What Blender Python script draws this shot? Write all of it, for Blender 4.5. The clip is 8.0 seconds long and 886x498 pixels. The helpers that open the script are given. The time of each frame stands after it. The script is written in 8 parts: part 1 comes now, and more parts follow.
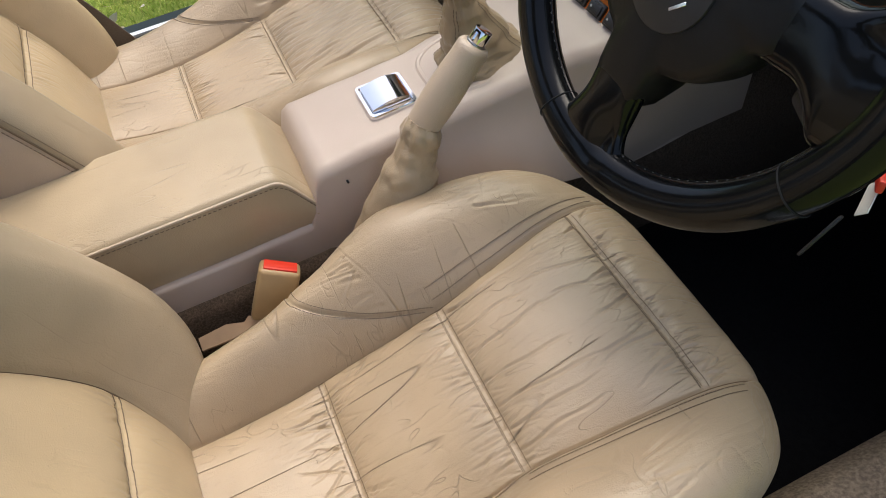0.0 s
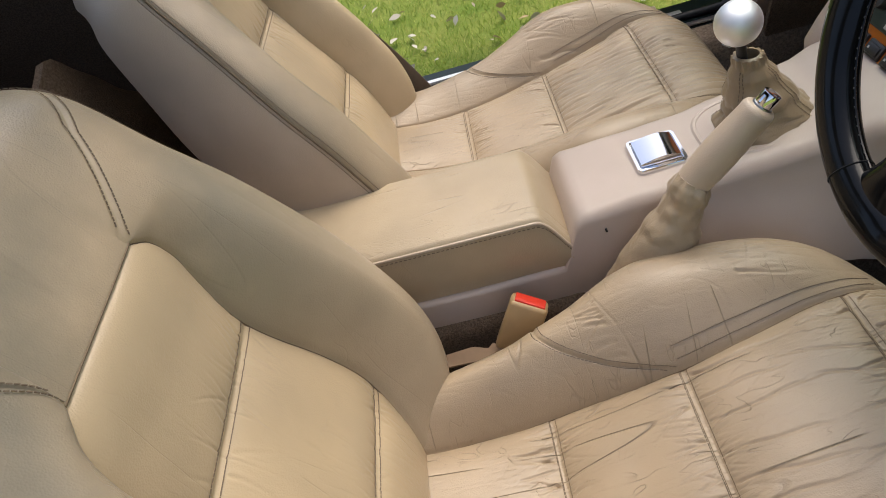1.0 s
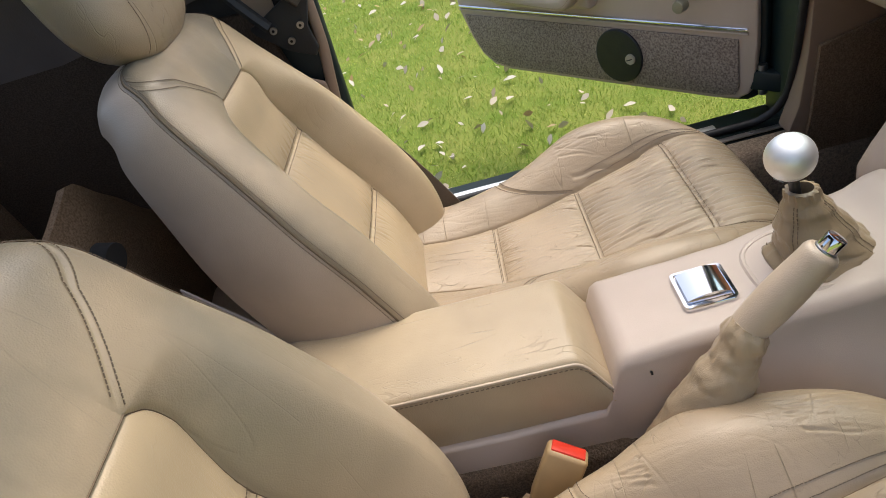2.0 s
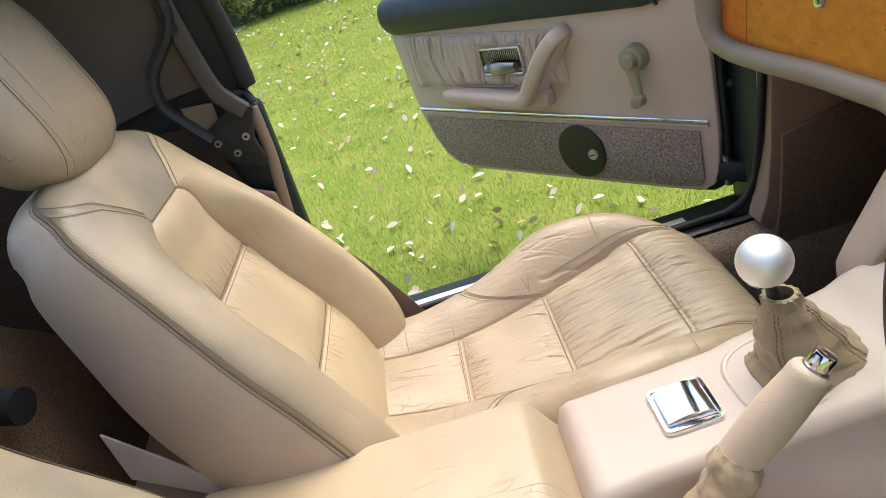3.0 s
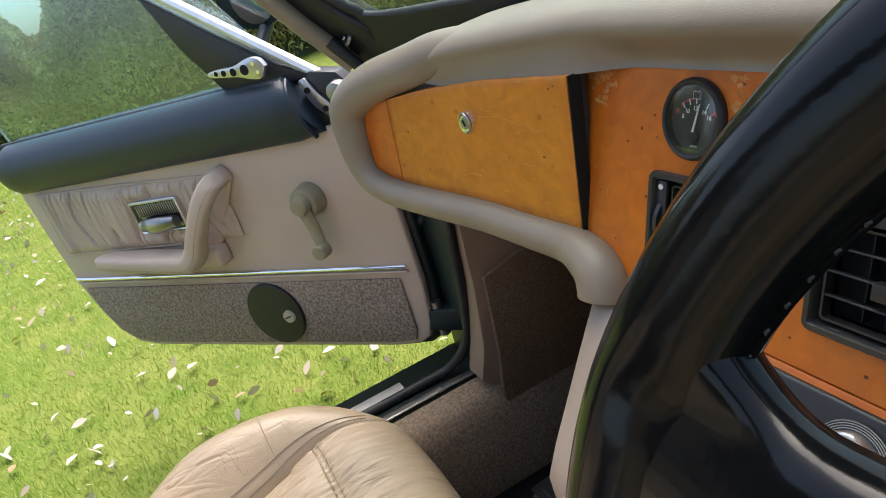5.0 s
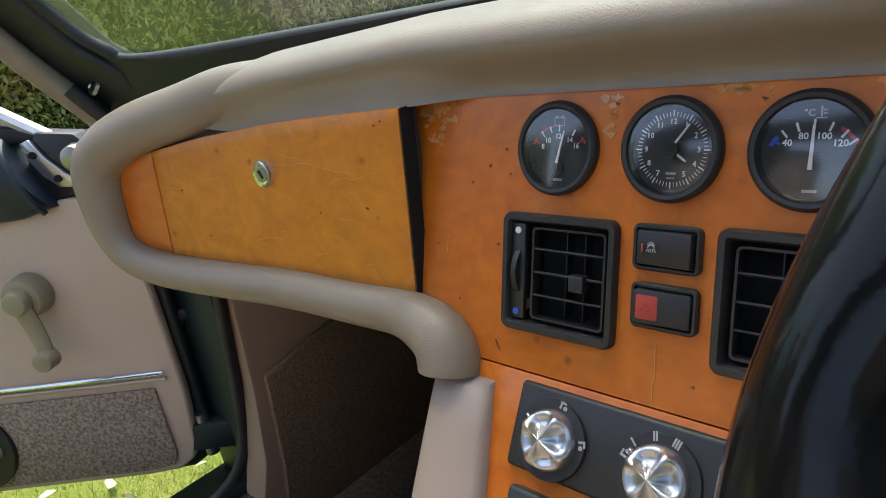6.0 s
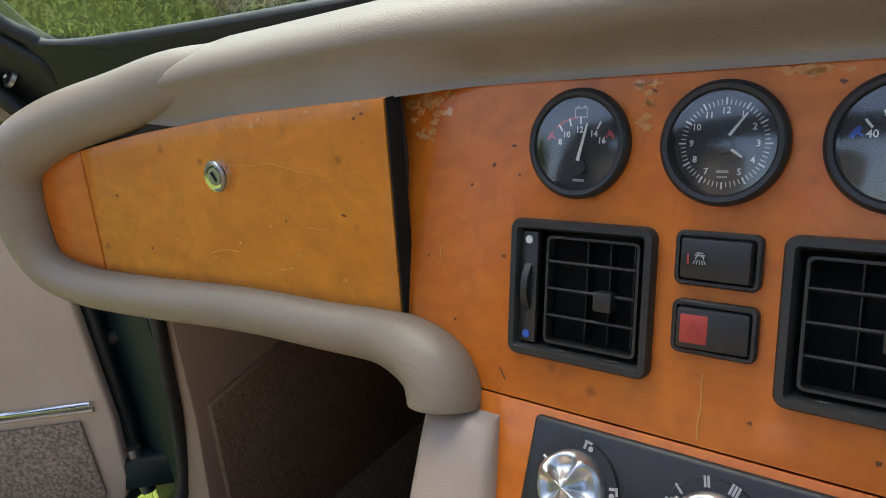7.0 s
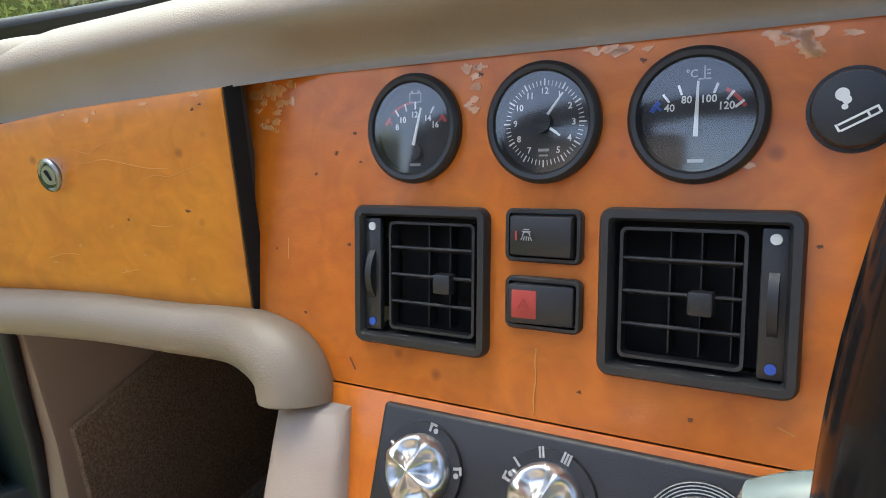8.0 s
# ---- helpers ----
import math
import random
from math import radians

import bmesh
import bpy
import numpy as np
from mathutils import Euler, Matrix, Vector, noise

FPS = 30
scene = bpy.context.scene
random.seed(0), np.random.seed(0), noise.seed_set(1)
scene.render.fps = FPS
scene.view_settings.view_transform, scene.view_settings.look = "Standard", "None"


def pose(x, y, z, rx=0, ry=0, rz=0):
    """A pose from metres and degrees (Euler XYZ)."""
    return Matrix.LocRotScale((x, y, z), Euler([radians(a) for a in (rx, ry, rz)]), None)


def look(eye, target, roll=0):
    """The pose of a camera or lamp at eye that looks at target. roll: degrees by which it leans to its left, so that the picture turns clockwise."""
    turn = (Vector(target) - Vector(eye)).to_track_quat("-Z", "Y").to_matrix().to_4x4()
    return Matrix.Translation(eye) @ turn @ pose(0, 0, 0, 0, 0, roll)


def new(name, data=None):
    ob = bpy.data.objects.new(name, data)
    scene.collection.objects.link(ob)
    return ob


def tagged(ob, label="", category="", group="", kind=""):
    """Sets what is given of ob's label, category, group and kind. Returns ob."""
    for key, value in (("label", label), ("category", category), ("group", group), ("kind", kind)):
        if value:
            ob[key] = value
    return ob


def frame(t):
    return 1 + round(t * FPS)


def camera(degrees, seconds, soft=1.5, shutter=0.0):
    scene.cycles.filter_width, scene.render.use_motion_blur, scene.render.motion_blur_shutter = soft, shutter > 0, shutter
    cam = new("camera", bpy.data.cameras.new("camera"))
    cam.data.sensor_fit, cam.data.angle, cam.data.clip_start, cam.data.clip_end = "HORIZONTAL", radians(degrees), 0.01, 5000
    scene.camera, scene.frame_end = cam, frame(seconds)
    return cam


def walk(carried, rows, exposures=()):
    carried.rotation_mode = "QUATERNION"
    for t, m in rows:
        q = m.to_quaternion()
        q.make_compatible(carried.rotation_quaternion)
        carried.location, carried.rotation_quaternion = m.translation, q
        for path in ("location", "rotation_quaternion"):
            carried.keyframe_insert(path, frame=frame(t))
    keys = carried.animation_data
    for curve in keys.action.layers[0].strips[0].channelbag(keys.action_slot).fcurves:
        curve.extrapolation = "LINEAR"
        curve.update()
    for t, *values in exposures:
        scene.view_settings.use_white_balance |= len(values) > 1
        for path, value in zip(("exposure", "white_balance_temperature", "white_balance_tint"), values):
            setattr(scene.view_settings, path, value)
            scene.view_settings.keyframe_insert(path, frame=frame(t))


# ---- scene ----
cam = camera(65.9, 8.0, soft=0.6)
PATH = [
    (0, (-0.58, -0.701, 0.982), (-0.218, 0.488, -0.585), -9.8),
    (0.5, (-0.594, -0.746, 0.986), (-0.69, 0.611, -0.48), -19.4),
    (1, (-0.607, -0.733, 1.001), (-0.84, 0.739, -0.333), -20.2),
    (1.5, (-0.61, -0.687, 1.012), (-0.861, 0.865, -0.224), -19.8),
    (1.7, (-0.609, -0.668, 1.01), (-0.856, 0.92, -0.18), -19.4),
    (2.8, (-0.581, -0.591, 0.994), (-0.747, 1.165, 0.05), -19.4),
    (3, (-0.564, -0.564, 0.981), (-0.682, 1.21, 0.065), -19.4),
    (3.5, (-0.48, -0.545, 0.987), (-0.551, 1.235, 0.076), -20.6),
    (4, (-0.398, -0.494, 0.964), (-0.433, 1.289, 0.059), -21.5),
    (4.5, (-0.361, -0.384, 0.891), (-0.166, 1.419, 0.046), -21.0),
    (5, (-0.321, -0.284, 0.867), (0.262, 1.457, 0.074), -18.3),
    (5.2, (-0.315, -0.242, 0.841), (0.423, 1.449, 0.068), -17.2),
    (6.3, (-0.335, -0.147, 0.798), (1.031, 1.163, 0.152), -10.2),
    (6.5, (-0.33, -0.126, 0.791), (1.049, 1.167, 0.139), -10.1),
    (7, (-0.311, -0.098, 0.788), (1.102, 1.151, 0.121), -9.6),
    (7.5, (-0.281, -0.093, 0.769), (1.181, 1.095, 0.097), -9.3),
    (8, (-0.296, -0.127, 0.768), (1.282, 0.905, 0.102), -8.8),
]
EXPOSURES = [(0, 0.80), (0.5, 0.72), (1.0, 0.66), (1.7, 0.75), (2.8, 1.2), (4.0, 1.35), (5.2, 1.35), (6.3, 1.38), (7.0, 1.42), (7.5, 1.45), (8.0, 1.92)]
walk(cam, [(t, look(eye, target, roll)) for t, eye, target, roll in PATH], EXPOSURES)
SKY, SUN = 0.15, 1.2

# ---- world, sun and exposure ----
world = bpy.data.worlds.new("overcast_sky")
scene.world = world
world.use_nodes = True
wn = world.node_tree.nodes
sky = wn.new("ShaderNodeTexSky")
sky.sky_type, sky.sun_disc = "NISHITA", False
sky.sun_elevation, sky.sun_rotation = radians(68), radians(40)
sky.air_density, sky.dust_density, sky.ozone_density = 1.0, 4.0, 0.6
wn["Background"].inputs[1].default_value = SKY
world.node_tree.links.new(sky.outputs[0], wn["Background"].inputs[0])
sun_data = bpy.data.lights.new("sun", "SUN")
sun_data.energy, sun_data.angle, sun_data.color = SUN, radians(50), (1.0, 0.95, 0.87)
sun = new("sun", sun_data)
sun.matrix_world = look((0.96, 1.15, 3.71), (0, 0, 0))

# ---- materials ----


def material(name, colour, rough=0.5, metal=0.0, second=None, scale=20.0, amount=0.5, bump=0.0, bump_scale=200.0,
             coat=0.0, detail=6.0, spec=0.5, stretch=(1, 1, 1), rough_var=0.0, distort=0.0, sharp=(0.35, 0.65)):
    m = bpy.data.materials.new(name)
    m.use_nodes = True
    nt = m.node_tree
    n, link = nt.nodes, nt.links.new
    p = n["Principled BSDF"]
    p.inputs["Base Color"].default_value = (*colour, 1)
    p.inputs["Roughness"].default_value = rough
    p.inputs["Metallic"].default_value = metal
    p.inputs["Coat Weight"].default_value = coat
    p.inputs["Coat Roughness"].default_value = 0.08
    p.inputs["Specular IOR Level"].default_value = spec
    geo = n.new("ShaderNodeNewGeometry")
    mp = n.new("ShaderNodeMapping")
    mp.inputs["Scale"].default_value = stretch
    link(geo.outputs["Position"], mp.inputs[0])
    if second:
        t = n.new("ShaderNodeTexNoise")
        t.inputs["Scale"].default_value, t.inputs["Detail"].default_value = scale, detail
        t.inputs["Distortion"].default_value = distort
        link(mp.outputs[0], t.inputs["Vector"])
        r = n.new("ShaderNodeValToRGB")
        r.color_ramp.elements[0].position, r.color_ramp.elements[1].position = sharp
        r.color_ramp.elements[0].color = (*colour, 1)
        r.color_ramp.elements[1].color = tuple(a + (b - a) * amount for a, b in zip(colour, second)) + (1,)
        link(t.outputs["Fac"], r.inputs[0])
        link(r.outputs[0], p.inputs["Base Color"])
    if rough_var:
        t = n.new("ShaderNodeTexNoise")
        t.inputs["Scale"].default_value, t.inputs["Detail"].default_value = scale * 1.7, 5
        link(mp.outputs[0], t.inputs["Vector"])
        mr = n.new("ShaderNodeMapRange")
        mr.inputs["To Min"].default_value, mr.inputs["To Max"].default_value = rough - rough_var, rough + rough_var
        link(t.outputs["Fac"], mr.inputs[0])
        link(mr.outputs[0], p.inputs["Roughness"])
    if bump:
        t = n.new("ShaderNodeTexNoise")
        t.inputs["Scale"].default_value, t.inputs["Detail"].default_value = bump_scale, 4
        link(mp.outputs[0], t.inputs["Vector"])
        b = n.new("ShaderNodeBump")
        b.inputs["Strength"].default_value, b.inputs["Distance"].default_value = bump, 0.002
        link(t.outputs["Fac"], b.inputs["Height"])
        link(b.outputs[0], p.inputs["Normal"])
    return m


def leather(name, colour, dirt, dirt_low, dirt_amount, crease=0.5, seams=(), axis=0, across=False, rubbed=()):
    """Hide: mottled tone, scuff dirt, pores, long creases with their shade painted in, and short gathers beside the
    seams, which lie at places along an axis.
    """
    m = material(name, colour, 0.34, second=tuple(c * 0.82 for c in colour), scale=9, amount=0.8, rough_var=0.10)
    nt = m.node_tree
    n, link = nt.nodes, nt.links.new
    p = n["Principled BSDF"]
    geo = n.new("ShaderNodeNewGeometry")
    base = p.inputs["Base Color"].links[0].from_socket

    def maths(op, a, b=None):
        k = n.new("ShaderNodeMath")
        k.operation = op
        for slot, v in enumerate((a, b)):
            if v is None:
                continue
            if isinstance(v, (int, float)):
                k.inputs[slot].default_value = v
            else:
                link(v, k.inputs[slot])
        return k.outputs[0]

    def ramp(v, lo, hi, a=0.0, b=1.0):
        k = n.new("ShaderNodeMapRange")
        for nm, x in (("From Min", lo), ("From Max", hi), ("To Min", a), ("To Max", b)):
            k.inputs[nm].default_value = x
        link(v, k.inputs[0])
        return k.outputs[0]

    def cloud(stretch, seed, detail=2.0, bend=0.3):
        mq = n.new("ShaderNodeMapping")
        mq.inputs["Scale"].default_value = stretch
        mq.inputs["Location"].default_value = (seed, seed * 1.7, seed * 0.6)
        link(geo.outputs["Position"], mq.inputs[0])
        q = n.new("ShaderNodeTexNoise")
        q.inputs["Scale"].default_value, q.inputs["Detail"].default_value, q.inputs["Distortion"].default_value = 1.0, detail, bend
        link(mq.outputs[0], q.inputs["Vector"])
        return q.outputs["Fac"]

    def ridge(field, wide):
        return ramp(maths("ABSOLUTE", maths("SUBTRACT", field, 0.5)), 0.0, wide, 1.0, 0.0)

    # grime of the touched parts, in blotches
    mix = n.new("ShaderNodeMix")
    mix.data_type = "RGBA"
    soil = ramp(cloud((5, 5, 5), 1.0, 8, 0.0), dirt_low, dirt_low + 0.22, 0.0, dirt_amount)
    if rubbed:
        # shoulder grime, thinning out downwards; on the driver's back it also paints shade
        up = n.new("ShaderNodeSeparateXYZ")
        link(geo.outputs["Position"], up.inputs[0])
        soil = maths("MULTIPLY", soil, ramp(maths("ADD", up.outputs[2], maths("MULTIPLY", cloud((6, 6, 6), 2.0), 0.12)), rubbed[0], rubbed[1]))
    link(soil, mix.inputs["Factor"])
    link(base, mix.inputs[6])
    mix.inputs[7].default_value = (*dirt, 1)
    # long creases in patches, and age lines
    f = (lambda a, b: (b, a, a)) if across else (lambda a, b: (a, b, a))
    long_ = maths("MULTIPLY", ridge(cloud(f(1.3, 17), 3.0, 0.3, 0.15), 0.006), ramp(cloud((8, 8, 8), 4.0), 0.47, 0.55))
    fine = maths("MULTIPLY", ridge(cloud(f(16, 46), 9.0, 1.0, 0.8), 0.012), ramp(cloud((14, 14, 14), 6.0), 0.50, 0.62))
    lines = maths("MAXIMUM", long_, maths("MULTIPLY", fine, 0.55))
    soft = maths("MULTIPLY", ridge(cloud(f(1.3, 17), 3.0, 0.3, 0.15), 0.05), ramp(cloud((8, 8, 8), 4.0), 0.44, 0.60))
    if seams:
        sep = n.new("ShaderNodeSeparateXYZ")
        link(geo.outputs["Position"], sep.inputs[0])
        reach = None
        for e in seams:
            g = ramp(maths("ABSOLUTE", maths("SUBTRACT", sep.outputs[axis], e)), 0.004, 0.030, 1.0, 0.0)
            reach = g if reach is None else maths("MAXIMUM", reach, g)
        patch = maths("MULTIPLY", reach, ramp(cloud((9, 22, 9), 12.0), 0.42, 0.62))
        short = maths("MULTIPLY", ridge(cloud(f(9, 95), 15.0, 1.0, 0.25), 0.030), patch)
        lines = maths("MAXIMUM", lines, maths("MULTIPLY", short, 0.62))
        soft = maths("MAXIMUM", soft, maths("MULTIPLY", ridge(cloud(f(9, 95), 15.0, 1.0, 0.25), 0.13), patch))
    # dark crease lines painted into the colour as the shade of the folds
    crease_shade = n.new("ShaderNodeMix")
    crease_shade.data_type = "RGBA"
    link(maths("MULTIPLY", lines, min(1.0, 1.7 * crease)), crease_shade.inputs["Factor"])
    link(mix.outputs[2], crease_shade.inputs[6])
    crease_shade.inputs[7].default_value = tuple(c * 0.42 for c in colour) + (1,)
    link(crease_shade.outputs[2], p.inputs["Base Color"])
    # relief: pores, soft folds, thin lines
    v = n.new("ShaderNodeTexVoronoi")
    v.inputs["Scale"].default_value = 620
    link(geo.outputs["Position"], v.inputs["Vector"])
    prev = None
    pebble = n.new("ShaderNodeTexNoise")
    pebble.inputs["Scale"].default_value, pebble.inputs["Detail"].default_value = 210, 5
    link(geo.outputs["Position"], pebble.inputs["Vector"])
    for height, strength, depth, inv in ((v.outputs["Distance"], 0.35, 0.0006, False), (pebble.outputs["Fac"], 0.22, 0.0012, False), (soft, min(1.0, 0.9 * crease), 0.0012, True), (lines, min(1.0, 2.4 * crease), 0.0014, True)):
        b = n.new("ShaderNodeBump")
        b.invert = inv
        b.inputs["Strength"].default_value, b.inputs["Distance"].default_value = strength, depth
        link(height, b.inputs["Height"])
        if prev is not None:
            link(prev, b.inputs["Normal"])
        prev = b.outputs[0]
    link(prev, p.inputs["Normal"])
    return m


def carpet(name, colour, second, scale=330):
    m = material(name, colour, 0.95, second=second, scale=scale, amount=1.0, bump=1.0, bump_scale=scale * 1.2, spec=0.1, detail=3)
    return m


BEIGE = (0.41, 0.312, 0.202)
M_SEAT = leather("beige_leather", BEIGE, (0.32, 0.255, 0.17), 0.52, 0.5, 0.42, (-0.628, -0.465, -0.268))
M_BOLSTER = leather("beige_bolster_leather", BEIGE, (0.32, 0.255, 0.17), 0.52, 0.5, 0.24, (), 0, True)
# same hide as the cushions, made lighter for the light on the backs
M_SEAT_BACK = leather("lit_beige_back_leather", (0.545, 0.42, 0.255), (0.36, 0.29, 0.20), 0.54, 0.4, 0.10, (0.425, 0.580), 2)
M_SEAT_WORN_SHADED = leather("scuffed_shaded_beige_leather", (0.44, 0.345, 0.225), (0.175, 0.158, 0.115), 0.33, 0.78, 0.09, rubbed=(0.50, 0.74))
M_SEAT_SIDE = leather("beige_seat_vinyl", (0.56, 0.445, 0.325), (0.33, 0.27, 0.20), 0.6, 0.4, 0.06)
M_PLASTIC = material("pale_beige_vinyl", (0.48, 0.395, 0.33), 0.42, second=(0.42, 0.34, 0.275), scale=7, amount=0.7, bump=0.18, bump_scale=900)
M_ROLL = material("taupe_padded_vinyl", (0.27, 0.22, 0.16), 0.42, second=(0.225, 0.18, 0.13), scale=9, amount=0.7, bump=0.2, bump_scale=800, rough_var=0.06)
M_DOORTRIM = material("beige_door_vinyl", (0.60, 0.475, 0.365), 0.5, second=(0.53, 0.41, 0.31), scale=6, amount=0.7, bump=0.2, bump_scale=700)
M_CARPET = carpet("taupe_carpet", (0.25, 0.18, 0.125), (0.14, 0.10, 0.068))
M_LOOP = carpet("looped_taupe_carpet", (0.45, 0.36, 0.28), (0.205, 0.155, 0.12), 210)
M_SILLCARPET = carpet("napped_taupe_carpet", (0.31, 0.235, 0.165), (0.175, 0.13, 0.092), 230)
M_RUST = carpet("rusty_brown_carpet", (0.22, 0.145, 0.09), (0.13, 0.085, 0.05))
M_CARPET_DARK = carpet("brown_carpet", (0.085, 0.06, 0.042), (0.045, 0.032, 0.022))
# near-black tone, lowered for the deep shade over the floor
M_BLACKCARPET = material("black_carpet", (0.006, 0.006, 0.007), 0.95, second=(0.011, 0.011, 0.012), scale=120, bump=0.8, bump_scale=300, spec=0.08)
M_KICK = material("taupe_trim_vinyl", (0.30, 0.205, 0.135), 0.55, second=(0.26, 0.175, 0.115), scale=7, bump=0.2, bump_scale=700)
M_MAT = material("black_rubber_mat", (0.012, 0.013, 0.016), 0.5, second=(0.03, 0.03, 0.03), scale=30)
M_BLACK = material("black_plastic", (0.016, 0.016, 0.017), 0.42, second=(0.026, 0.025, 0.024), scale=40, bump=0.12, bump_scale=1500)
M_VENT = material("vent_plastic", (0.020, 0.020, 0.021), 0.36, second=(0.030, 0.029, 0.028), scale=60, bump=0.1, bump_scale=1500)
# near-black, also painted where holes, slots and gaps are only in shade
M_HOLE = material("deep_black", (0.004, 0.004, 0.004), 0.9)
M_WHEELPAD = material("black_grained_vinyl", (0.0050, 0.0052, 0.0055), 0.42, spec=0.3, second=(0.009, 0.009, 0.009), scale=40, bump=0.15, bump_scale=900)
M_BLEATHER = material("black_leather", (0.0035, 0.0040, 0.0045), 0.14, spec=0.25, second=(0.009, 0.0085, 0.008), scale=26, bump=0.035, bump_scale=260, rough_var=0.07)
M_THREAD = material("beige_thread", (0.40, 0.30, 0.18), 0.8)
M_THREAD_DARK = material("brown_thread", (0.155, 0.115, 0.075), 0.8)
M_THREAD_GREY = material("worn_grey_thread", (0.06, 0.06, 0.056), 0.6)
# dark tone drawn along the seams for the shade in their grooves
M_SEAM = material("seam_shadow_leather", (0.17, 0.12, 0.07), 0.8)
M_CHROME = material("chrome", (0.82, 0.82, 0.84), 0.07, 1.0, rough_var=0.03, scale=30)
M_STEEL = material("dull_steel", (0.45, 0.45, 0.44), 0.35, 1.0, second=(0.25, 0.22, 0.2), scale=30)
M_BLAST = material("blasted_aluminium", (0.92, 0.92, 0.90), 0.54, 1.0, second=(0.76, 0.76, 0.75), scale=45, rough_var=0.05, bump=0.1, bump_scale=900)
M_ALU = material("satin_aluminium", (0.66, 0.66, 0.66), 0.30, 1.0, second=(0.55, 0.55, 0.56), scale=25, rough_var=0.05)
M_FRAME = material("black_satin_frame", (0.010, 0.012, 0.013), 0.5, second=(0.016, 0.018, 0.018), scale=20)
M_PAINT = material("dark_green_paint", (0.004, 0.012, 0.013), 0.48, second=(0.006, 0.018, 0.018), scale=8)
M_RUBBER = material("black_rubber", (0.014, 0.014, 0.014), 0.55, second=(0.03, 0.03, 0.03), scale=50)
M_TOPROLL = material("dark_green_vinyl", (0.014, 0.025, 0.037), 0.36, second=(0.019, 0.031, 0.043), scale=12, bump=0.25, bump_scale=700)
M_HOOD = material("black_hood_cloth", (0.022, 0.020, 0.018), 0.85, second=(0.035, 0.034, 0.03), scale=14, bump=0.3, bump_scale=500)
M_LINING = material("dusty_grey_lining", (0.135, 0.105, 0.085), 0.9, second=(0.075, 0.060, 0.05), scale=6, bump=0.3, bump_scale=300)
M_BELT = material("brown_webbing", (0.20, 0.165, 0.13), 0.8, second=(0.14, 0.115, 0.09), scale=300, stretch=(1, 4, 1))
M_BUCKLE = material("tan_plastic", (0.40, 0.27, 0.13), 0.5, second=(0.30, 0.20, 0.10), scale=30)
M_RED = material("red_plastic", (0.62, 0.035, 0.015), 0.45)
M_HAZ = material("faded_red_plastic", (0.42, 0.05, 0.035), 0.5, second=(0.34, 0.04, 0.03), scale=60)
M_OLIVE = material("khaki_plastic", (0.31, 0.27, 0.17), 0.45, second=(0.26, 0.22, 0.14), scale=14)
M_WHITE = material("white_print", (0.72, 0.72, 0.68), 0.6)
M_GREYPRINT = material("grey_print", (0.35, 0.35, 0.34), 0.6)
M_REDPRINT = material("red_print", (0.45, 0.05, 0.04), 0.6)
M_BLUEPRINT = material("blue_print", (0.03, 0.09, 0.42), 0.6)
# dial black lightened to paint in the haze over its glass
M_DIAL = material("hazed_dial_black", (0.030, 0.031, 0.033), 0.8, second=(0.042, 0.043, 0.044), scale=25, bump=0.0)
M_PAPER = material("paper_tag", (0.68, 0.68, 0.64), 0.8)
M_CARD = material("brown_card", (0.30, 0.20, 0.12), 0.8, second=(0.2, 0.13, 0.08), scale=30)


def wood_material(name, colour, dark):
    m = material(name, colour, 0.36, second=dark, scale=7, amount=0.55,
                 stretch=(1, 2.2, 5), distort=1.2, coat=0.22, rough_var=0.06, bump=0.06, bump_scale=160)
    nt = m.node_tree
    n, link = nt.nodes, nt.links.new
    p = n["Principled BSDF"]
    geo = n.new("ShaderNodeNewGeometry")
    base = p.inputs["Base Color"].links[0].from_socket
    # small dark burr eyes
    v = n.new("ShaderNodeTexVoronoi")
    v.inputs["Scale"].default_value, v.inputs["Randomness"].default_value = 38, 1.0
    link(geo.outputs["Position"], v.inputs["Vector"])
    r = n.new("ShaderNodeMapRange")
    r.inputs["From Min"].default_value, r.inputs["From Max"].default_value = 0.05, 0.16
    r.inputs["To Min"].default_value, r.inputs["To Max"].default_value = 0.7, 0.0
    link(v.outputs["Distance"], r.inputs[0])
    sel = n.new("ShaderNodeMath")
    sel.operation = "GREATER_THAN"
    sel.inputs[1].default_value = 0.62
    sep = n.new("ShaderNodeSeparateColor")
    link(v.outputs["Color"], sep.inputs[0])
    link(sep.outputs[0], sel.inputs[0])
    mul = n.new("ShaderNodeMath")
    mul.operation = "MULTIPLY"
    link(r.outputs[0], mul.inputs[0])
    link(sel.outputs[0], mul.inputs[1])
    mix = n.new("ShaderNodeMix")
    mix.data_type = "RGBA"
    link(mul.outputs[0], mix.inputs["Factor"])
    link(base, mix.inputs[6])
    mix.inputs[7].default_value = (0.17, 0.045, 0.008, 1)
    # cloudy figure
    t = n.new("ShaderNodeTexNoise")
    t.inputs["Scale"].default_value, t.inputs["Detail"].default_value, t.inputs["Distortion"].default_value = 42, 9, 1.4
    link(geo.outputs["Position"], t.inputs["Vector"])
    hs = n.new("ShaderNodeHueSaturation")
    mv = n.new("ShaderNodeMapRange")
    mv.inputs["To Min"].default_value, mv.inputs["To Max"].default_value = 0.70, 1.28
    link(t.outputs["Fac"], mv.inputs[0])
    link(mv.outputs[0], hs.inputs["Value"])
    link(mix.outputs[2], hs.inputs["Color"])
    link(hs.outputs[0], p.inputs["Base Color"])
    return m


M_WOOD = wood_material("orange_maple_veneer", (0.58, 0.160, 0.012), (0.43, 0.092, 0.006))
M_WOOD_LID = wood_material("golden_maple_veneer", (0.60, 0.212, 0.016), (0.46, 0.135, 0.008))


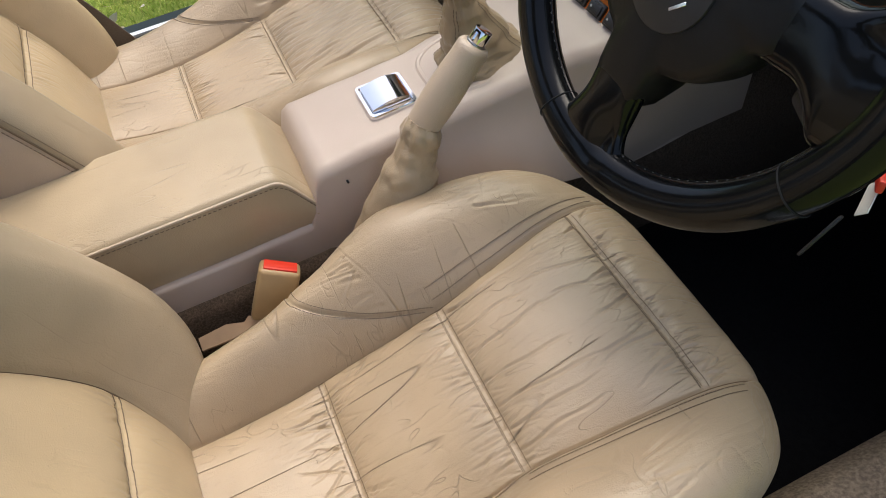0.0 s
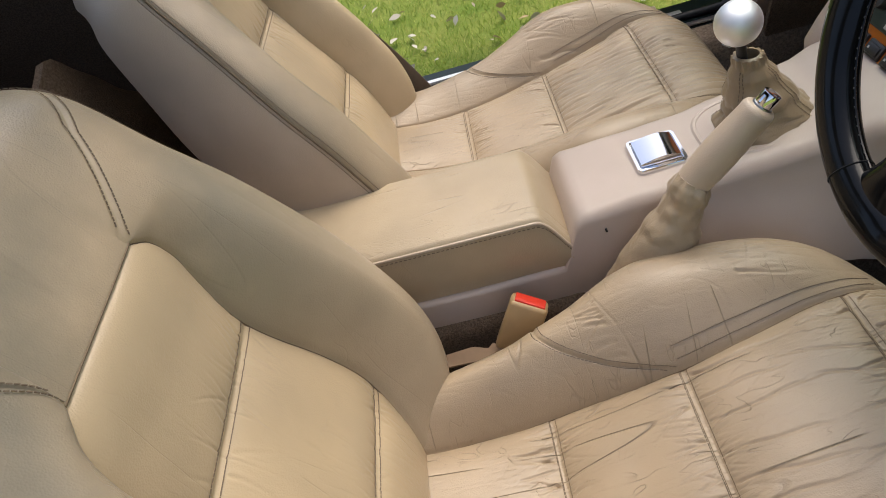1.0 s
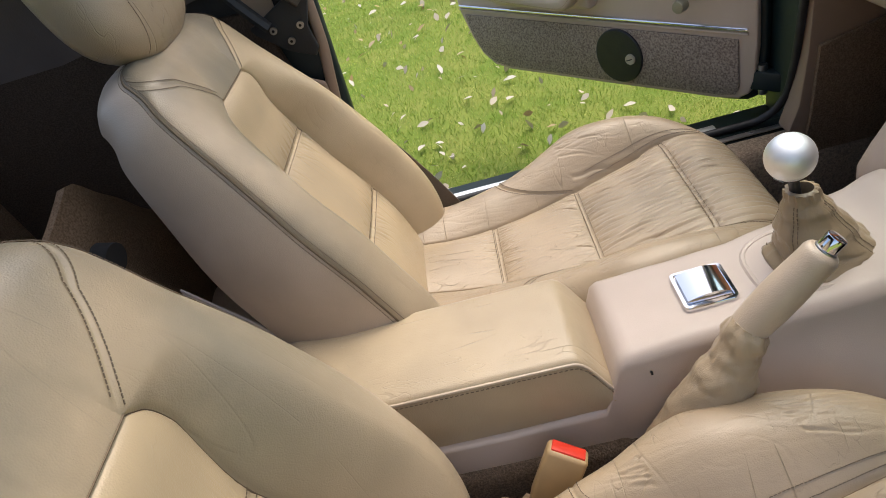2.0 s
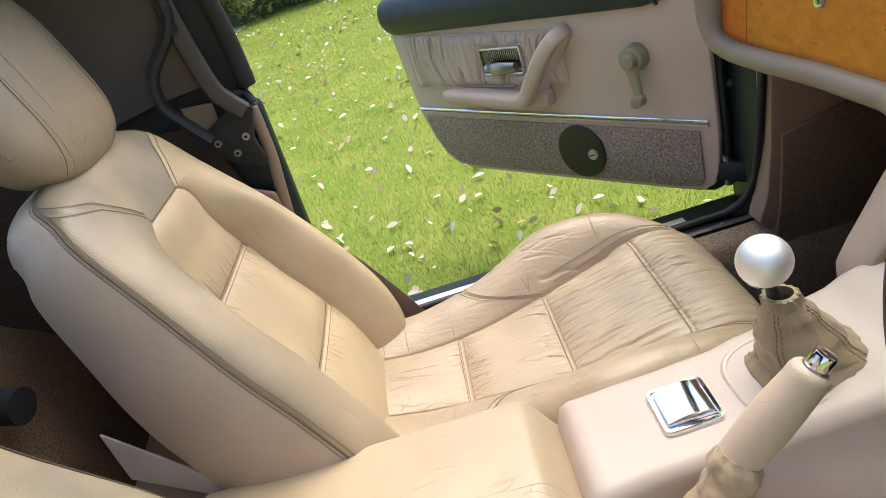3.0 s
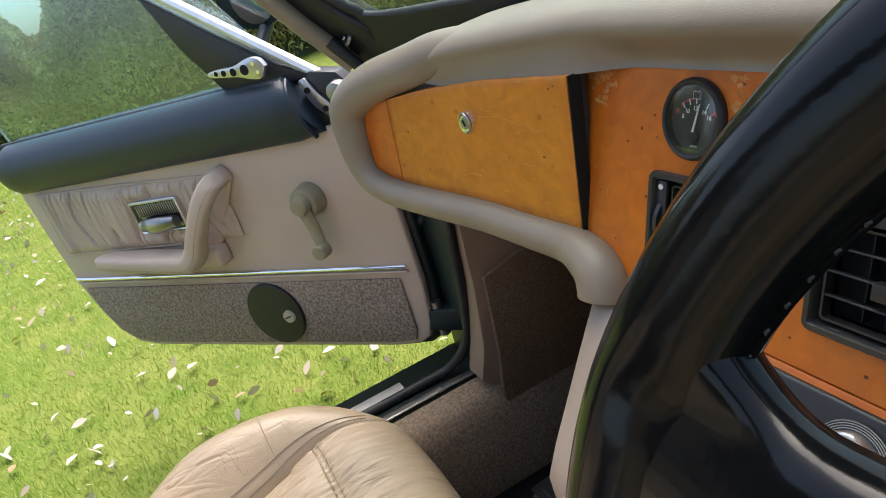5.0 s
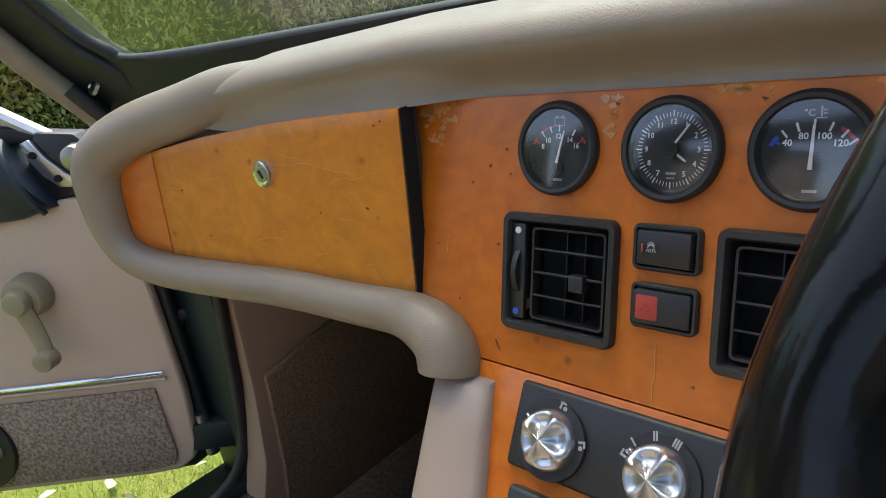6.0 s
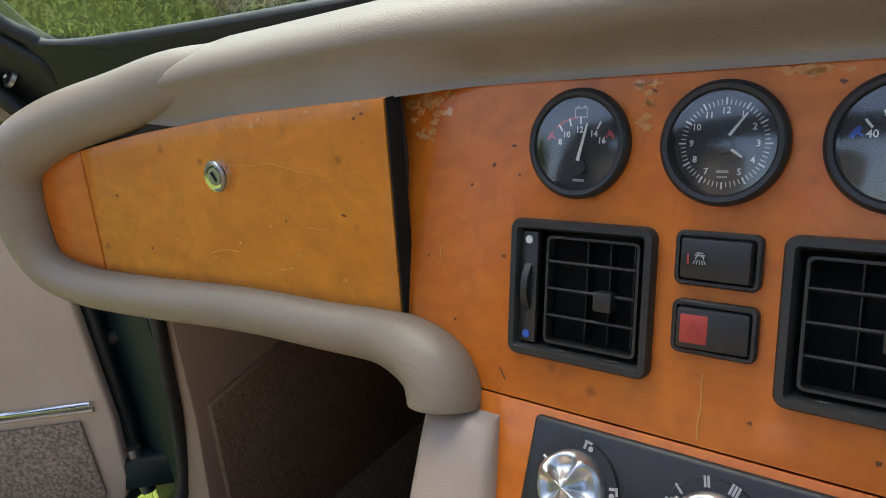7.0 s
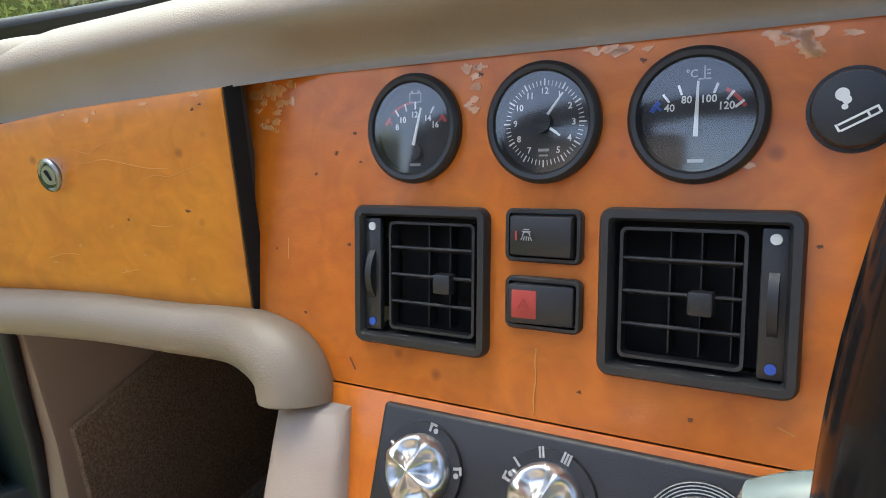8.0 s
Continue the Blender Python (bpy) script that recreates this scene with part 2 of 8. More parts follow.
def glass(name, colour, rough=0.0, shine=0.07):
    m = bpy.data.materials.new(name)
    m.use_nodes = True
    nt = m.node_tree
    n = nt.nodes
    n.clear()
    out, tr, gl, mx = (n.new("ShaderNode" + k) for k in ("OutputMaterial", "BsdfTransparent", "BsdfGlossy", "MixShader"))
    tr.inputs[0].default_value = (*colour, 1)
    gl.inputs["Roughness"].default_value = rough
    mx.inputs[0].default_value = shine
    nt.links.new(tr.outputs[0], mx.inputs[1])
    nt.links.new(gl.outputs[0], mx.inputs[2])
    nt.links.new(mx.outputs[0], out.inputs[0])
    return m


M_SCREEN = glass("windscreen_glass", (0.76, 0.94, 0.91), 0.22, 0.28)
M_GLASS = glass("window_glass", (0.70, 0.88, 0.88), 0.22, 0.17)
M_DIALGLASS = glass("dial_glass", (0.95, 0.95, 0.95), 0.10, 0.14)


def leaf_material(name, a, b, c, rough=0.6, trans=0.3, patch=None):
    m = bpy.data.materials.new(name)
    m.use_nodes = True
    n, link = m.node_tree.nodes, m.node_tree.links.new
    p = n["Principled BSDF"]
    g = n.new("ShaderNodeNewGeometry")
    r = n.new("ShaderNodeValToRGB")
    r.color_ramp.elements[0].color, r.color_ramp.elements[1].color = (*a, 1), (*c, 1)
    e = r.color_ramp.elements.new(0.6)
    e.color = (*b, 1)
    link(g.outputs["Random Per Island"], r.inputs[0])
    t = n.new("ShaderNodeTexNoise")
    t.inputs["Scale"].default_value = 0.9
    link(g.outputs["Position"], t.inputs["Vector"])
    hs = n.new("ShaderNodeHueSaturation")
    mv = n.new("ShaderNodeMapRange")
    mv.inputs["To Min"].default_value, mv.inputs["To Max"].default_value = 0.6, 1.4
    link(t.outputs["Fac"], mv.inputs[0])
    link(mv.outputs[0], hs.inputs["Value"])
    link(r.outputs[0], hs.inputs["Color"])
    colour = hs.outputs[0]
    if patch:
        t2 = n.new("ShaderNodeTexNoise")
        t2.inputs["Scale"].default_value, t2.inputs["Detail"].default_value = 1.3, 4
        link(g.outputs["Position"], t2.inputs["Vector"])
        m2 = n.new("ShaderNodeMapRange")
        m2.inputs["From Min"].default_value, m2.inputs["From Max"].default_value = 0.50, 0.68
        m2.inputs["To Max"].default_value = 0.75
        link(t2.outputs["Fac"], m2.inputs[0])
        mx = n.new("ShaderNodeMix")
        mx.data_type = "RGBA"
        link(m2.outputs[0], mx.inputs["Factor"])
        link(colour, mx.inputs[6])
        mx.inputs[7].default_value = (*patch, 1)
        colour = mx.outputs[2]
    link(colour, p.inputs["Base Color"])
    p.inputs["Roughness"].default_value = rough
    thin = n.new("ShaderNodeBsdfTranslucent")
    link(colour, thin.inputs["Color"])
    both = n.new("ShaderNodeMixShader")
    both.inputs[0].default_value = trans
    link(p.outputs[0], both.inputs[1])
    link(thin.outputs[0], both.inputs[2])
    link(both.outputs[0], n["Material Output"].inputs["Surface"])
    return m


M_GRASS = leaf_material("grass_blades", (0.175, 0.29, 0.030), (0.30, 0.415, 0.055), (0.56, 0.55, 0.17))
M_SOIL = material("mown_turf", (0.13, 0.20, 0.028), 0.95, second=(0.25, 0.27, 0.065), scale=5.5, amount=1.0, bump=0.9, bump_scale=60, spec=0.1, sharp=(0.3, 0.7))
M_FALLEN = leaf_material("dry_leaves", (0.66, 0.62, 0.55), (0.50, 0.42, 0.32), (0.40, 0.26, 0.09), trans=0.1)
M_HEDGE = leaf_material("hedge_leaves", (0.16, 0.22, 0.07), (0.34, 0.38, 0.12), (0.60, 0.55, 0.24), patch=(0.36, 0.25, 0.11), trans=0.4)
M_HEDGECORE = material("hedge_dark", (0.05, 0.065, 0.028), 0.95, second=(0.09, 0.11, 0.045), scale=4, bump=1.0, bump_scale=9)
M_TWIG = material("bark", (0.06, 0.05, 0.04), 0.9, second=(0.03, 0.025, 0.02), scale=20)

# ---- builders ----


def thing(name, at, label, category, group="", kind=""):
    e = new(name)
    e.empty_display_size = 0.05
    e.location = at
    return tagged(e, label, category, group, kind)


def part(name, bm, mat, parent=None, label="", angle=38, smooth=True):
    """Links a bmesh, built in world metres, as one mesh under a thing or a part."""
    bm.normal_update()
    lim = radians(angle)
    for f in bm.faces:
        f.smooth = smooth
    for e in bm.edges:
        if len(e.link_faces) == 2 and e.calc_face_angle(0.0) > lim:
            e.smooth = False
    me = bpy.data.meshes.new(name)
    bm.to_mesh(me)
    bm.free()
    me.materials.append(mat)
    ob = new(name, me)
    if parent is not None:
        ob.parent = parent
        m = Matrix.Identity(4)
        chain = parent
        while chain is not None:
            m = chain.matrix_basis @ m if chain.parent is None else m
            chain = chain.parent
        ob.matrix_parent_inverse = m.inverted() if parent.parent is None else Matrix.Identity(4)
    if label:
        ob["label"] = label
    return ob


def solid(name, bm, mat, label, category, kind="structure", **k):
    """A mesh that stands by itself at top level."""
    return tagged(part(name, bm, mat, None, **k), label, category, kind=kind)


def ico(bm, c, r, sub=3):
    bmesh.ops.create_icosphere(bm, subdivisions=sub, radius=r, matrix=Matrix.Translation(c))
    return bm


def box(bm, size, m, bevel=0.0, seg=2):
    g = bmesh.ops.create_cube(bm, size=1.0, matrix=Matrix.Diagonal((*size, 1)))
    vs = g["verts"]
    if bevel:
        es = list({e for v in vs for e in v.link_edges})
        r = bmesh.ops.bevel(bm, geom=es, offset=bevel, segments=seg, profile=0.5, affect="EDGES", clamp_overlap=True)
        vs = list({v for f in r["faces"] for v in f.verts} | {v for v in vs if v.is_valid})
        todo, seen = list(vs), set(vs)
        while todo:
            v = todo.pop()
            for e in v.link_edges:
                o = e.other_vert(v)
                if o not in seen:
                    seen.add(o)
                    todo.append(o)
        vs = list(seen)
    bmesh.ops.transform(bm, matrix=m, verts=vs)
    return bm


def boxed(size, m, bevel=0.0, seg=2):
    return box(bmesh.new(), size, m, bevel, seg)


def cyl(bm, a, b, r1, r2=None, n=24, caps=True):
    a, b = Vector(a), Vector(b)
    d = b - a
    m = Matrix.Translation((a + b) / 2) @ d.to_track_quat("Z", "Y").to_matrix().to_4x4()
    bmesh.ops.create_cone(bm, cap_ends=caps, segments=n, radius1=r1, radius2=r1 if r2 is None else r2, depth=d.length, matrix=m)
    return bm


def smooth_path(pts, n):
    """A Catmull-Rom line through the points, n steps to each span."""
    pts = [Vector(p) for p in pts]
    out = []
    for i in range(len(pts) - 1):
        p0, p1, p2, p3 = pts[max(i - 1, 0)], pts[i], pts[i + 1], pts[min(i + 2, len(pts) - 1)]
        for k in range(n):
            t = k / n
            out.append(0.5 * (2 * p1 + (p2 - p0) * t + (2 * p0 - 5 * p1 + 4 * p2 - p3) * t * t + (3 * p1 - p0 - 3 * p2 + p3) * t ** 3))
    return out + [pts[-1]]


def tube(bm, pts, radius, n=12, caps=True, up=(0, 0, 1), flat=1.0):
    """A swept tube. radius: one number or one a point; flat: the section's height over its width."""
    pts = [Vector(p) for p in pts]
    rings = []
    prev = None
    for i, p in enumerate(pts):
        d = (pts[min(i + 1, len(pts) - 1)] - pts[max(i - 1, 0)]).normalized()
        ref = prev if prev is not None else Vector(up)
        side = d.cross(ref)
        if side.length < 1e-5:
            side = d.cross(Vector((1, 0, 0)))
        side.normalize()
        top = side.cross(d).normalized()
        prev = top
        r = radius[i] if isinstance(radius, (list, tuple)) else radius
        rings.append([bm.verts.new(p + side * r * math.cos(a) + top * r * flat * math.sin(a)) for a in (2 * math.pi * k / n for k in range(n))])
    for a, b in zip(rings, rings[1:]):
        for k in range(n):
            bm.faces.new((a[k], a[(k + 1) % n], b[(k + 1) % n], b[k]))
    if caps:
        bm.faces.new(rings[0][::-1])
        bm.faces.new(rings[-1])
    return bm


def loft(bm, rings, closed=True, caps=True):
    rows = [[bm.verts.new(p) for p in r] for r in rings]
    n = len(rows[0])
    for a, b in zip(rows, rows[1:]):
        for k in range(n if closed else n - 1):
            bm.faces.new((a[k], a[(k + 1) % n], b[(k + 1) % n], b[k]))
    if caps and closed:
        bm.faces.new(rows[0][::-1])
        bm.faces.new(rows[-1])
    return bm


def plate(bm, outline, front, back):
    """A slab with a polygon outline: front and back turn (a, b) of the outline into places."""
    f = [bm.verts.new(front(a, b)) for a, b in outline]
    k = [bm.verts.new(back(a, b)) for a, b in outline]
    bm.faces.new(f)
    bm.faces.new(k[::-1])
    n = len(outline)
    for i in range(n):
        bm.faces.new((f[i], k[i], k[(i + 1) % n], f[(i + 1) % n]))
    bmesh.ops.recalc_face_normals(bm, faces=bm.faces)
    return bm


def bevel_sharp(bm, width, seg=2, angle=30):
    bm.normal_update()
    es = [e for e in bm.edges if len(e.link_faces) == 2 and e.calc_face_angle(0.0) > radians(angle)]
    bmesh.ops.bevel(bm, geom=es, offset=width, segments=seg, profile=0.5, affect="EDGES", clamp_overlap=True)
    return bm


def rounded(w, h, r, n=5):
    """The outline of a rounded rectangle about the middle."""
    out = []
    for cx, cy, a0 in ((w / 2 - r, h / 2 - r, 0), (-w / 2 + r, h / 2 - r, 90), (-w / 2 + r, -h / 2 + r, 180), (w / 2 - r, -h / 2 + r, 270)):
        for k in range(n + 1):
            a = radians(a0 + 90 * k / n)
            out.append((cx + r * math.cos(a), cy + r * math.sin(a)))
    return out


def lerp_table(table, x):
    """Piecewise smooth value of a table of (x, value) at x."""
    if x <= table[0][0]:
        return table[0][1]
    for (a, va), (b, vb) in zip(table, table[1:]):
        if x <= b:
            t = (x - a) / (b - a)
            t = t * t * (3 - 2 * t)
            return va + (vb - va) * t
    return table[-1][1]


def curve_table(table, x):
    """A Catmull-Rom curve through a table of (x, value), at x."""
    if x <= table[0][0]:
        return table[0][1]
    for i in range(len(table) - 1):
        (a, va), (b, vb) = table[i], table[i + 1]
        if x <= b:
            t, h = (x - a) / (b - a), b - a
            ma = (vb - table[i - 1][1]) / (b - table[i - 1][0]) if i > 0 else (vb - va) / h
            mb = (table[i + 2][1] - va) / (table[i + 2][0] - a) if i + 2 < len(table) else (vb - va) / h
            return va * (1 + 2 * t) * (1 - t) ** 2 + ma * h * t * (1 - t) ** 2 + vb * t * t * (3 - 2 * t) + mb * h * t * t * (t - 1)
    return table[-1][1]


def stitches(bm, pts, normals, length=0.0036, gap=0.0011, r=0.00045):
    """Thread: short raised dashes along a line that lies on a surface."""
    pts = [Vector(p) for p in pts]
    run = 0.0
    nxt = 0.0
    for i in range(len(pts) - 1):
        a, b = pts[i], pts[i + 1]
        seg = (b - a).length
        if seg < 1e-7:
            continue
        d = (b - a) / seg
        while nxt < run + seg:
            c = a + d * (nxt - run)
            nrm = Vector(normals[i]).normalized()
            side = d.cross(nrm).normalized()
            m = Matrix((d, side, nrm)).transposed().to_4x4()
            m.translation = c + nrm * r * 0.4
            g = bmesh.ops.create_cube(bm, size=1.0, matrix=m @ Matrix.Diagonal((length, 2 * r, 1.6 * r, 1)))
            nxt += length + gap
        run += seg
    return bm


def fold(n, width):
    """1 on the zero lines of a noise, falling to 0 within width: a crease."""
    return max(0.0, 1.0 - abs(n) / width)


def smoothstep(a, b, x):
    t = min(1.0, max(0.0, (x - a) / (b - a)))
    return t * t * (3 - 2 * t)


def pierced(outline, holes, front, back):
    """A slab with holes through it."""
    bm = bmesh.new()
    loops = [outline] + holes
    sides = []
    for place in (front, back):
        edges, rings = [], []
        for lp in loops:
            vs = [bm.verts.new(place(a, b)) for a, b in lp]
            rings.append(vs)
            edges += [bm.edges.new((vs[i], vs[(i + 1) % len(vs)])) for i in range(len(vs))]
        bmesh.ops.triangle_fill(bm, use_beauty=True, use_dissolve=False, edges=edges)
        sides.append(rings)
    for f, k in zip(*sides):
        for i in range(len(f)):
            bm.faces.new((f[i], k[i], k[(i + 1) % len(k)], f[(i + 1) % len(f)]))
    bmesh.ops.recalc_face_normals(bm, faces=bm.faces)
    return bm

# ---- seats ----
CUSHION = [(-0.86, 0.275), (-0.80, 0.240), (-0.72, 0.228), (-0.64, 0.228), (-0.55, 0.252), (-0.47, 0.282), (-0.38, 0.306), (-0.30, 0.327),
           (-0.248, 0.326), (-0.205, 0.302), (-0.188, 0.255), (-0.192, 0.20), (-0.215, 0.12)]
FULL_CUSHION = [(-0.86, 0.300), (-0.80, 0.285), (-0.72, 0.274), (-0.64, 0.274), (-0.55, 0.279), (-0.47, 0.290), (-0.38, 0.308), (-0.30, 0.327),
                (-0.248, 0.326), (-0.205, 0.302), (-0.188, 0.255), (-0.192, 0.20), (-0.215, 0.12)]
BACK = [(-0.772, 0.235), (-0.783, 0.30), (-0.808, 0.38), (-0.843, 0.46), (-0.882, 0.54), (-0.923, 0.63), (-0.962, 0.71), (-0.992, 0.770), (-1.016, 0.815)]


def seat_grid(profile, nv, ns, section, wrinkle, face=1):
    """Points of a padded surface: a profile in x and z, with a section laid across it. Rows of (place, normal, x, z, across)."""
    line = smooth_path([(x, 0, z) for x, z in profile], max(2, nv // (len(profile) - 1)))
    rows = []
    for i, c in enumerate(line):
        d = (line[min(i + 1, len(line) - 1)] - line[max(i - 1, 0)]).normalized()
        nrm = Vector((-d.z, 0, d.x)) * face
        row = []
        for k in range(ns + 1):
            s = -1 + 2 * k / ns
            q, h, x_shift = section(s, c.x, c.z, i / (len(line) - 1))
            h += wrinkle(c.x, c.z, q, s, i / (len(line) - 1))
            row.append(Vector((c.x + nrm.x * h + x_shift, q, c.z + nrm.z * h)))
        rows.append(row)
    return line, rows


def padded_section(s, b, pk, w, hump, drop1, drop2):
    a = abs(s)
    sg = 1 if s >= 0 else -1
    if a <= 0.5:
        return sg * b * a / 0.5, 0.0
    if a <= 0.76:
        t = (a - 0.5) / 0.26
        return sg * (b + (pk - b) * t), hump * math.sin(math.pi / 2 * t) ** 0.9
    if a <= 0.90:
        t = (a - 0.76) / 0.14
        return sg * (pk + (w - pk) * math.sin(math.pi / 2 * t)), hump - drop1 * (1 - math.cos(math.pi / 2 * t))
    t = (a - 0.90) / 0.10
    return sg * (w - 0.006 * t * t), hump - drop1 - drop2 * t


class Creases:
    """Fold lines in a hide: each runs from one place along the seat to another, wanders a little across, and fades at its far end."""

    def __init__(self, seed):
        self.rnd = random.Random(seed)
        self.bins = {}

    def add(self, a, b, q, slope, depth, width):
        line = (a, b, q, slope, depth, width, self.rnd.uniform(0, 6.28), self.rnd.uniform(0.0006, 0.0022))
        for k in range(int(min(a, b) * 50) - 2, int(max(a, b) * 50) + 3):
            self.bins.setdefault(k, []).append(line)

    def gather(self, at, reach, q0, q1, count, depth=0.0012, width=0.0017):
        """Short folds that start at a seam and fade away from it."""
        for _ in range(count):
            r = self.rnd
            step = 0.006 if reach > 0 else -0.006
            self.add(at + step, at + step + reach * r.uniform(0.35, 1.0), r.uniform(q0, q1), r.gauss(0, 0.28), depth * r.uniform(0.4, 1.0), width * r.uniform(0.7, 1.2))

    def height(self, x, q):
        n = 0.0
        for a, b, q0, slope, depth, width, ph, sway in self.bins.get(int(x * 50), ()):
            t = (x - a) / (b - a)
            if 0.0 < t < 1.0:
                d = abs(q - q0 - slope * (x - a) - sway * math.sin(ph + 90 * x)) / width
                if d < 4.0:
                    fade = min(1.0, t * 14) * (1 - t) ** 0.6
                    n += depth * fade * (0.20 * math.exp(-(d - 2.1) ** 2) - math.exp(-d * d))
        return n


def surface_part(name, rows, pick, mat, parent, yc, side, label=""):
    """One cut of hide: the faces of the grid that pick() chooses. side: 1 where outside is +y."""
    bm = bmesh.new()
    have = {}

    def vert(i, k):
        if (i, k) not in have:
            p = rows[i][k]
            have[i, k] = bm.verts.new((p.x, yc + side * p.y, p.z))
        return have[i, k]

    nr, nc = len(rows), len(rows[0])
    for i in range(nr - 1):
        for k in range(nc - 1):
            if pick(i, k):
                f = (vert(i, k), vert(i, k + 1), vert(i + 1, k + 1), vert(i + 1, k))
                bm.faces.new(f if side < 0 else f[::-1])
    # normals of the whole skin, so that neighbouring cuts shade as one
    normals = []
    for i, k in have:
        n = (rows[min(i + 1, nr - 1)][k] - rows[max(i - 1, 0)][k]).cross(rows[i][min(k + 1, nc - 1)] - rows[i][max(k - 1, 0)])
        normals.append(Vector((n.x, n.y * side, n.z)).normalized() if n.length > 1e-12 else Vector((0, 0, 1)))
    bm.normal_update()
    if sum(v.normal.dot(n) for v, n in zip(have.values(), normals)) < 0:
        normals = [-n for n in normals]
    ob = part(name, bm, mat, parent, label, angle=179)
    ob.data.normals_split_custom_set_from_vertices(normals)
    return ob


def make_seat(side, label, shift=0.0):
    """A bucket seat; side 1: passenger's, -1: driver's."""
    yc = 0.365 * side
    seat = thing("bucket_seat", (-0.55, yc, 0.08), label, "car seat", "front seats")
    seed = 11.0 if side > 0 else 47.0
    # cushion
    worn = side < 0
    if worn:
        b_of = [(-0.86, 0.095), (-0.62, 0.118), (-0.46, 0.113), (-0.38, 0.121), (-0.30, 0.132), (-0.22, 0.140)]
    else:
        b_of = [(-0.86, 0.070), (-0.66, 0.086), (-0.487, 0.118), (-0.38, 0.138), (-0.30, 0.152), (-0.22, 0.150)]
    w_of = [(-0.86, 0.185), (-0.70, 0.200), (-0.58, 0.224), (-0.45, 0.252), (-0.28, 0.250), (-0.2, 0.24)]
    h_of = [(-0.86, 0.04), (-0.72, 0.075), (-0.62, 0.085), (-0.52, 0.083), (-0.44, 0.078), (-0.36, 0.060), (-0.29, 0.032), (-0.25, 0.014), (-0.21, 0.0)]
    if not worn:
        h_of = [(-0.86, 0.015), (-0.72, 0.030), (-0.62, 0.040), (-0.52, 0.058), (-0.44, 0.068), (-0.36, 0.058), (-0.29, 0.032), (-0.25, 0.014), (-0.21, 0.0)]
    cross = (-0.628, -0.462, -0.269) if worn else (-0.655, -0.489, -0.311)
    cut = lambda a: cross[1] - 0.155 * (1 - math.exp(-max(0.0, a - 0.5) / 0.12))
    folds = Creases(int(seed))
    if worn:
        for q in (-0.098, -0.066, -0.030, 0.004, 0.036, 0.066, 0.090):
            folds.add(cross[1], cross[1] + folds.rnd.uniform(0.10, 0.17), q, folds.rnd.gauss(0, 0.06), 0.0026, 0.0017)
            folds.add(cross[2], cross[2] - folds.rnd.uniform(0.05, 0.11), q + folds.rnd.uniform(-0.012, 0.012), folds.rnd.gauss(0, 0.1), 0.0020, 0.0017)
        folds.gather(cross[2], -0.045, -0.13, 0.13, 34, 0.0020, 0.0014)
        folds.gather(cross[2], 0.060, -0.13, 0.13, 44, 0.0024, 0.0016)
        folds.gather(cross[1], -0.055, -0.11, 0.11, 36, 0.0022)
        folds.gather(cross[1], 0.035, -0.11, 0.11, 26, 0.0018)
        folds.gather(cross[0], 0.050, -0.11, 0.11, 26, 0.0022)
        folds.gather(cross[0], -0.070, -0.10, 0.10, 26, 0.0026)
        for sg in (-1, 1):
            folds.gather(-0.50, -0.060, sg * 0.12, sg * 0.20, 16, 0.0022)
            folds.gather(-0.36, 0.10, sg * 0.17, sg * 0.23, 16, 0.0018)
    else:
        for j in range(19):
            q = -0.135 + 0.015 * j + folds.rnd.uniform(-0.004, 0.004)
            folds.add(cross[1], cross[1] + folds.rnd.uniform(0.14, 0.20), q, folds.rnd.gauss(0.02, 0.05), folds.rnd.uniform(0.0016, 0.0032), 0.0026)
            folds.add(cross[2] + 0.012, cross[1] + folds.rnd.uniform(0.0, 0.08), q + 0.007, folds.rnd.gauss(0.02, 0.05), folds.rnd.uniform(0.0016, 0.0032), 0.0026)
            folds.add(cross[2] + 0.004, -0.195, q, folds.rnd.gauss(0, 0.04), folds.rnd.uniform(0.002, 0.0032), 0.0028)
        folds.gather(cross[1], -0.070, -0.11, 0.11, 36, 0.0018)
        folds.gather(cross[0], 0.060, -0.08, 0.08, 26, 0.0016)
        folds.gather(cross[0], -0.060, -0.08, 0.08, 16, 0.0012)
        for sg in (-1, 1):
            folds.gather(-0.50, 0.16, sg * 0.17, sg * 0.23, 14, 0.0012)

    def c_section(s, x, z, v):
        b, w, h = curve_table(b_of, x), curve_table(w_of, x), curve_table(h_of, x)
        low = v > 0.72
        q, n = padded_section(s, b, b + 0.62 * (w - b), w, h if not low else min(h, 0.03), 0.055, 0.11 if v < 0.7 else 0.11 - 0.05 * smoothstep(0.7, 0.9, v))
        bow = 4.2 * max(0.0, abs(q) - 0.12) ** 2 * smoothstep(-0.60, -0.26, x)
        return q, n, -bow

    def c_wrinkle(x, z, q, s, v):
        a = abs(s)
        n = 0.0
        top = z > 0.2 and v < 0.86
        # pillow between the cross seams, and the seams themselves
        if a < 0.5 and v < 0.8:
            edges = (-0.83,) + cross + (-0.18,)
            for e0, e1 in zip(edges, edges[1:]):
                if e0 <= x < e1:
                    t = (x - e0) / (e1 - e0)
                    n += (0.007 if e1 > -0.25 else 0.010) * (1 - (2 * t - 1) ** 4) * (1 - (a / 0.5) ** 4)
            for e in cross:
                n -= 0.0016 * math.exp(-((x - e) / 0.0055) ** 2)
        if v < 0.85:
            n -= 0.0032 * math.exp(-((a - 0.5) / 0.006) ** 2)
        n -= 0.0025 * math.exp(-((a - 0.90) / 0.008) ** 2)
        if 0.5 < a < 0.93:
            e = cut(a)
            n -= 0.0030 * math.exp(-((x - e) / 0.0028) ** 2)
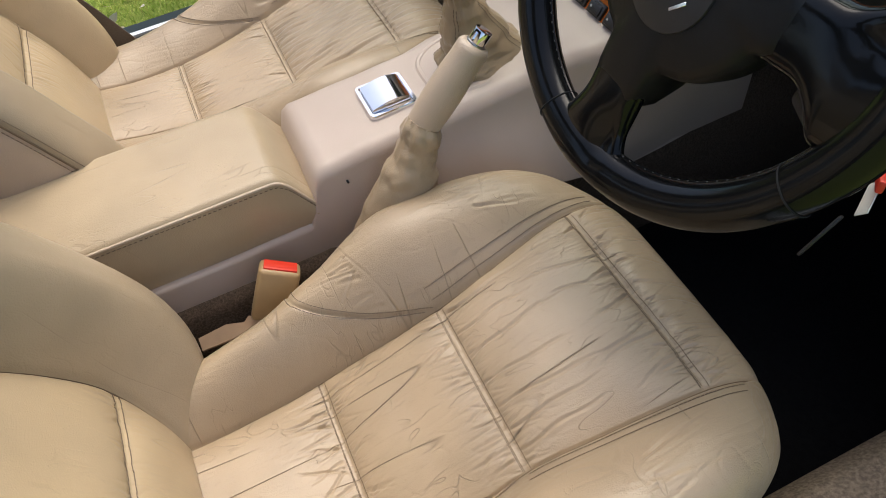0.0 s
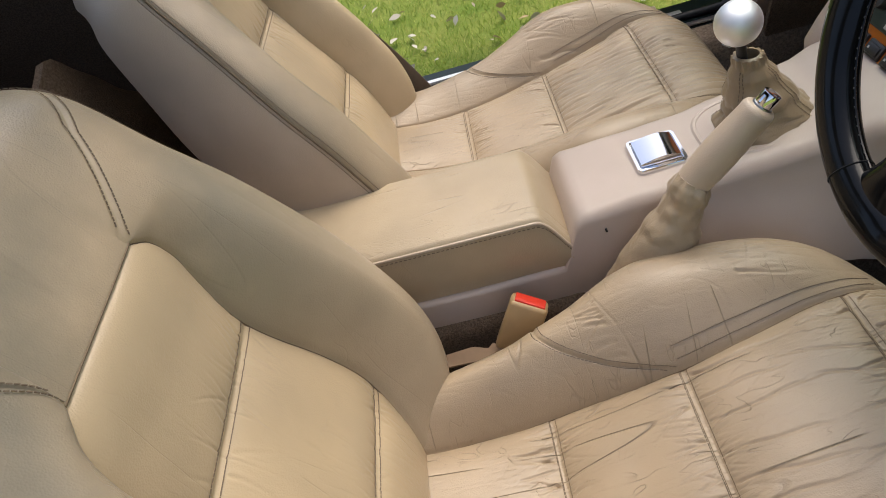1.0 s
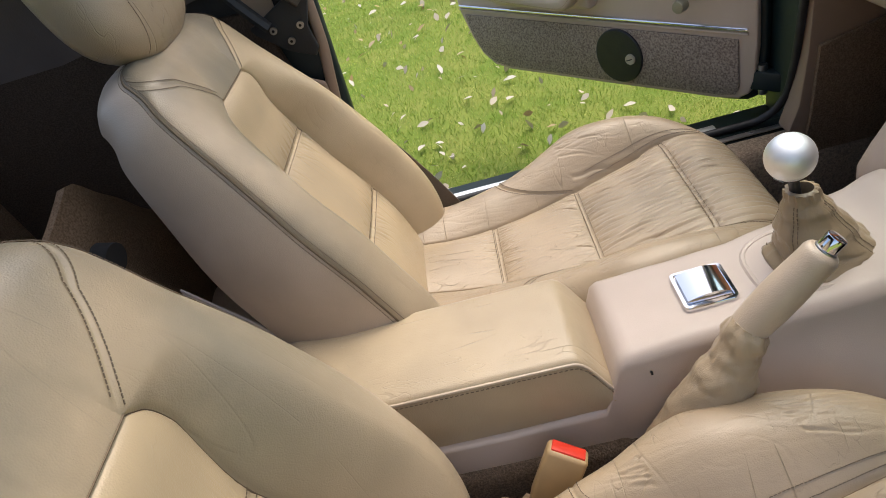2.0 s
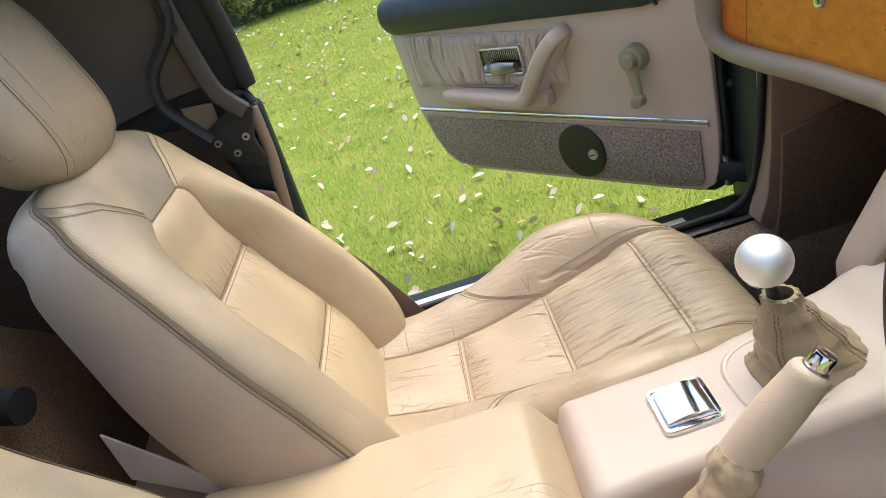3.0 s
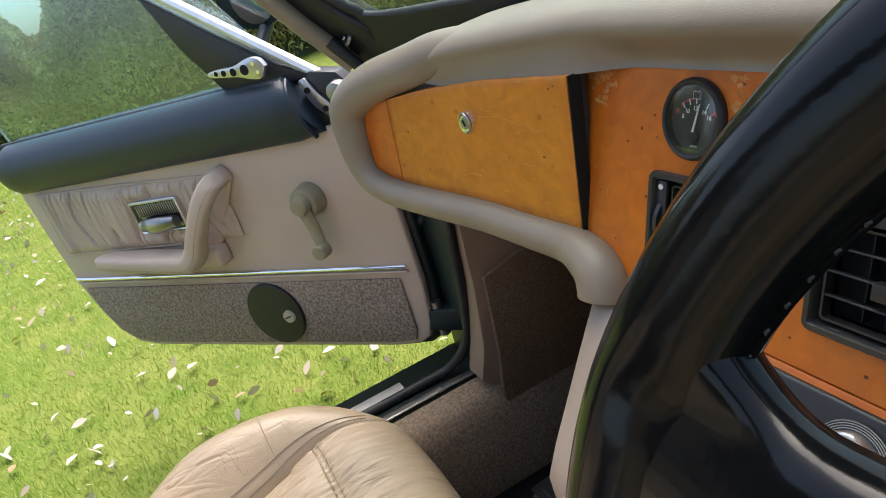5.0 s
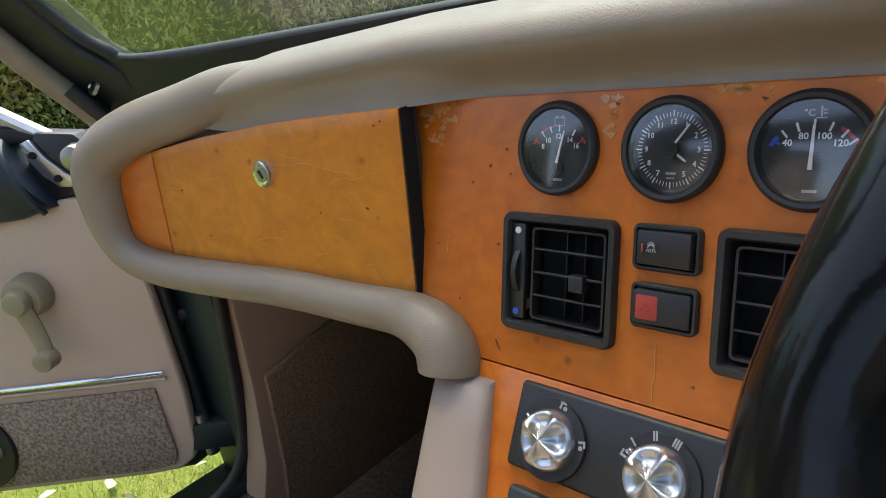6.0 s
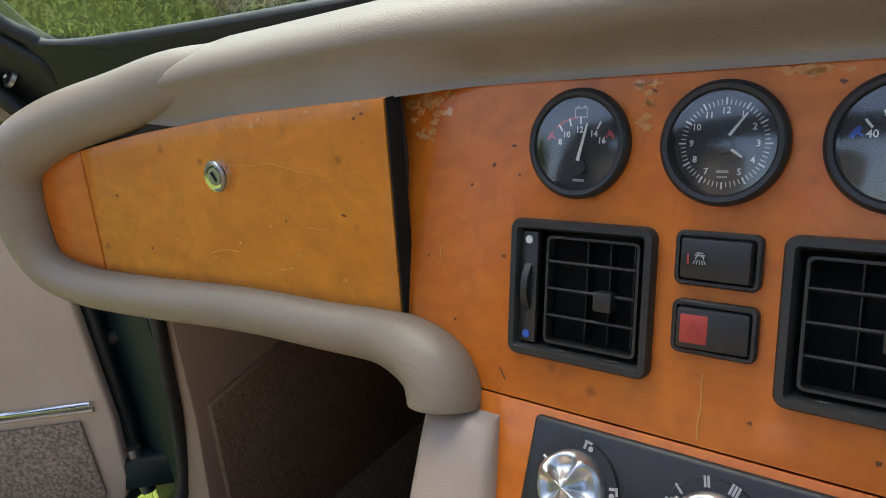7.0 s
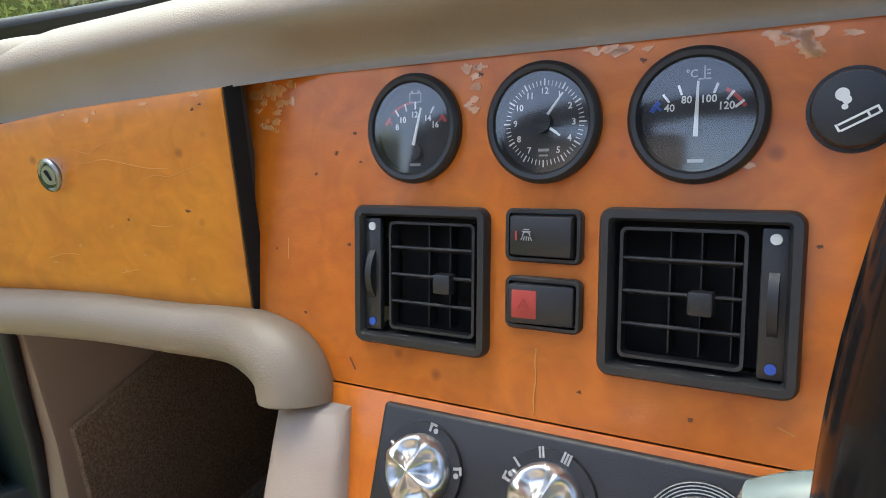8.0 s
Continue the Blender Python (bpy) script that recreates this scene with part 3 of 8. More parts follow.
        if top:
            near = sum(math.exp(-abs(x - e) / 0.030) for e in cross) if a < 0.5 else 0.25
            k1 = noise.noise(Vector((x * 7, q * 42, seed)))
            k2 = noise.noise(Vector((x * 13 + 4, q * 85, seed + 9)))
            k3 = noise.noise(Vector((x * 26, q * 30, seed + 21)))
            gate = smoothstep(-0.15, 0.35, noise.noise(Vector((x * 6 + 2, q * 7, seed + 5))))
            n += folds.height(x, q)
            n -= 0.0005 * fold(k1, 0.085) * (0.25 + near) * (0.35 + gate) * (1 if a < 0.5 else 0.35)
            n -= 0.0010 * fold(k2, 0.12) * (0.15 + near)
            n -= 0.0010 * fold(k3, 0.055) * gate * (0.5 if a < 0.5 else 1.0)
            n += 0.0025 * noise.noise(Vector((x * 9, q * 9, seed + 30)))
            n += 0.0016 * noise.noise(Vector((x * 16, q * 34, seed + 33))) * (0.3 + near)
        return n

    _, rows = seat_grid(CUSHION if worn else FULL_CUSHION, 420, 400, c_section, c_wrinkle)
    nr, nc = len(rows), len(rows[0])
    mid = [r[nc // 2].x for r in rows]
    zmid = [r[nc // 2].z for r in rows]
    half = lambda k: abs(-1 + 2 * (k + 0.5) / (nc - 1))
    roll = next((i for i in range(nr) if mid[i] > -0.192), nr - 1)

    def zone(i):
        x = mid[i] if i < roll else 1.0
        return 0 if x < cross[0] else 1 if x < cross[1] else 2 if x < cross[2] else 3

    def is_front(i, k):
        a = half(k)
        e = cut(a)
        return i >= roll or mid[i] >= e

    for zi, nm in enumerate(("rear_insert", "middle_insert", "front_insert", "nose_panel")):
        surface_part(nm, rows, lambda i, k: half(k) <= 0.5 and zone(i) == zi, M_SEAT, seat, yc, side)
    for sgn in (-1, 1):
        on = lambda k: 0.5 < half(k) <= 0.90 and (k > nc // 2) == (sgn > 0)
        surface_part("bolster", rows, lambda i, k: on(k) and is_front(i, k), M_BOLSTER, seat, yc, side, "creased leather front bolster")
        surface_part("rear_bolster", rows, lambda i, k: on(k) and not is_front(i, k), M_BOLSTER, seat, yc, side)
        surface_part("side_panel", rows, lambda i, k: half(k) > 0.90 and (k > nc // 2) == (sgn > 0), M_SEAT_SIDE, seat, yc, side)

    def line_on(grid, fi, fk, lift=0.0006):
        """Places and normals along a line of the grid."""
        pts, nrm = [], []
        for i, k in zip(fi, fk):
            i0, k0 = min(int(i), len(grid) - 2), min(int(k), nc - 2)
            u, w = i - i0, k - k0
            p = (grid[i0][k0] * (1 - u) + grid[i0 + 1][k0] * u) * (1 - w) + (grid[i0][k0 + 1] * (1 - u) + grid[i0 + 1][k0 + 1] * u) * w
            n = (grid[i0 + 1][k0] - grid[i0][k0]).cross(grid[i0][k0 + 1] - grid[i0][k0])
            n = Vector((n.x, n.y * side, n.z))
            if n.length < 1e-9:
                n = Vector((0, 0, 1))
            pts.append(Vector((p.x, yc + side * p.y, p.z)))
            nrm.append(n.normalized())
        s = -1 if nrm[len(nrm) // 2].z * 1.0 + nrm[len(nrm) // 2].x * 0.4 < 0 else 1
        nrm = [n * s for n in nrm]
        return [p + n * lift for p, n in zip(pts, nrm)], nrm

    at_k = lambda s: (s + 1) / 2 * (nc - 1)
    at_x = lambda x: next((i for i in range(nr) if mid[i] >= x), nr - 1)
    bm = bmesh.new()
    for e in cross:
        for off in (-0.0070,):
            i = at_x(e + off)
            n = 90
            stitches(bm, *line_on(rows, [i] * n, [at_k(-0.485 + 0.97 * j / (n - 1)) for j in range(n)]))
    for sgn in (-1, 1):
        i0, i1 = at_x(-0.46), at_x(-0.225)
        for a in (0.522, 0.552):
            stitches(bm, *line_on(rows, range(i0, i1), [at_k(sgn * a)] * (i1 - i0)))
        for off in (-0.006, 0.006):
            fi, fk = [], []
            for j in range(60):
                a = 0.51 + 0.38 * j / 59
                e = cut(a) + off
                fi.append(float(np.interp(e, mid[:roll], range(roll))))
                fk.append(at_k(sgn * a))
            stitches(bm, *line_on(rows, fi, fk))
    part("stitching", bm, M_THREAD_DARK, seat, "brown seam thread", smooth=False)["kind"] = "stuff"
    for sgn in (-1, 1):
        i0, i1 = at_x(-0.80), at_x(-0.212)
        pts, _ = line_on(rows, range(i0, i1), [at_k(sgn * 0.5)] * (i1 - i0), 0.0)
        part("seam", tube(bmesh.new(), pts, 0.0011, 5), M_SEAM, seat, "dark parting line of the seam")
    for e in cross:
        for off in (-0.0036, 0.0036):
            fx_ = float(np.interp(e + off, mid[:roll], range(roll)))
            pts, _ = line_on(rows, [fx_] * 60, [at_k(-0.49 + 0.98 * j / 59) for j in range(60)], 0.0)
            part("seam", tube(bmesh.new(), pts, 0.0005, 5), M_SEAM, seat)

    # backrest
    yc = 0.337 if side > 0 else -0.368
    lean = 0.0 if side > 0 else 0.09
    tip = 0.715 if side > 0 else 0.688
    cross_b = (0.426, 0.586) if side > 0 else (0.368, 0.548)
    wide = (0.134, 0.127, 0.095) if side > 0 else (0.146, 0.118, 0.113)
    askew = 0.0 if side > 0 else 0.015
    bb_of = [(0.235, 0.120), (cross_b[0], wide[0]), (cross_b[0] + 0.08, wide[0] - 0.006), (cross_b[1], wide[1]), (tip - 0.048, wide[2] + 0.001), (tip - 0.030, wide[2] - 0.005),
             (tip - 0.014, wide[2] - 0.015), (tip - 0.005, wide[2] - 0.027), (tip + 0.002, wide[2] - 0.036), (tip + 0.03, wide[2] - 0.040), (0.83, wide[2] - 0.040)]
    deep_of = [(0.235, 0.018), (cross_b[0], 0.026), (cross_b[1], 0.037), (cross_b[1] + 0.06, 0.027), (tip - 0.02, 0.007), (tip, 0.002), (tip + 0.02, 0.0), (0.83, 0.0)]
    bw_of = [(0.235, 0.232), (0.36, 0.250), (0.50, 0.245), (0.60, 0.230), (0.70, 0.205), (0.76, 0.188), (0.785, 0.172), (0.800, 0.155), (0.810, 0.130), (0.815, 0.10)]
    bh_of = [(0.235, 0.020), (0.32, 0.042), (0.42, 0.046), (0.52, 0.041), (0.60, 0.030), (0.67, 0.017), (0.72, 0.009), (0.77, 0.003), (0.82, 0.0)]
    bd_of = [(0.235, 0.15), (0.42, 0.166), (0.60, 0.150), (0.74, 0.112), (0.82, 0.082)]

    def b_section(s, x, z, v):
        b, w, h, sunk = curve_table(bb_of, z), curve_table(bw_of, z), curve_table(bh_of, z), max(0.0, curve_table(deep_of, z))
        if s > 0:
            w -= 0.020 * (1 - smoothstep(0.6, 0.8, z))
        a, sg = abs(s), 1 if s >= 0 else -1
        pk = b + 0.50 * (w - b)
        back = -0.020 * smoothstep(0.775, 0.815, z) ** 2
        if a <= 0.5:
            return sg * b * a / 0.5 + askew, -sunk, back
        if a <= 0.78:
            t = (a - 0.5) / 0.28
            return sg * (b + (pk - b) * t) + askew * (1 - t) ** 2, (h + sunk) * math.sin(math.pi / 2 * t) ** 0.8 - sunk, back
        t = (a - 0.78) / 0.22
        return sg * (pk + (w - pk) * math.sin(math.pi / 2 * t)), h - (0.020 + 0.3 * h) * (1 - math.cos(math.pi / 2 * t)), back

    rise = 0.815 - tip - 0.012
    back_folds = Creases(int(seed) + 5)
    for e in cross_b:
        for way in (-0.045, 0.045):
            back_folds.gather(e, way, -wide[0], wide[0], 16 if worn else 26, 0.0012 if worn else 0.0020, 0.0020)
    shoulder = lambda a: tip + 0.002 + rise * ((max(a, 0.5) - 0.5) / 0.5) ** 0.85

    def b_wrinkle(x, z, q, s, v):
        a = abs(s)
        n = 0.0
        if a < 0.5 and z < tip:
            edges = (0.24,) + cross_b + (tip,)
            for e0, e1 in zip(edges, edges[1:]):
                if e0 <= z < e1:
                    t = (z - e0) / (e1 - e0)
                    n += 0.009 * (1 - (2 * t - 1) ** 4) * (1 - (a / 0.5) ** 4)
            for e in cross_b:
                n -= 0.0018 * math.exp(-((z - e) / 0.0045) ** 2)
            n -= 0.0020 * math.exp(-((z - tip) / 0.0030) ** 2)
        if z < tip:
            n -= 0.0024 * math.exp(-((a - 0.5) / 0.007) ** 2)
        if a > 0.5:
            n -= 0.0014 * math.exp(-((z - shoulder(a)) / 0.0034) ** 2) * smoothstep(0.50, 0.54, a)
        if a < 0.5:
            n += back_folds.height(z, q)
        near = sum(math.exp(-abs(z - e) / 0.022) for e in cross_b) if a < 0.5 else 0.0
        k1 = noise.noise(Vector((z * 8, q * 45, seed + 60)))
        n -= 0.0012 * fold(k1, 0.10) * (0.06 + near)
        return n + 0.0026 * noise.noise(Vector((z * 8, q * 8, seed + 80)))

    line, rb = seat_grid(BACK, 360, 400, b_section, b_wrinkle, -1)
    nb = len(rb)
    zb = [p.z for p in line]
    fronts = []
    for i in range(nb):
        d = (line[min(i + 1, nb - 1)] - line[max(i - 1, 0)]).normalized()
        fronts.append(Vector((d.z, 0, -d.x)))
    tilt = lambda p: Vector((-0.775 + (p.x + 0.775) * math.cos(lean) + (p.z - 0.26) * math.sin(lean), p.y, 0.26 + (p.z - 0.26) * math.cos(lean) - (p.x + 0.775) * math.sin(lean)))
    # boxing: a band from the edge seam to the back, round both sides and the top
    loop = [(i, 0) for i in range(0, nb, 3)] + [(nb - 1, k) for k in range(0, nc, 8)] + [(i, nc - 1) for i in range(nb - 1, -1, -3)]
    edge = [rb[i][k] for i, k in loop]
    bm = bmesh.new()
    strip = []
    for n, (i, k) in enumerate(loop):
        t_ = edge[min(n + 1, len(edge) - 1)] - edge[max(n - 1, 0)]
        out = t_.cross(fronts[i]).normalized()
        if out.dot(edge[n] - Vector((-0.9, 0, 0.5))) < 0:
            out = -out
        dep = curve_table(bd_of, zb[i])
        row = []
        for m in range(13):
            u = m / 12
            p = tilt(edge[n] - fronts[i] * dep * u + out * (0.007 * math.sin(math.pi * u) - 0.020 * u ** 3 - 0.0015 * (m == 0)))
            row.append(bm.verts.new((p.x, yc + side * p.y, p.z)))
        strip.append(row)
    for a_, b_ in zip(strip, strip[1:]):
        for m in range(12):
            bm.faces.new((a_[m], a_[m + 1], b_[m + 1], b_[m]))
    welt = [tilt(p) for p in edge]
    part("welt", tube(bmesh.new(), [(p.x, yc + side * p.y, p.z) for p in welt], 0.0016, 8), M_SEAM, seat)
    thread = bmesh.new()
    for away in (0.0065,):
        line_ = [row[0].co + (row[1].co - row[0].co).normalized() * away for row in strip]
        stitches(thread, line_, [Vector((0, 1 if p.y > yc else -1, 0.2)).normalized() for p in line_], 0.0038, 0.0018, 0.00045)
    part("boxing_stitching", thread, M_THREAD_DARK, seat, "brown seam thread", smooth=False)["kind"] = "stuff"
    half_n = len(strip) // 2
    rear = []
    for n in range(half_n + 1):
        p, q = strip[n][-1].co, strip[len(strip) - 1 - n][-1].co
        rear.append([p.lerp(q, w_ / 12) + Vector((-0.016 * math.sin(math.pi * w_ / 12), 0, 0)) for w_ in range(13)])
    bmesh.ops.recalc_face_normals(bm, faces=bm.faces)
    part("back_boxing", bm, M_SEAT_SIDE, seat, "smooth beige vinyl side of the backrest", angle=60)
    bm = bmesh.new()
    vs = [[bm.verts.new(p) for p in r] for r in rear]
    for a_, b_ in zip(vs, vs[1:]):
        for m in range(12):
            bm.faces.new((a_[m], a_[m + 1], b_[m + 1], b_[m]))
    bmesh.ops.recalc_face_normals(bm, faces=bm.faces)
    part("back_panel", bm, M_SEAT_SIDE, seat, angle=60)
    fronts_n = [Vector((f.x, 0, f.z)) for f in fronts]
    rb = [[tilt(p) for p in r] for r in rb]

    def pick_insert(lo, hi):
        return lambda i, k: half(k) <= 0.5 and lo <= zb[i] < hi

    surface_part("lower_back_insert", rb, pick_insert(0, cross_b[0]), M_SEAT_BACK, seat, yc, side)
    surface_part("middle_back_insert", rb, pick_insert(cross_b[0], cross_b[1]), M_SEAT_BACK, seat, yc, side)
    surface_part("upper_back_insert", rb, pick_insert(cross_b[1], tip), M_SEAT_BACK, seat, yc, side)
    is_yoke = lambda i, k: zb[i] >= (tip if half(k) <= 0.5 else shoulder(half(k)))
    # on the driver's seat the scuffed hide also paints in the backrest's shade
    surface_part("yoke", rb, is_yoke, M_SEAT_WORN_SHADED, seat, yc, side, "scuffed greyish leather shoulder panel")
    for sgn in (-1, 1):
        surface_part("back_bolster", rb, lambda i, k: half(k) > 0.5 and (k > nc // 2) == (sgn > 0) and not is_yoke(i, k), M_SEAT_WORN_SHADED if sgn * side < 0 or side < 0 else M_SEAT_BACK, seat, yc, side)
    bm = bmesh.new()
    at_z = lambda z: next((i for i in range(nb) if zb[i] >= z), nb - 1)

    def back_line(fi, fk):
        """Places and normals along a line of the backrest's face."""
        pts, nrm = line_on(rb, fi, fk)
        ns = [(fronts_n[min(int(i), nb - 1)] + Vector((0, 0, 0.1))).normalized() for i in fi]
        nrm = [n if n.dot(f) > 0 else -n for n, f in zip(nrm, ns)]
        return [p + n * 0.0006 for p, n in zip(pts, nrm)], nrm

    for e in cross_b:
        for off in (-0.006, 0.006):
            i, n = at_z(e + off), 90
            stitches(bm, *back_line([i] * n, [at_k(-0.485 + 0.97 * j / (n - 1)) for j in range(n)]))
    for sgn in (-1, 1):
        for a in (0.968,):
            stitches(bm, *back_line(range(0, nb), [at_k(sgn * a)] * nb))
        for off in (-0.0055, 0.0055):
            fi, fk = [], []
            for j in range(60):
                a = 0.525 + 0.445 * j / 59
                fi.append(float(np.interp(shoulder(a) + off, zb, range(nb))))
                fk.append(at_k(sgn * a))
            stitches(bm, *back_line(fi, fk))
    for sgn in (-1, 1):
        i1 = at_z(tip)
        pts, nrm = back_line(range(0, i1), [at_k(sgn * 0.5)] * i1)
        part("back_seam", tube(bmesh.new(), [p - n * 0.0008 for p, n in zip(pts, nrm)], 0.0009, 5), M_SEAM, seat, "dark parting line of the seam")
    pts, nrm = back_line([at_z(tip)] * 30, [at_k(-0.5 + j / 29) for j in range(30)])
    part("back_seam", tube(bmesh.new(), [p - n * 0.0008 for p, n in zip(pts, nrm)], 0.0009, 5), M_SEAM, seat)
    part("back_stitching", bm, M_THREAD_DARK, seat, "brown seam thread", smooth=False)["kind"] = "stuff"
    # base frame under the cushion
    part("base", boxed((0.52, 0.36, 0.14), pose(-0.55, yc, 0.11), 0.02), M_CARPET_DARK, seat)
    # headrest
    def head_size(t):
        """Half width, half depth and middle of the headrest, from its foot to its crown."""
        wide_ = 0.136 * (1 - abs(2 * t - 1) ** 4.0) ** 0.5 * (1.0 + 0.10 * (1 - t)) + 0.002
        return wide_, 0.058 * (1 - abs(2 * t - 1) ** 3.2) ** 0.5 + 0.001, -1.040 - 0.075 * t, 0.790 + 0.275 * t

    bm = bmesh.new()
    rings = []
    for j in range(29):
        wv, dv, cx, z = head_size(j / 28)
        rings.append([(cx + dv * abs(math.sin(a)) ** 0.8 * (1 if math.sin(a) > 0 else -1), yc + wv * abs(math.cos(a)) ** 0.7 * (1 if math.cos(a) > 0 else -1), z) for a in (2 * math.pi * m / 48 for m in range(48))])
    loft(bm, rings)
    bmesh.ops.recalc_face_normals(bm, faces=bm.faces)
    head = part("headrest", bm, M_SEAT, seat, "padded beige leather headrest")
    bm = bmesh.new()
    for sgn in (-1, 1):
        pts = []
        for j in range(41):
            wv, dv, cx, z = head_size(0.08 + 0.84 * j / 40)
            ca = min(0.98, 0.088 / wv) ** (1 / 0.7)
            pts.append((cx + dv * (1 - ca * ca) ** 0.4 + 0.0008, yc + sgn * 0.088, z))
        stitches(bm, pts, [(1, 0, 0.2)] * 41)
    part("headrest_stitching", bm, M_THREAD_DARK, head, smooth=False)["kind"] = "stuff"
    for sgn in (-1, 1):
        part("headrest_post", cyl(bmesh.new(), (-1.05, yc + sgn * 0.06, 0.78), (-1.065, yc + sgn * 0.06, 0.86), 0.006, n=12), M_STEEL, seat)
    return seat


make_seat(1, "beige leather bucket seat with pleated inserts beside an open door")
make_seat(-1, "beige leather bucket seat with creased cushion behind the steering wheel")

# ---- the car's shell: floor, sills, posts, screen ----
GROUND = -0.085
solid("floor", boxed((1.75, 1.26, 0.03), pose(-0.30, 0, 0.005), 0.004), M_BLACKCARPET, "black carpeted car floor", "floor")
# rubber mat with ribs in the passenger's footwell
mat_thing = thing("floor_mat", (0.12, 0.37, 0.022), "ribbed black rubber floor mat in the footwell", "floor mat")
part("mat_sheet", boxed((0.52, 0.36, 0.006), pose(0.10, 0.37, 0.026, 0, -4, 0), 0.002), M_MAT, mat_thing)
for i in range(26):
    bm = boxed((0.006, 0.30, 0.006), pose(-0.10 + 0.016 * i, 0.37, 0.016 + 0.0011 * i + 0.012, 0, -4, 0), 0.0015, 1)
    part("rib", bm, M_MAT, mat_thing)
for s in (1, -1):
    # inner sill, carpeted, and the outer sill of painted metal
    bm = plate(bmesh.new(), [(0.575, 0.02), (0.585, 0.16), (0.605, 0.192), (0.648, 0.205), (0.648, -0.02), (0.575, -0.02)], lambda a, b: (-1.02, s * a, b), lambda a, b: (0.42, s * a, b))
    solid("sill_carpet", bevel_sharp(bm, 0.008, 3), M_SILLCARPET, "taupe carpet over the inner sill", "door sill")
    bm = plate(bmesh.new(), [(0.650, 0.204), (0.700, 0.204), (0.708, 0.192), (0.800, 0.188), (0.806, 0.06), (0.77, -0.02), (0.650, -0.02)], lambda a, b: (-0.98, s * a, b), lambda a, b: (0.02, s * a, b))
    solid("outer_sill", bevel_sharp(bm, 0.004), M_PAINT, "dark green painted outer door sill", "door sill")
    t = thing("sill_tread", (-0.47, s * 0.67, 0.205), "polished metal tread strips along the sill", "sill tread")
    part("inner_strip", boxed((0.92, 0.015, 0.004), pose(-0.47, s * 0.658, 0.207), 0.0015), M_ALU, t)
    part("outer_strip", boxed((0.80, 0.036, 0.005), pose(-0.53, s * 0.738, 0.1925), 0.002), M_BLAST, t)
    for x in (-0.212, -0.084, -0.62):
        part("screw", cyl(bmesh.new(), (x, s * 0.659, 0.208), (x, s * 0.659, 0.2112), 0.0042, 0.003, 12), M_STEEL, t)
    bm = tube(bmesh.new(), smooth_path([(-0.90, s * 0.694, 0.30), (-0.885, s * 0.694, 0.225), (-0.84, s * 0.694, 0.212), (-0.5, s * 0.694, 0.212), (-0.12, s * 0.690, 0.212), (-0.045, s * 0.680, 0.225), (-0.012, s * 0.664, 0.27), (-0.004, s * 0.645, 0.34), (0.0, s * 0.625, 0.45), (0.004, s * 0.612, 0.56), (-0.01, s * 0.62, 0.68), (-0.07, s * 0.645, 0.79)], 8), 0.0085, 10)
    solid("door_seal", bm, M_RUBBER, "black rubber door seal round the opening", "door seal")
    # front post with its trim, and the carpeted kick panel
    bm = plate(bmesh.new(), [(0.0, 0.18), (-0.03, 0.215), (-0.010, 0.27), (0.004, 0.38), (0.012, 0.52), (0.014, 0.62), (0.46, 0.62), (0.46, 0.02), (0.0, 0.02)], lambda a, b: (a, s * (0.600 + 0.02 * (0.62 - b)), b), lambda a, b: (a, s * 0.66, b))
    solid("kick_panel", bevel_sharp(bm, 0.006), M_KICK, "taupe vinyl trim on the front door post", "kick panel")
    bm = plate(bmesh.new(), [(0.020, 0.395), (0.385, 0.47), (0.36, 0.03), (-0.005, 0.03), (-0.005, 0.19), (0.008, 0.26)], lambda a, b: (a, s * 0.590, b), lambda a, b: (a, s * 0.602, b))
    solid("kick_carpet", bevel_sharp(bm, 0.003), M_RUST, "brown carpet piece in the footwell", "carpet")
    bm = plate(bmesh.new(), [(0.0, 0.10), (0.012, 0.62), (0.10, 0.72), (0.47, 0.70), (0.47, -0.02), (0.0, -0.02)], lambda a, b: (a, s * 0.66, b), lambda a, b: (a, s * 0.80, b))
    solid("front_post", bevel_sharp(bm, 0.01), M_PAINT, "dark green painted door post", "door post")
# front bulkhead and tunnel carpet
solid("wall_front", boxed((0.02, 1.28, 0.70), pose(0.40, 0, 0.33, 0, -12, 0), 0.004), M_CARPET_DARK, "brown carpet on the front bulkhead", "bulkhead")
bm = plate(bmesh.new(), [(-0.10, 0.0), (-0.085, 0.26), (0.085, 0.26), (0.10, 0.0)], lambda a, b: (-1.1, a, b), lambda a, b: (0.40, a, b))
solid("tunnel", bevel_sharp(bm, 0.02, 3), carpet("brown_tunnel_carpet", (0.15, 0.108, 0.076), (0.075, 0.053, 0.036)), "brown carpet over the transmission tunnel", "tunnel")
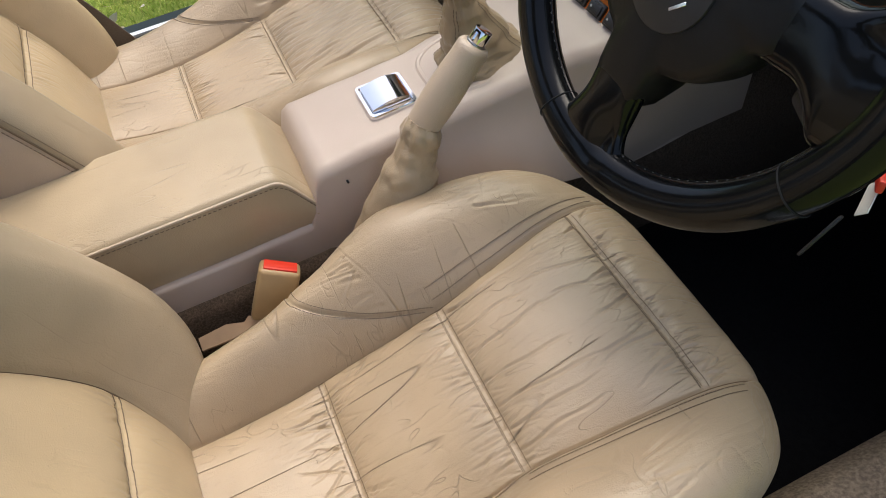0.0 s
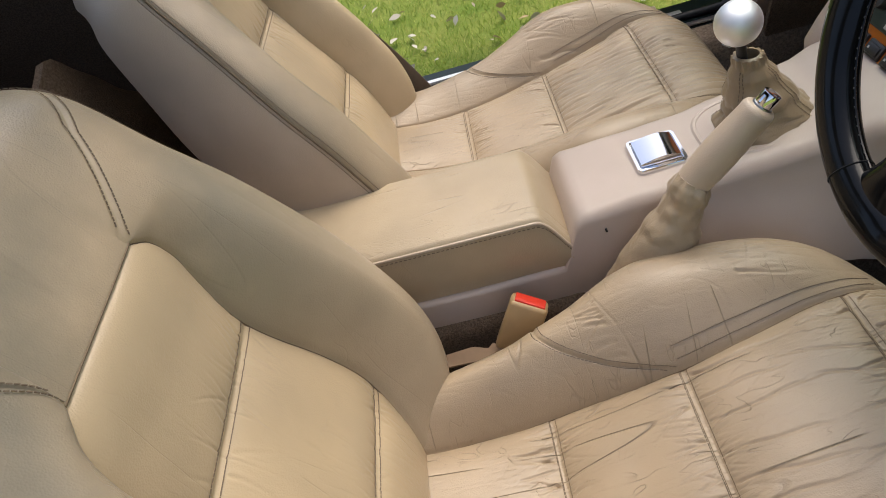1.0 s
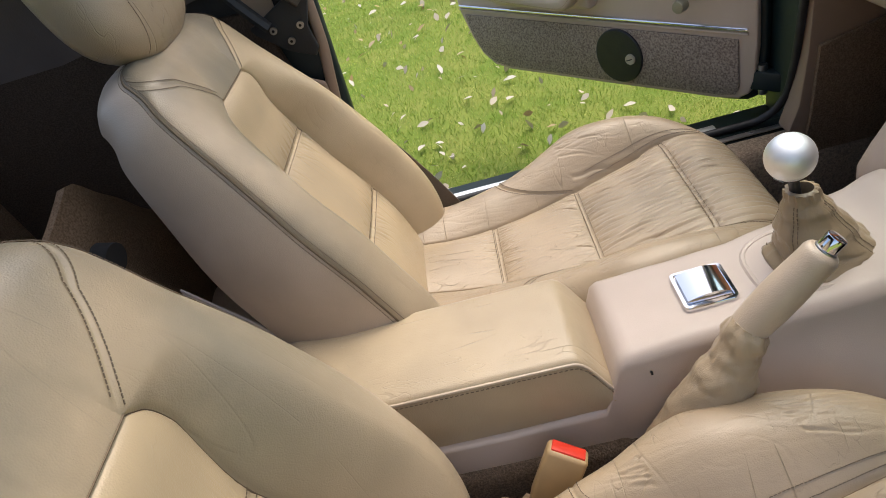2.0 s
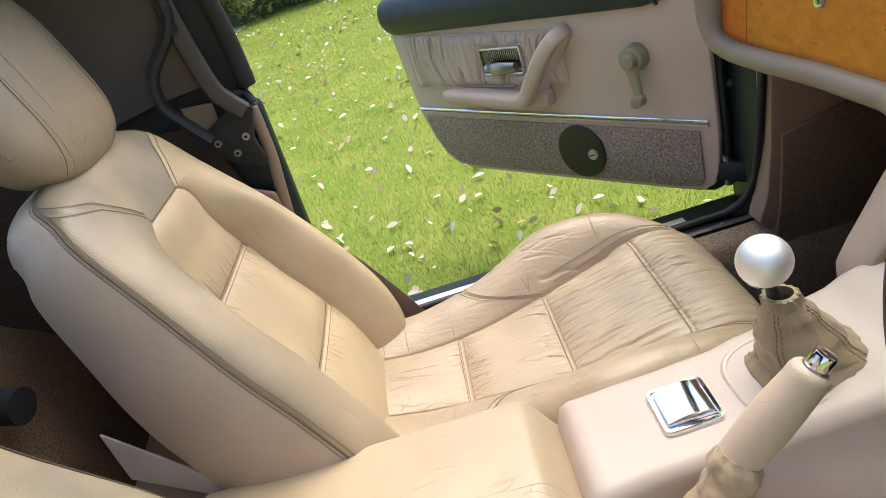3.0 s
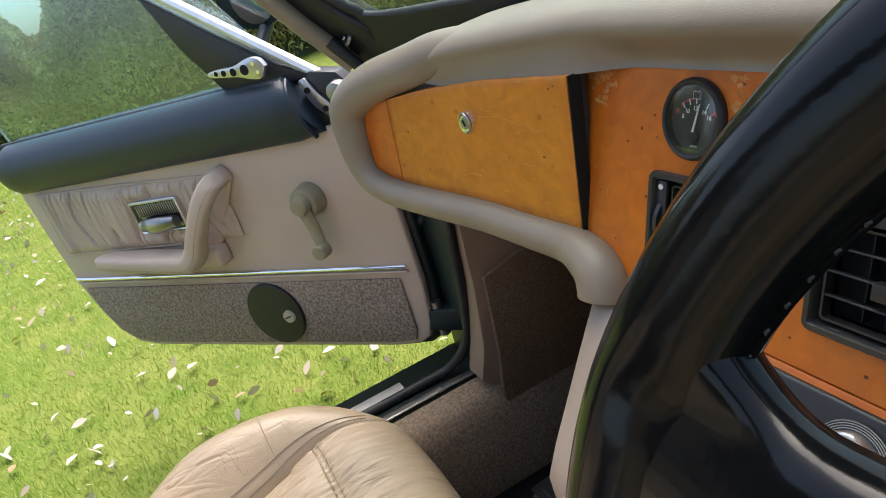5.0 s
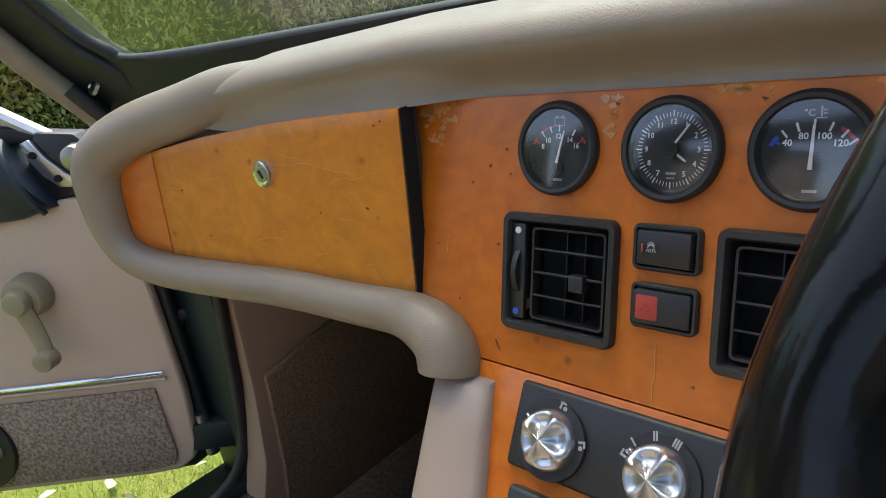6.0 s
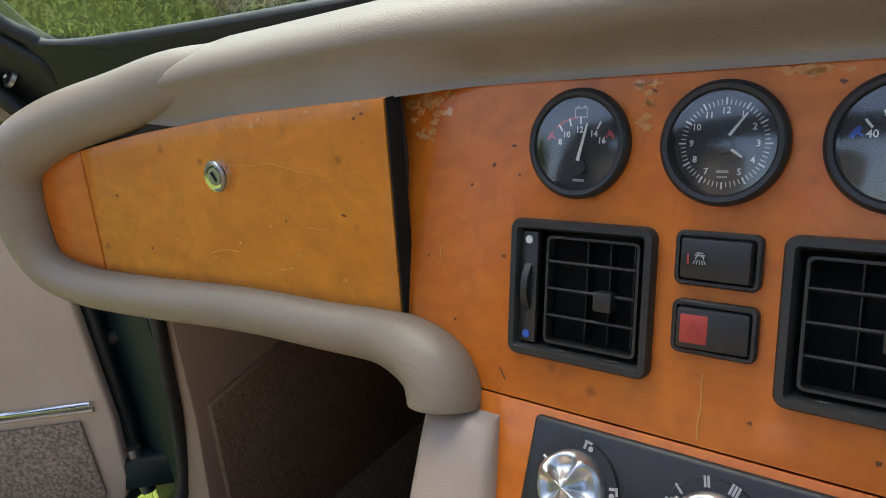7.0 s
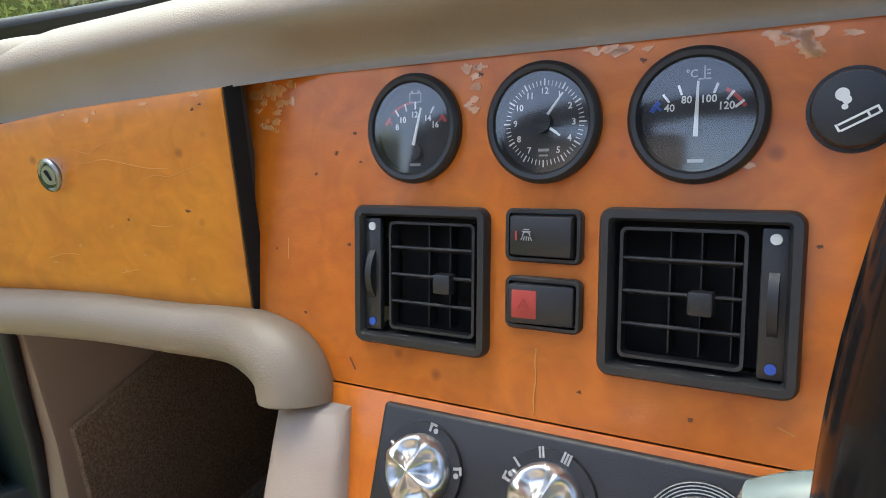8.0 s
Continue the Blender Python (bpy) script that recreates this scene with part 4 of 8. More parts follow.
# rear bulkhead, shelf, side linings
solid("wall_rear", boxed((0.02, 1.40, 0.74), pose(-1.66, 0, 0.45, 0, -10, 0), 0.004), M_RUST, "dusty brown rear bulkhead carpet", "bulkhead")
solid("rear_deck", boxed((0.66, 1.28, 0.03), pose(-1.36, 0, 0.30), 0.006), M_RUST, "brown carpet deck behind the seats", "rear deck")
for s in (1, -1):
    bm = plate(bmesh.new(), [(-1.76, 0.02), (-0.93, 0.02), (-0.93, 0.50), (-0.985, 0.74), (-1.76, 0.80)], lambda a, b: (a, s * 0.645, b), lambda a, b: (a, s * 0.665, b))
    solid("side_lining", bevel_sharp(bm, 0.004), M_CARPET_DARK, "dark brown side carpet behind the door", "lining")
    # rear door post: painted edge and trim
    bm = plate(bmesh.new(), [(-0.925, 0.18), (-0.890, 0.24), (-0.882, 0.48), (-0.872, 0.735), (-0.90, 0.765), (-1.05, 0.76), (-1.05, 0.18)], lambda a, b: (a, s * 0.668, b), lambda a, b: (a, s * 0.715, b))
    solid("rear_post", bevel_sharp(bm, 0.012, 3), M_PAINT, "dark painted rear door post", "door post")
    bm = plate(bmesh.new(), [(-0.955, 0.20), (-0.912, 0.30), (-0.902, 0.46), (-0.902, 0.58), (-0.950, 0.605), (-0.980, 0.40)], lambda a, b: (a, s * 0.632, b), lambda a, b: (a, s * 0.646, b))
    solid("post_trim", bevel_sharp(bm, 0.006, 3), M_KICK, "taupe vinyl trim on the rear post", "trim")
    # striker bracket with rivets
    br = thing("hood_bracket", (-0.93, s * 0.64, 0.70), "black metal hood bracket with bright rivets", "bracket")
    bm = plate(bmesh.new(), [(-0.872, 0.745), (-0.906, 0.757), (-0.966, 0.728), (-0.997, 0.716), (-0.990, 0.702), (-0.941, 0.658), (-0.897, 0.636), (-0.886, 0.650), (-0.892, 0.693)], lambda a, b: (a, s * 0.622, b), lambda a, b: (a, s * 0.632, b))
    part("bracket_plate", bevel_sharp(bm, 0.004), M_HOOD, br)
    for x, z in ((-0.903, 0.700), (-0.954, 0.703), (-0.929, 0.677)):
        part("rivet", cyl(bmesh.new(), (x, s * 0.616, z), (x, s * 0.626, z), 0.0068, 0.0062, 16), M_STEEL, br)
        part("rivet_centre", cyl(bmesh.new(), (x, s * 0.6145, z), (x, s * 0.620, z), 0.0026, 0.0026, 12), M_HOLE, br)
    bm = tube(bmesh.new(), smooth_path([(-0.875, s * 0.65, 0.745), (-0.885, s * 0.655, 0.765), (-0.905, s * 0.65, 0.768)], 5), 0.009, 10)
    part("catch", bm, M_RUBBER, br)
    # the raised rear hood: side cloth with a heavy edge, frame arms
    bm = plate(bmesh.new(), [(-0.862, 0.785), (-0.872, 0.98), (-0.90, 1.10), (-1.70, 0.98), (-1.75, 0.66), (-0.96, 0.68)], lambda a, b: (a, s * (0.655 - 0.16 * (b - 0.78)), b), lambda a, b: (a, s * (0.690 - 0.16 * (b - 0.78)), b))
    solid("hood_side", bevel_sharp(bm, 0.006), M_HOOD, "black cloth side of the raised hood", "hood")
    M_ARM = material("grey_brown_metal", (0.075, 0.062, 0.050), 0.55, second=(0.05, 0.042, 0.034), scale=40)
    arm = thing("folding_hood_mechanism", (-0.95, s * 0.60, 0.76), "folding black metal hood frame arms", "hood mechanism")
    part("arm", tube(bmesh.new(), smooth_path([(-0.885, s * 0.616, 0.742), (-0.905, s * 0.614, 0.768), (-0.920, s * 0.612, 0.80), (-0.930, s * 0.610, 0.89), (-0.934, s * 0.602, 1.00), (-0.935, s * 0.585, 1.10)], 6), 0.0085, 8, flat=1.9), M_ARM, arm, "flat grey-brown metal arm")
    part("linkage", tube(bmesh.new(), smooth_path([(-0.955, s * 0.600, 0.715), (-0.993, s * 0.600, 0.770), (-1.006, s * 0.600, 0.800), (-0.995, s * 0.600, 0.848), (-0.940, s * 0.600, 0.905), (-0.928, s * 0.598, 0.96), (-0.932, s * 0.585, 1.08)], 7), 0.0135, 8, flat=0.8), M_RUBBER, arm, "black cranked link")
    part("pivot", cyl(bmesh.new(), (-0.934, s * 0.590, 0.905), (-0.934, s * 0.612, 0.905), 0.011, 0.010, 16), M_RUBBER, arm)
    bm = plate(bmesh.new(), [(-0.935, 0.80), (-0.945, 1.09), (-1.72, 0.97), (-1.72, 0.70), (-1.02, 0.796)], lambda a, b: (a, s * (0.640 - 0.16 * (b - 0.78)), b), lambda a, b: (a, s * (0.648 - 0.16 * (b - 0.78)), b))
    solid("hood_lining", bm, M_LINING, "dusty grey-brown lining inside the raised hood", "lining")
    bm = tube(bmesh.new(), smooth_path([(-0.872, s * 0.655, 0.776), (-0.870, s * 0.652, 0.80), (-0.868, s * 0.640, 0.89), (-0.876, s * 0.622, 0.99), (-0.905, s * 0.603, 1.09)], 6), 0.016, 12, flat=0.8)
    solid("hood_edge", bm, M_HOOD, "padded dark edge of the raised hood", "hood")
    bm = plate(bmesh.new(), [(-0.995, 0.775), (-0.940, 0.768), (-0.945, 0.715), (-0.99, 0.72)], lambda a, b: (a, s * 0.642, b), lambda a, b: (a, s * 0.648, b))
    solid("pillar_card", bm, M_KICK, "small brown trim card behind the bracket", "trim")
    bm = tube(bmesh.new(), smooth_path([(-0.884, s * 0.662, 0.735), (-0.884, s * 0.660, 0.70), (-0.886, s * 0.656, 0.64), (-0.894, s * 0.652, 0.58), (-0.905, s * 0.650, 0.50), (-0.925, s * 0.650, 0.40)], 6), 0.011, 10)
    solid("post_bead", bm, M_KICK, "taupe trim bead along the rear door post", "trim")
bm = tube(bmesh.new(), smooth_path([(-0.90, 0.58, 1.09), (-0.91, 0.40, 1.150), (-0.91, 0, 1.172), (-0.91, -0.40, 1.150), (-0.90, -0.58, 1.09)], 8), 0.022, 10, flat=0.7)
solid("hood_bow", bm, M_HOOD, "black padded bow of the raised hood", "hood")
for s in (1, -1):
    bm = plate(bmesh.new(), [(0.585, 1.08), (0.42, 1.112), (0.40, 1.100), (0.57, 1.065)], lambda a, b: (-0.90, s * a, b), lambda a, b: (-1.70, s * a, b - 0.12))
    solid("hood_quarter", bm, M_HOOD, "black cloth edge of the raised hood", "hood")
# unseen hood roof, added to shade the headrests and backrest tops
bm = bmesh.new()
rings = []
for i in range(25):
    y = -0.56 + 1.12 * i / 24
    arch = 0.05 * (1 - (y / 0.58) ** 2)
    top_ = [(-0.905, y, 1.120 + arch), (-0.98, y, 1.142 + arch), (-1.10, y, 1.150 + arch), (-1.22, y, 1.142 + arch)]
    rings.append(top_ + [(x, y, z - 0.008) for x, y, z in top_[::-1]])
loft(bm, rings)
bmesh.ops.recalc_face_normals(bm, faces=bm.faces)
solid("unseen_hood_roof", bm, M_HOOD, "unseen black cloth roof added to shade the headrests", "hood", angle=60)
solid("hood_back", boxed((0.02, 1.16, 0.05), pose(-1.71, 0, 0.80), 0.004), M_HOOD, "black cloth band below the rear window", "hood")

# screen frame and glass
SCREEN = lambda y, up: Vector((0.085 - 0.30 * max(0.0, abs(y) - 0.02) ** 2 / 0.6 ** 2 * 0.36 - 0.70 * up, y, 0.782 + up))
bm = bmesh.new()
ys = [-0.60 + 1.2 * i / 40 for i in range(41)]
for lo, hi, mat_off in ((0, 0, 0),):
    rows = [[bm.verts.new(SCREEN(y, 0.30 * j / 8)) for y in ys] for j in range(9)]
    for a, b in zip(rows, rows[1:]):
        for k in range(40):
            bm.faces.new((a[k], a[k + 1], b[k + 1], b[k]))
pane = part("windscreen", bm, M_SCREEN)
tagged(pane, "clear raked windscreen glass", "windscreen", kind="structure")
pane.visible_shadow = False
frame_line = [(0.60, 0.335), (0.604, 0.15), (0.606, 0.075), (0.592, 0.040), (0.555, 0.022), (0.3, 0.016), (0, 0.014), (-0.3, 0.016), (-0.555, 0.022), (-0.592, 0.040), (-0.606, 0.075), (-0.604, 0.15), (-0.60, 0.335)]
bm = tube(bmesh.new(), [SCREEN(p.x, p.y) for p in smooth_path([(a, b, 0) for a, b in frame_line], 8)], 0.0075, 10, flat=1.0)
solid("screen_seal", bm, M_RUBBER, "black rubber windscreen seal", "windscreen seal")
bm = tube(bmesh.new(), [SCREEN(p.x, p.y) for p in smooth_path([(0.60, 0.305, 0), (0.3, 0.315, 0), (-0.3, 0.315, 0), (-0.60, 0.305, 0)], 8)], 0.022, 10, flat=0.7)
solid("screen_header", bm, M_FRAME, "black windscreen header rail", "screen frame")
for s in (1, -1):
    bm = plate(bmesh.new(), [(0.600, -0.045), (0.585, 0.012), (0.607, 0.05), (0.603, 0.32), (0.650, 0.32), (0.668, 0.0), (0.665, -0.06)], lambda a, b: SCREEN(s * a, b) + Vector((-0.018, 0, 0)), lambda a, b: SCREEN(s * a, b) + Vector((0.03, 0, 0.0)))
    solid("screen_post", bevel_sharp(bm, 0.006, 3), M_FRAME, "black painted windscreen post", "screen post")
    bm = tube(bmesh.new(), [SCREEN(s * a, b) + Vector((-0.030, 0, 0)) for a, b in ((0.655, -0.03), (0.660, 0.04), (0.655, 0.15), (0.648, 0.31))], 0.014, 10)
    solid("post_seal", bm, M_ROLL, "taupe rubber seal along the screen post", "door seal")
    p = SCREEN(s * 0.628, 0.004) + Vector((-0.020, 0, 0))
    st = thing("press_stud", p, "small chrome press stud on the screen frame", "press stud")
    d = Vector((-0.8, 0, 0.55)).normalized()
    part("stud_base", cyl(bmesh.new(), p, p + d * 0.004, 0.0095, 0.009, 20), M_STEEL, st)
    part("stud_ring", cyl(bmesh.new(), p + d * 0.004, p + d * 0.0065, 0.006, 0.0055, 20), M_HOLE, st)
    part("stud_cap", cyl(bmesh.new(), p + d * 0.004, p + d * 0.0085, 0.0035, 0.003, 16), M_CHROME, st)
bm = bmesh.new()
loft(bm, [[SCREEN(y, 0.018 + 0.012 * smoothstep(0.5, 0.6, abs(y))) + Vector((-0.008, 0, 0)), SCREEN(y, -0.045) + Vector((-0.026, 0, 0)), SCREEN(y, -0.05) + Vector((0.01, 0, 0)), SCREEN(y, 0.016) + Vector((0.012, 0, 0))] for y in (-0.62 + 1.24 * i / 48 for i in range(49))])
bmesh.ops.recalc_face_normals(bm, faces=bm.faces)
solid("screen_rail", bm, M_FRAME, "black lower windscreen rail", "screen frame")
# bonnet below the sight line, added to keep daylight out of the footwell
bm = bmesh.new()
loft(bm, [[(x, y, 0.775 - 0.16 * (x - 0.08) ** 1.2 / 0.6 - 0.08 * abs(y / 0.74) ** 3) for y in (-0.74 + 1.48 * k / 20 for k in range(21))] + [(x, 0.74, 0.5), (x, -0.74, 0.5)] for x in (0.10 + 1.5 * i / 14 for i in range(15))])
bmesh.ops.recalc_face_normals(bm, faces=bm.faces)
solid("bonnet", bm, M_PAINT, "unseen dark green bonnet closing the footwell from light", "bonnet")

# ---- dashboard ----
dash = thing("dashboard", (0.0, 0.0, 0.57), "maple veneered dashboard edged with taupe padded roll", "dashboard")
PANEL = lambda y, z, off=0.0: Vector((0.30 * (z - 0.71) - off * 0.958, y, z + off * 0.287))
outline = [(0.1985, 0.7415), (0.1905, 0.590), (0.170, 0.570), (0.131, 0.5735)] + [(-0.131, 0.5735), (-0.15, 0.59), (-0.186, 0.605), (-0.56, 0.66), (-0.56, 0.72), (-0.30, 0.7415)]
holes = [[(0.0683 + a, 0.6355 + b * 0.958) for a, b in rounded(0.076, 0.069, 0.004, 3)], [(-0.0700 + a, 0.6370 + b * 0.958) for a, b in rounded(0.076, 0.069, 0.004, 3)]]
bm = pierced(outline, holes, lambda a, b: PANEL(a, b), lambda a, b: PANEL(a, b, -0.008))
part("fascia", bm, M_WOOD, dash, "glossy orange maple veneer fascia")
LID = lambda y, z, off=0.0: Vector((-0.025 + 0.11 * (z - 0.70) - (y - 0.19) * 0.13 - max(0.0, y - 0.19) ** 2 * 0.35 - off, y, z))


def lid_piece(y0, y1, cut):
    """A piece of the curved lid between two cuts; its lower and upper edges follow the rolls."""
    low = [(0.189, 0.6062), (0.317, 0.6165), (0.42, 0.6255), (0.462, 0.631), (0.49, 0.638), (0.503, 0.648), (0.506, 0.68)]
    top = [(0.184, 0.7425), (0.307, 0.7405), (0.40, 0.734), (0.455, 0.727), (0.49, 0.7195), (0.503, 0.71), (0.506, 0.69)]
    rings = []
    for i in range(25):
        t = i / 24
        y = y0 + (y1 - y0) * t
        za, zb = lerp_line(low, y), lerp_line(top, y)
        ring = []
        for j in range(13):
            z = za + (zb - za) * j / 12
            yy = y + (cut(j / 12) if i == 0 else 0)
            ring.append(LID(yy, z))
        rings.append(ring + [p + Vector((0.012, 0, 0)) for p in ring[::-1]])
    bm = bmesh.new()
    loft(bm, rings)
    bmesh.ops.recalc_face_normals(bm, faces=bm.faces)
    return bevel_sharp(bm, 0.001, 2)


def lerp_line(table, x):
    for (a, va), (b, vb) in zip(table, table[1:]):
        if x <= b:
            return va + (vb - va) * max(0.0, x - a) / (b - a)
    return table[-1][1]


lid = part("glovebox_lid", lid_piece(0.190, 0.4575, lambda t: -0.004 * t), M_WOOD_LID, dash, "scratched orange maple glovebox lid")
part("end_piece", lid_piece(0.4587, 0.506, lambda t: 0.0), M_WOOD, dash, "orange maple end piece")
# black strip over the lid's end paints the shade of the gap
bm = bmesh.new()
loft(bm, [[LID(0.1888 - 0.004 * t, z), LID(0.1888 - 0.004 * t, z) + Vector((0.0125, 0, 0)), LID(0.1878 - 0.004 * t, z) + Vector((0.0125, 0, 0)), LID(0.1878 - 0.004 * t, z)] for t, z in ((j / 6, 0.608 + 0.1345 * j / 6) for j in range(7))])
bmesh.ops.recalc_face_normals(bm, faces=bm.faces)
part("lid_gap_strip", bm, M_HOLE, lid, "black strip painting the shaded gap beside the lid")
lk = Vector(LID(0.329, 0.7005))
nl = Vector((-1, -0.16, 0.1)).normalized()
lock = part("lock", cyl(bmesh.new(), lk - nl * 0.004, lk + nl * 0.003, 0.0118, 0.0112, 32), M_CHROME, lid, "chrome barrel lock")
bm = bmesh.new()
tube(bm, [lk + nl * 0.003 + Vector((0.0, math.cos(a) * 0.0098, math.sin(a) * 0.0098)) for a in (2 * math.pi * k / 32 for k in range(33))], 0.0016, 8, caps=False)
cyl(bm, lk + nl * 0.002, lk + nl * 0.0042, 0.0066, 0.0062, 24)
part("lock_barrel", bm, M_STEEL, dash)
part("keyhole", boxed((0.002, 0.0018, 0.0075), Matrix.Translation(lk + nl * 0.0040) @ pose(0, 0, 0, -28, 0, 9)), M_HOLE, dash)
# backing sheets painted as the shaded slot beside the lid and behind the rolls
M_SLOT = material("slot_shade_brown", (0.050, 0.040, 0.034), 0.8, second=(0.035, 0.028, 0.024), scale=30)
part("backing", boxed((0.02, 1.10, 0.17), pose(0.050, -0.03, 0.672, 0, 16, 0), 0.004), M_SLOT, dash)
bm = bmesh.new()
bm.verts.ensure_lookup_table()
loft(bm, [[LID(y, z, -0.016) for y in (0.190, 0.52)] + [LID(y, z, -0.022) for y in (0.52, 0.190)] for z in (0.60, 0.67, 0.745)])
part("lid_backing", bm, M_SLOT, dash)
# padded roll: along the top, round the end, back under the lid, down at the corner
bm = bmesh.new()
rings = []
for i in range(61):
    y = -0.58 + 1.075 * i / 60
    fx = lerp_line([(-0.58, 0.010), (0.16, 0.010), (0.30, -0.018), (0.42, -0.055), (0.50, -0.088), (0.53, -0.098)], y)
    zt = lerp_line([(-0.58, 0.797), (0.19, 0.797), (0.34, 0.790), (0.45, 0.777), (0.53, 0.758)], y)
    zl = lerp_line([(-0.58, 0.7415), (0.19, 0.7415), (0.31, 0.7375), (0.40, 0.730), (0.46, 0.721), (0.53, 0.706)], y)
    w_ = smoothstep(0.13, 0.20, y)
    bx = (0.008 * (1 - w_) + (LID(y, zl).x + 0.003) * w_) - fx
    prof = [(bx, 0.0), (min(0.002, bx + 0.002), 0.10), (min(-0.006, 0.5 * bx - 0.006), 0.28), (-0.016, 0.45), (-0.020, 0.62), (-0.013, 0.82), (0.004, 0.96), (0.030, 1.02), (0.075, 0.97), (0.115, 0.80), (0.115, 0.1), (0.05, -0.05)]
    k_ = 1 - 0.74 * smoothstep(0.33, 0.475, y)
    mid_ = LID(y, 0.765 - 0.4 * max(0.0, y - 0.43), -0.006)
    ring = [(mid_.x + (fx + a - mid_.x) * k_, y, mid_.z + (zl + (zt - zl) * b - mid_.z) * k_) for a, b in prof]
    rings.append([tuple(p) for p in smooth_path(ring + [ring[0]], 3)[:-1]])
loft(bm, rings)
bmesh.ops.recalc_face_normals(bm, faces=bm.faces)
part("top_pad", bm, M_ROLL, dash, "rounded taupe padded dash top")
bm = bmesh.new()
end_line = [Vector((0.012, 0.22, 0.769)), Vector((-0.012, 0.31, 0.768)), Vector((-0.034, 0.37, 0.766)), LID(0.42, 0.757, -0.010), LID(0.470, 0.748, -0.002), LID(0.505, 0.734, 0.004), LID(0.522, 0.715, 0.006), LID(0.523, 0.68, 0.006), LID(0.519, 0.655, 0.006), LID(0.506, 0.634, 0.006), LID(0.475, 0.620, 0.006), LID(0.42, 0.611, 0.005), LID(0.32, 0.6035, 0.004), LID(0.25, 0.597, 0.004), Vector((-0.041, 0.205, 0.5935)), Vector((-0.044, 0.176, 0.591)), Vector((-0.047, 0.1575, 0.5835)), Vector((-0.050, 0.1505, 0.572)), Vector((-0.053, 0.149, 0.563))]
pts = smooth_path(end_line, 6)
rad = [0.0235 - 0.0070 * smoothstep(0.30, 0.52, i / (len(pts) - 1)) + 0.0070 * smoothstep(0.70, 0.95, i / (len(pts) - 1)) for i in range(len(pts))]
rad = [r * (0.75 + 0.25 * smoothstep(0.02, 0.14, i / (len(pts) - 1))) for i, r in enumerate(rad)]
rad[-2:] = [rad[-2] * 0.985, rad[-1] * 0.90]
tube(bm, pts, rad, 24)
part("lower_roll", bm, M_ROLL, dash, "taupe padded roll under the glovebox")
# veneer scars: lifted lacquer flakes, hairline cracks and nicks
rnd = random.Random(5)
M_FLAKE = material("lifted_lacquer_glint", (0.60, 0.26, 0.07), 0.08, coat=1.0, second=(0.68, 0.40, 0.20), scale=160)
M_CRACK = material("crack_filler", (0.57, 0.25, 0.06), 0.45)
M_NICK = material("dark_knot", (0.13, 0.045, 0.012), 0.5)


def flake(surface, y, z, s, mat=M_FLAKE, name="lacquer_chip", tall=0.6):
    ol = []
    for k in range(11):
        a = 2 * math.pi * k / 11
        r = 0.8 * s * (0.0022 + 0.0042 * rnd.random())
        ol.append((y + r * math.cos(a) * 1.3, z + r * math.sin(a) * tall))
    part(name, plate(bmesh.new(), ol, lambda a, b: surface(a, b, 0.0004), lambda a, b: surface(a, b, -0.001)), mat, dash)


def hairline(surface, pts, r=0.00024, mat=M_CRACK):
    """A crack in the lacquer that wanders along a line."""
    line = [Vector((a, b + rnd.uniform(-0.0007, 0.0007), 0)) for a, b in pts]
    part("crack", tube(bmesh.new(), [surface(p.x, p.y, 0.0001) for p in smooth_path(line, 4)], r, 5, flat=0.6), mat, dash)


for y, z, s in ((0.188, 0.733, 1.0), (0.180, 0.735, 0.8), (0.186, 0.7245, 0.7), (0.176, 0.7365, 1.0), (0.183, 0.716, 0.5), (0.034, 0.737, 0.8), (0.0375, 0.728, 0.7), (0.040, 0.720, 0.6), (-0.112, 0.7385, 0.9), (-0.122, 0.7365, 0.7), (-0.100, 0.738, 0.6), (-0.037, 0.7385, 0.7), (-0.028, 0.7392, 0.6), (-0.088, 0.690, 0.6)):
    flake(PANEL, y, z, s)
# lifted lacquer patches along the top edge; bright reflection is put into their colour
for y0, y1, z0, z1, count in ((0.187, 0.157, 0.7395, 0.727, 16), (0.182, 0.168, 0.728, 0.712, 8), (0.044, 0.036, 0.738, 0.716, 7), (-0.094, -0.118, 0.7395, 0.729, 12), (-0.020, -0.048, 0.7400, 0.7365, 6)):
    for _ in range(count):
        flake(PANEL, rnd.uniform(y1, y0), rnd.uniform(z1, z0), rnd.uniform(0.35, 0.9), tall=0.8)
for y, z, s in ((0.205, 0.740, 0.7), (0.245, 0.7385, 0.6), (0.285, 0.7365, 0.5), (0.292, 0.7325, 0.55), (0.31, 0.7375, 0.45), (0.29, 0.664, 0.35), (0.32, 0.652, 0.4), (0.345, 0.641, 0.45), (0.268, 0.644, 0.35), (0.243, 0.650, 0.3), (0.232, 0.628, 0.4), (0.287, 0.634, 0.4), (0.215, 0.619, 0.4), (0.38, 0.655, 0.3), (0.42, 0.670, 0.35)):
    flake(LID, y, z, s)
for y, z, s in ((0.209, 0.732, 0.28), (0.203, 0.7345, 0.22), (0.226, 0.672, 0.38), (0.405, 0.648, 0.25), (0.275, 0.668, 0.2), (0.43, 0.69, 0.25)):
    flake(LID, y, z, s, M_NICK, "knot", 1.0)
for y, z, s in ((0.112, 0.709, 0.24), (0.125, 0.699, 0.3), (0.140, 0.688, 0.26), (0.108, 0.694, 0.2), (0.1165, 0.650, 0.26), (0.034, 0.7335, 0.3), (-0.045, 0.7335, 0.3), (0.172, 0.645, 0.2), (0.15, 0.61, 0.2), (-0.02, 0.59, 0.22), (-0.07, 0.586, 0.25), (-0.115, 0.66, 0.25)):
    flake(PANEL, y, z, s, M_NICK, "knot", 1.0)
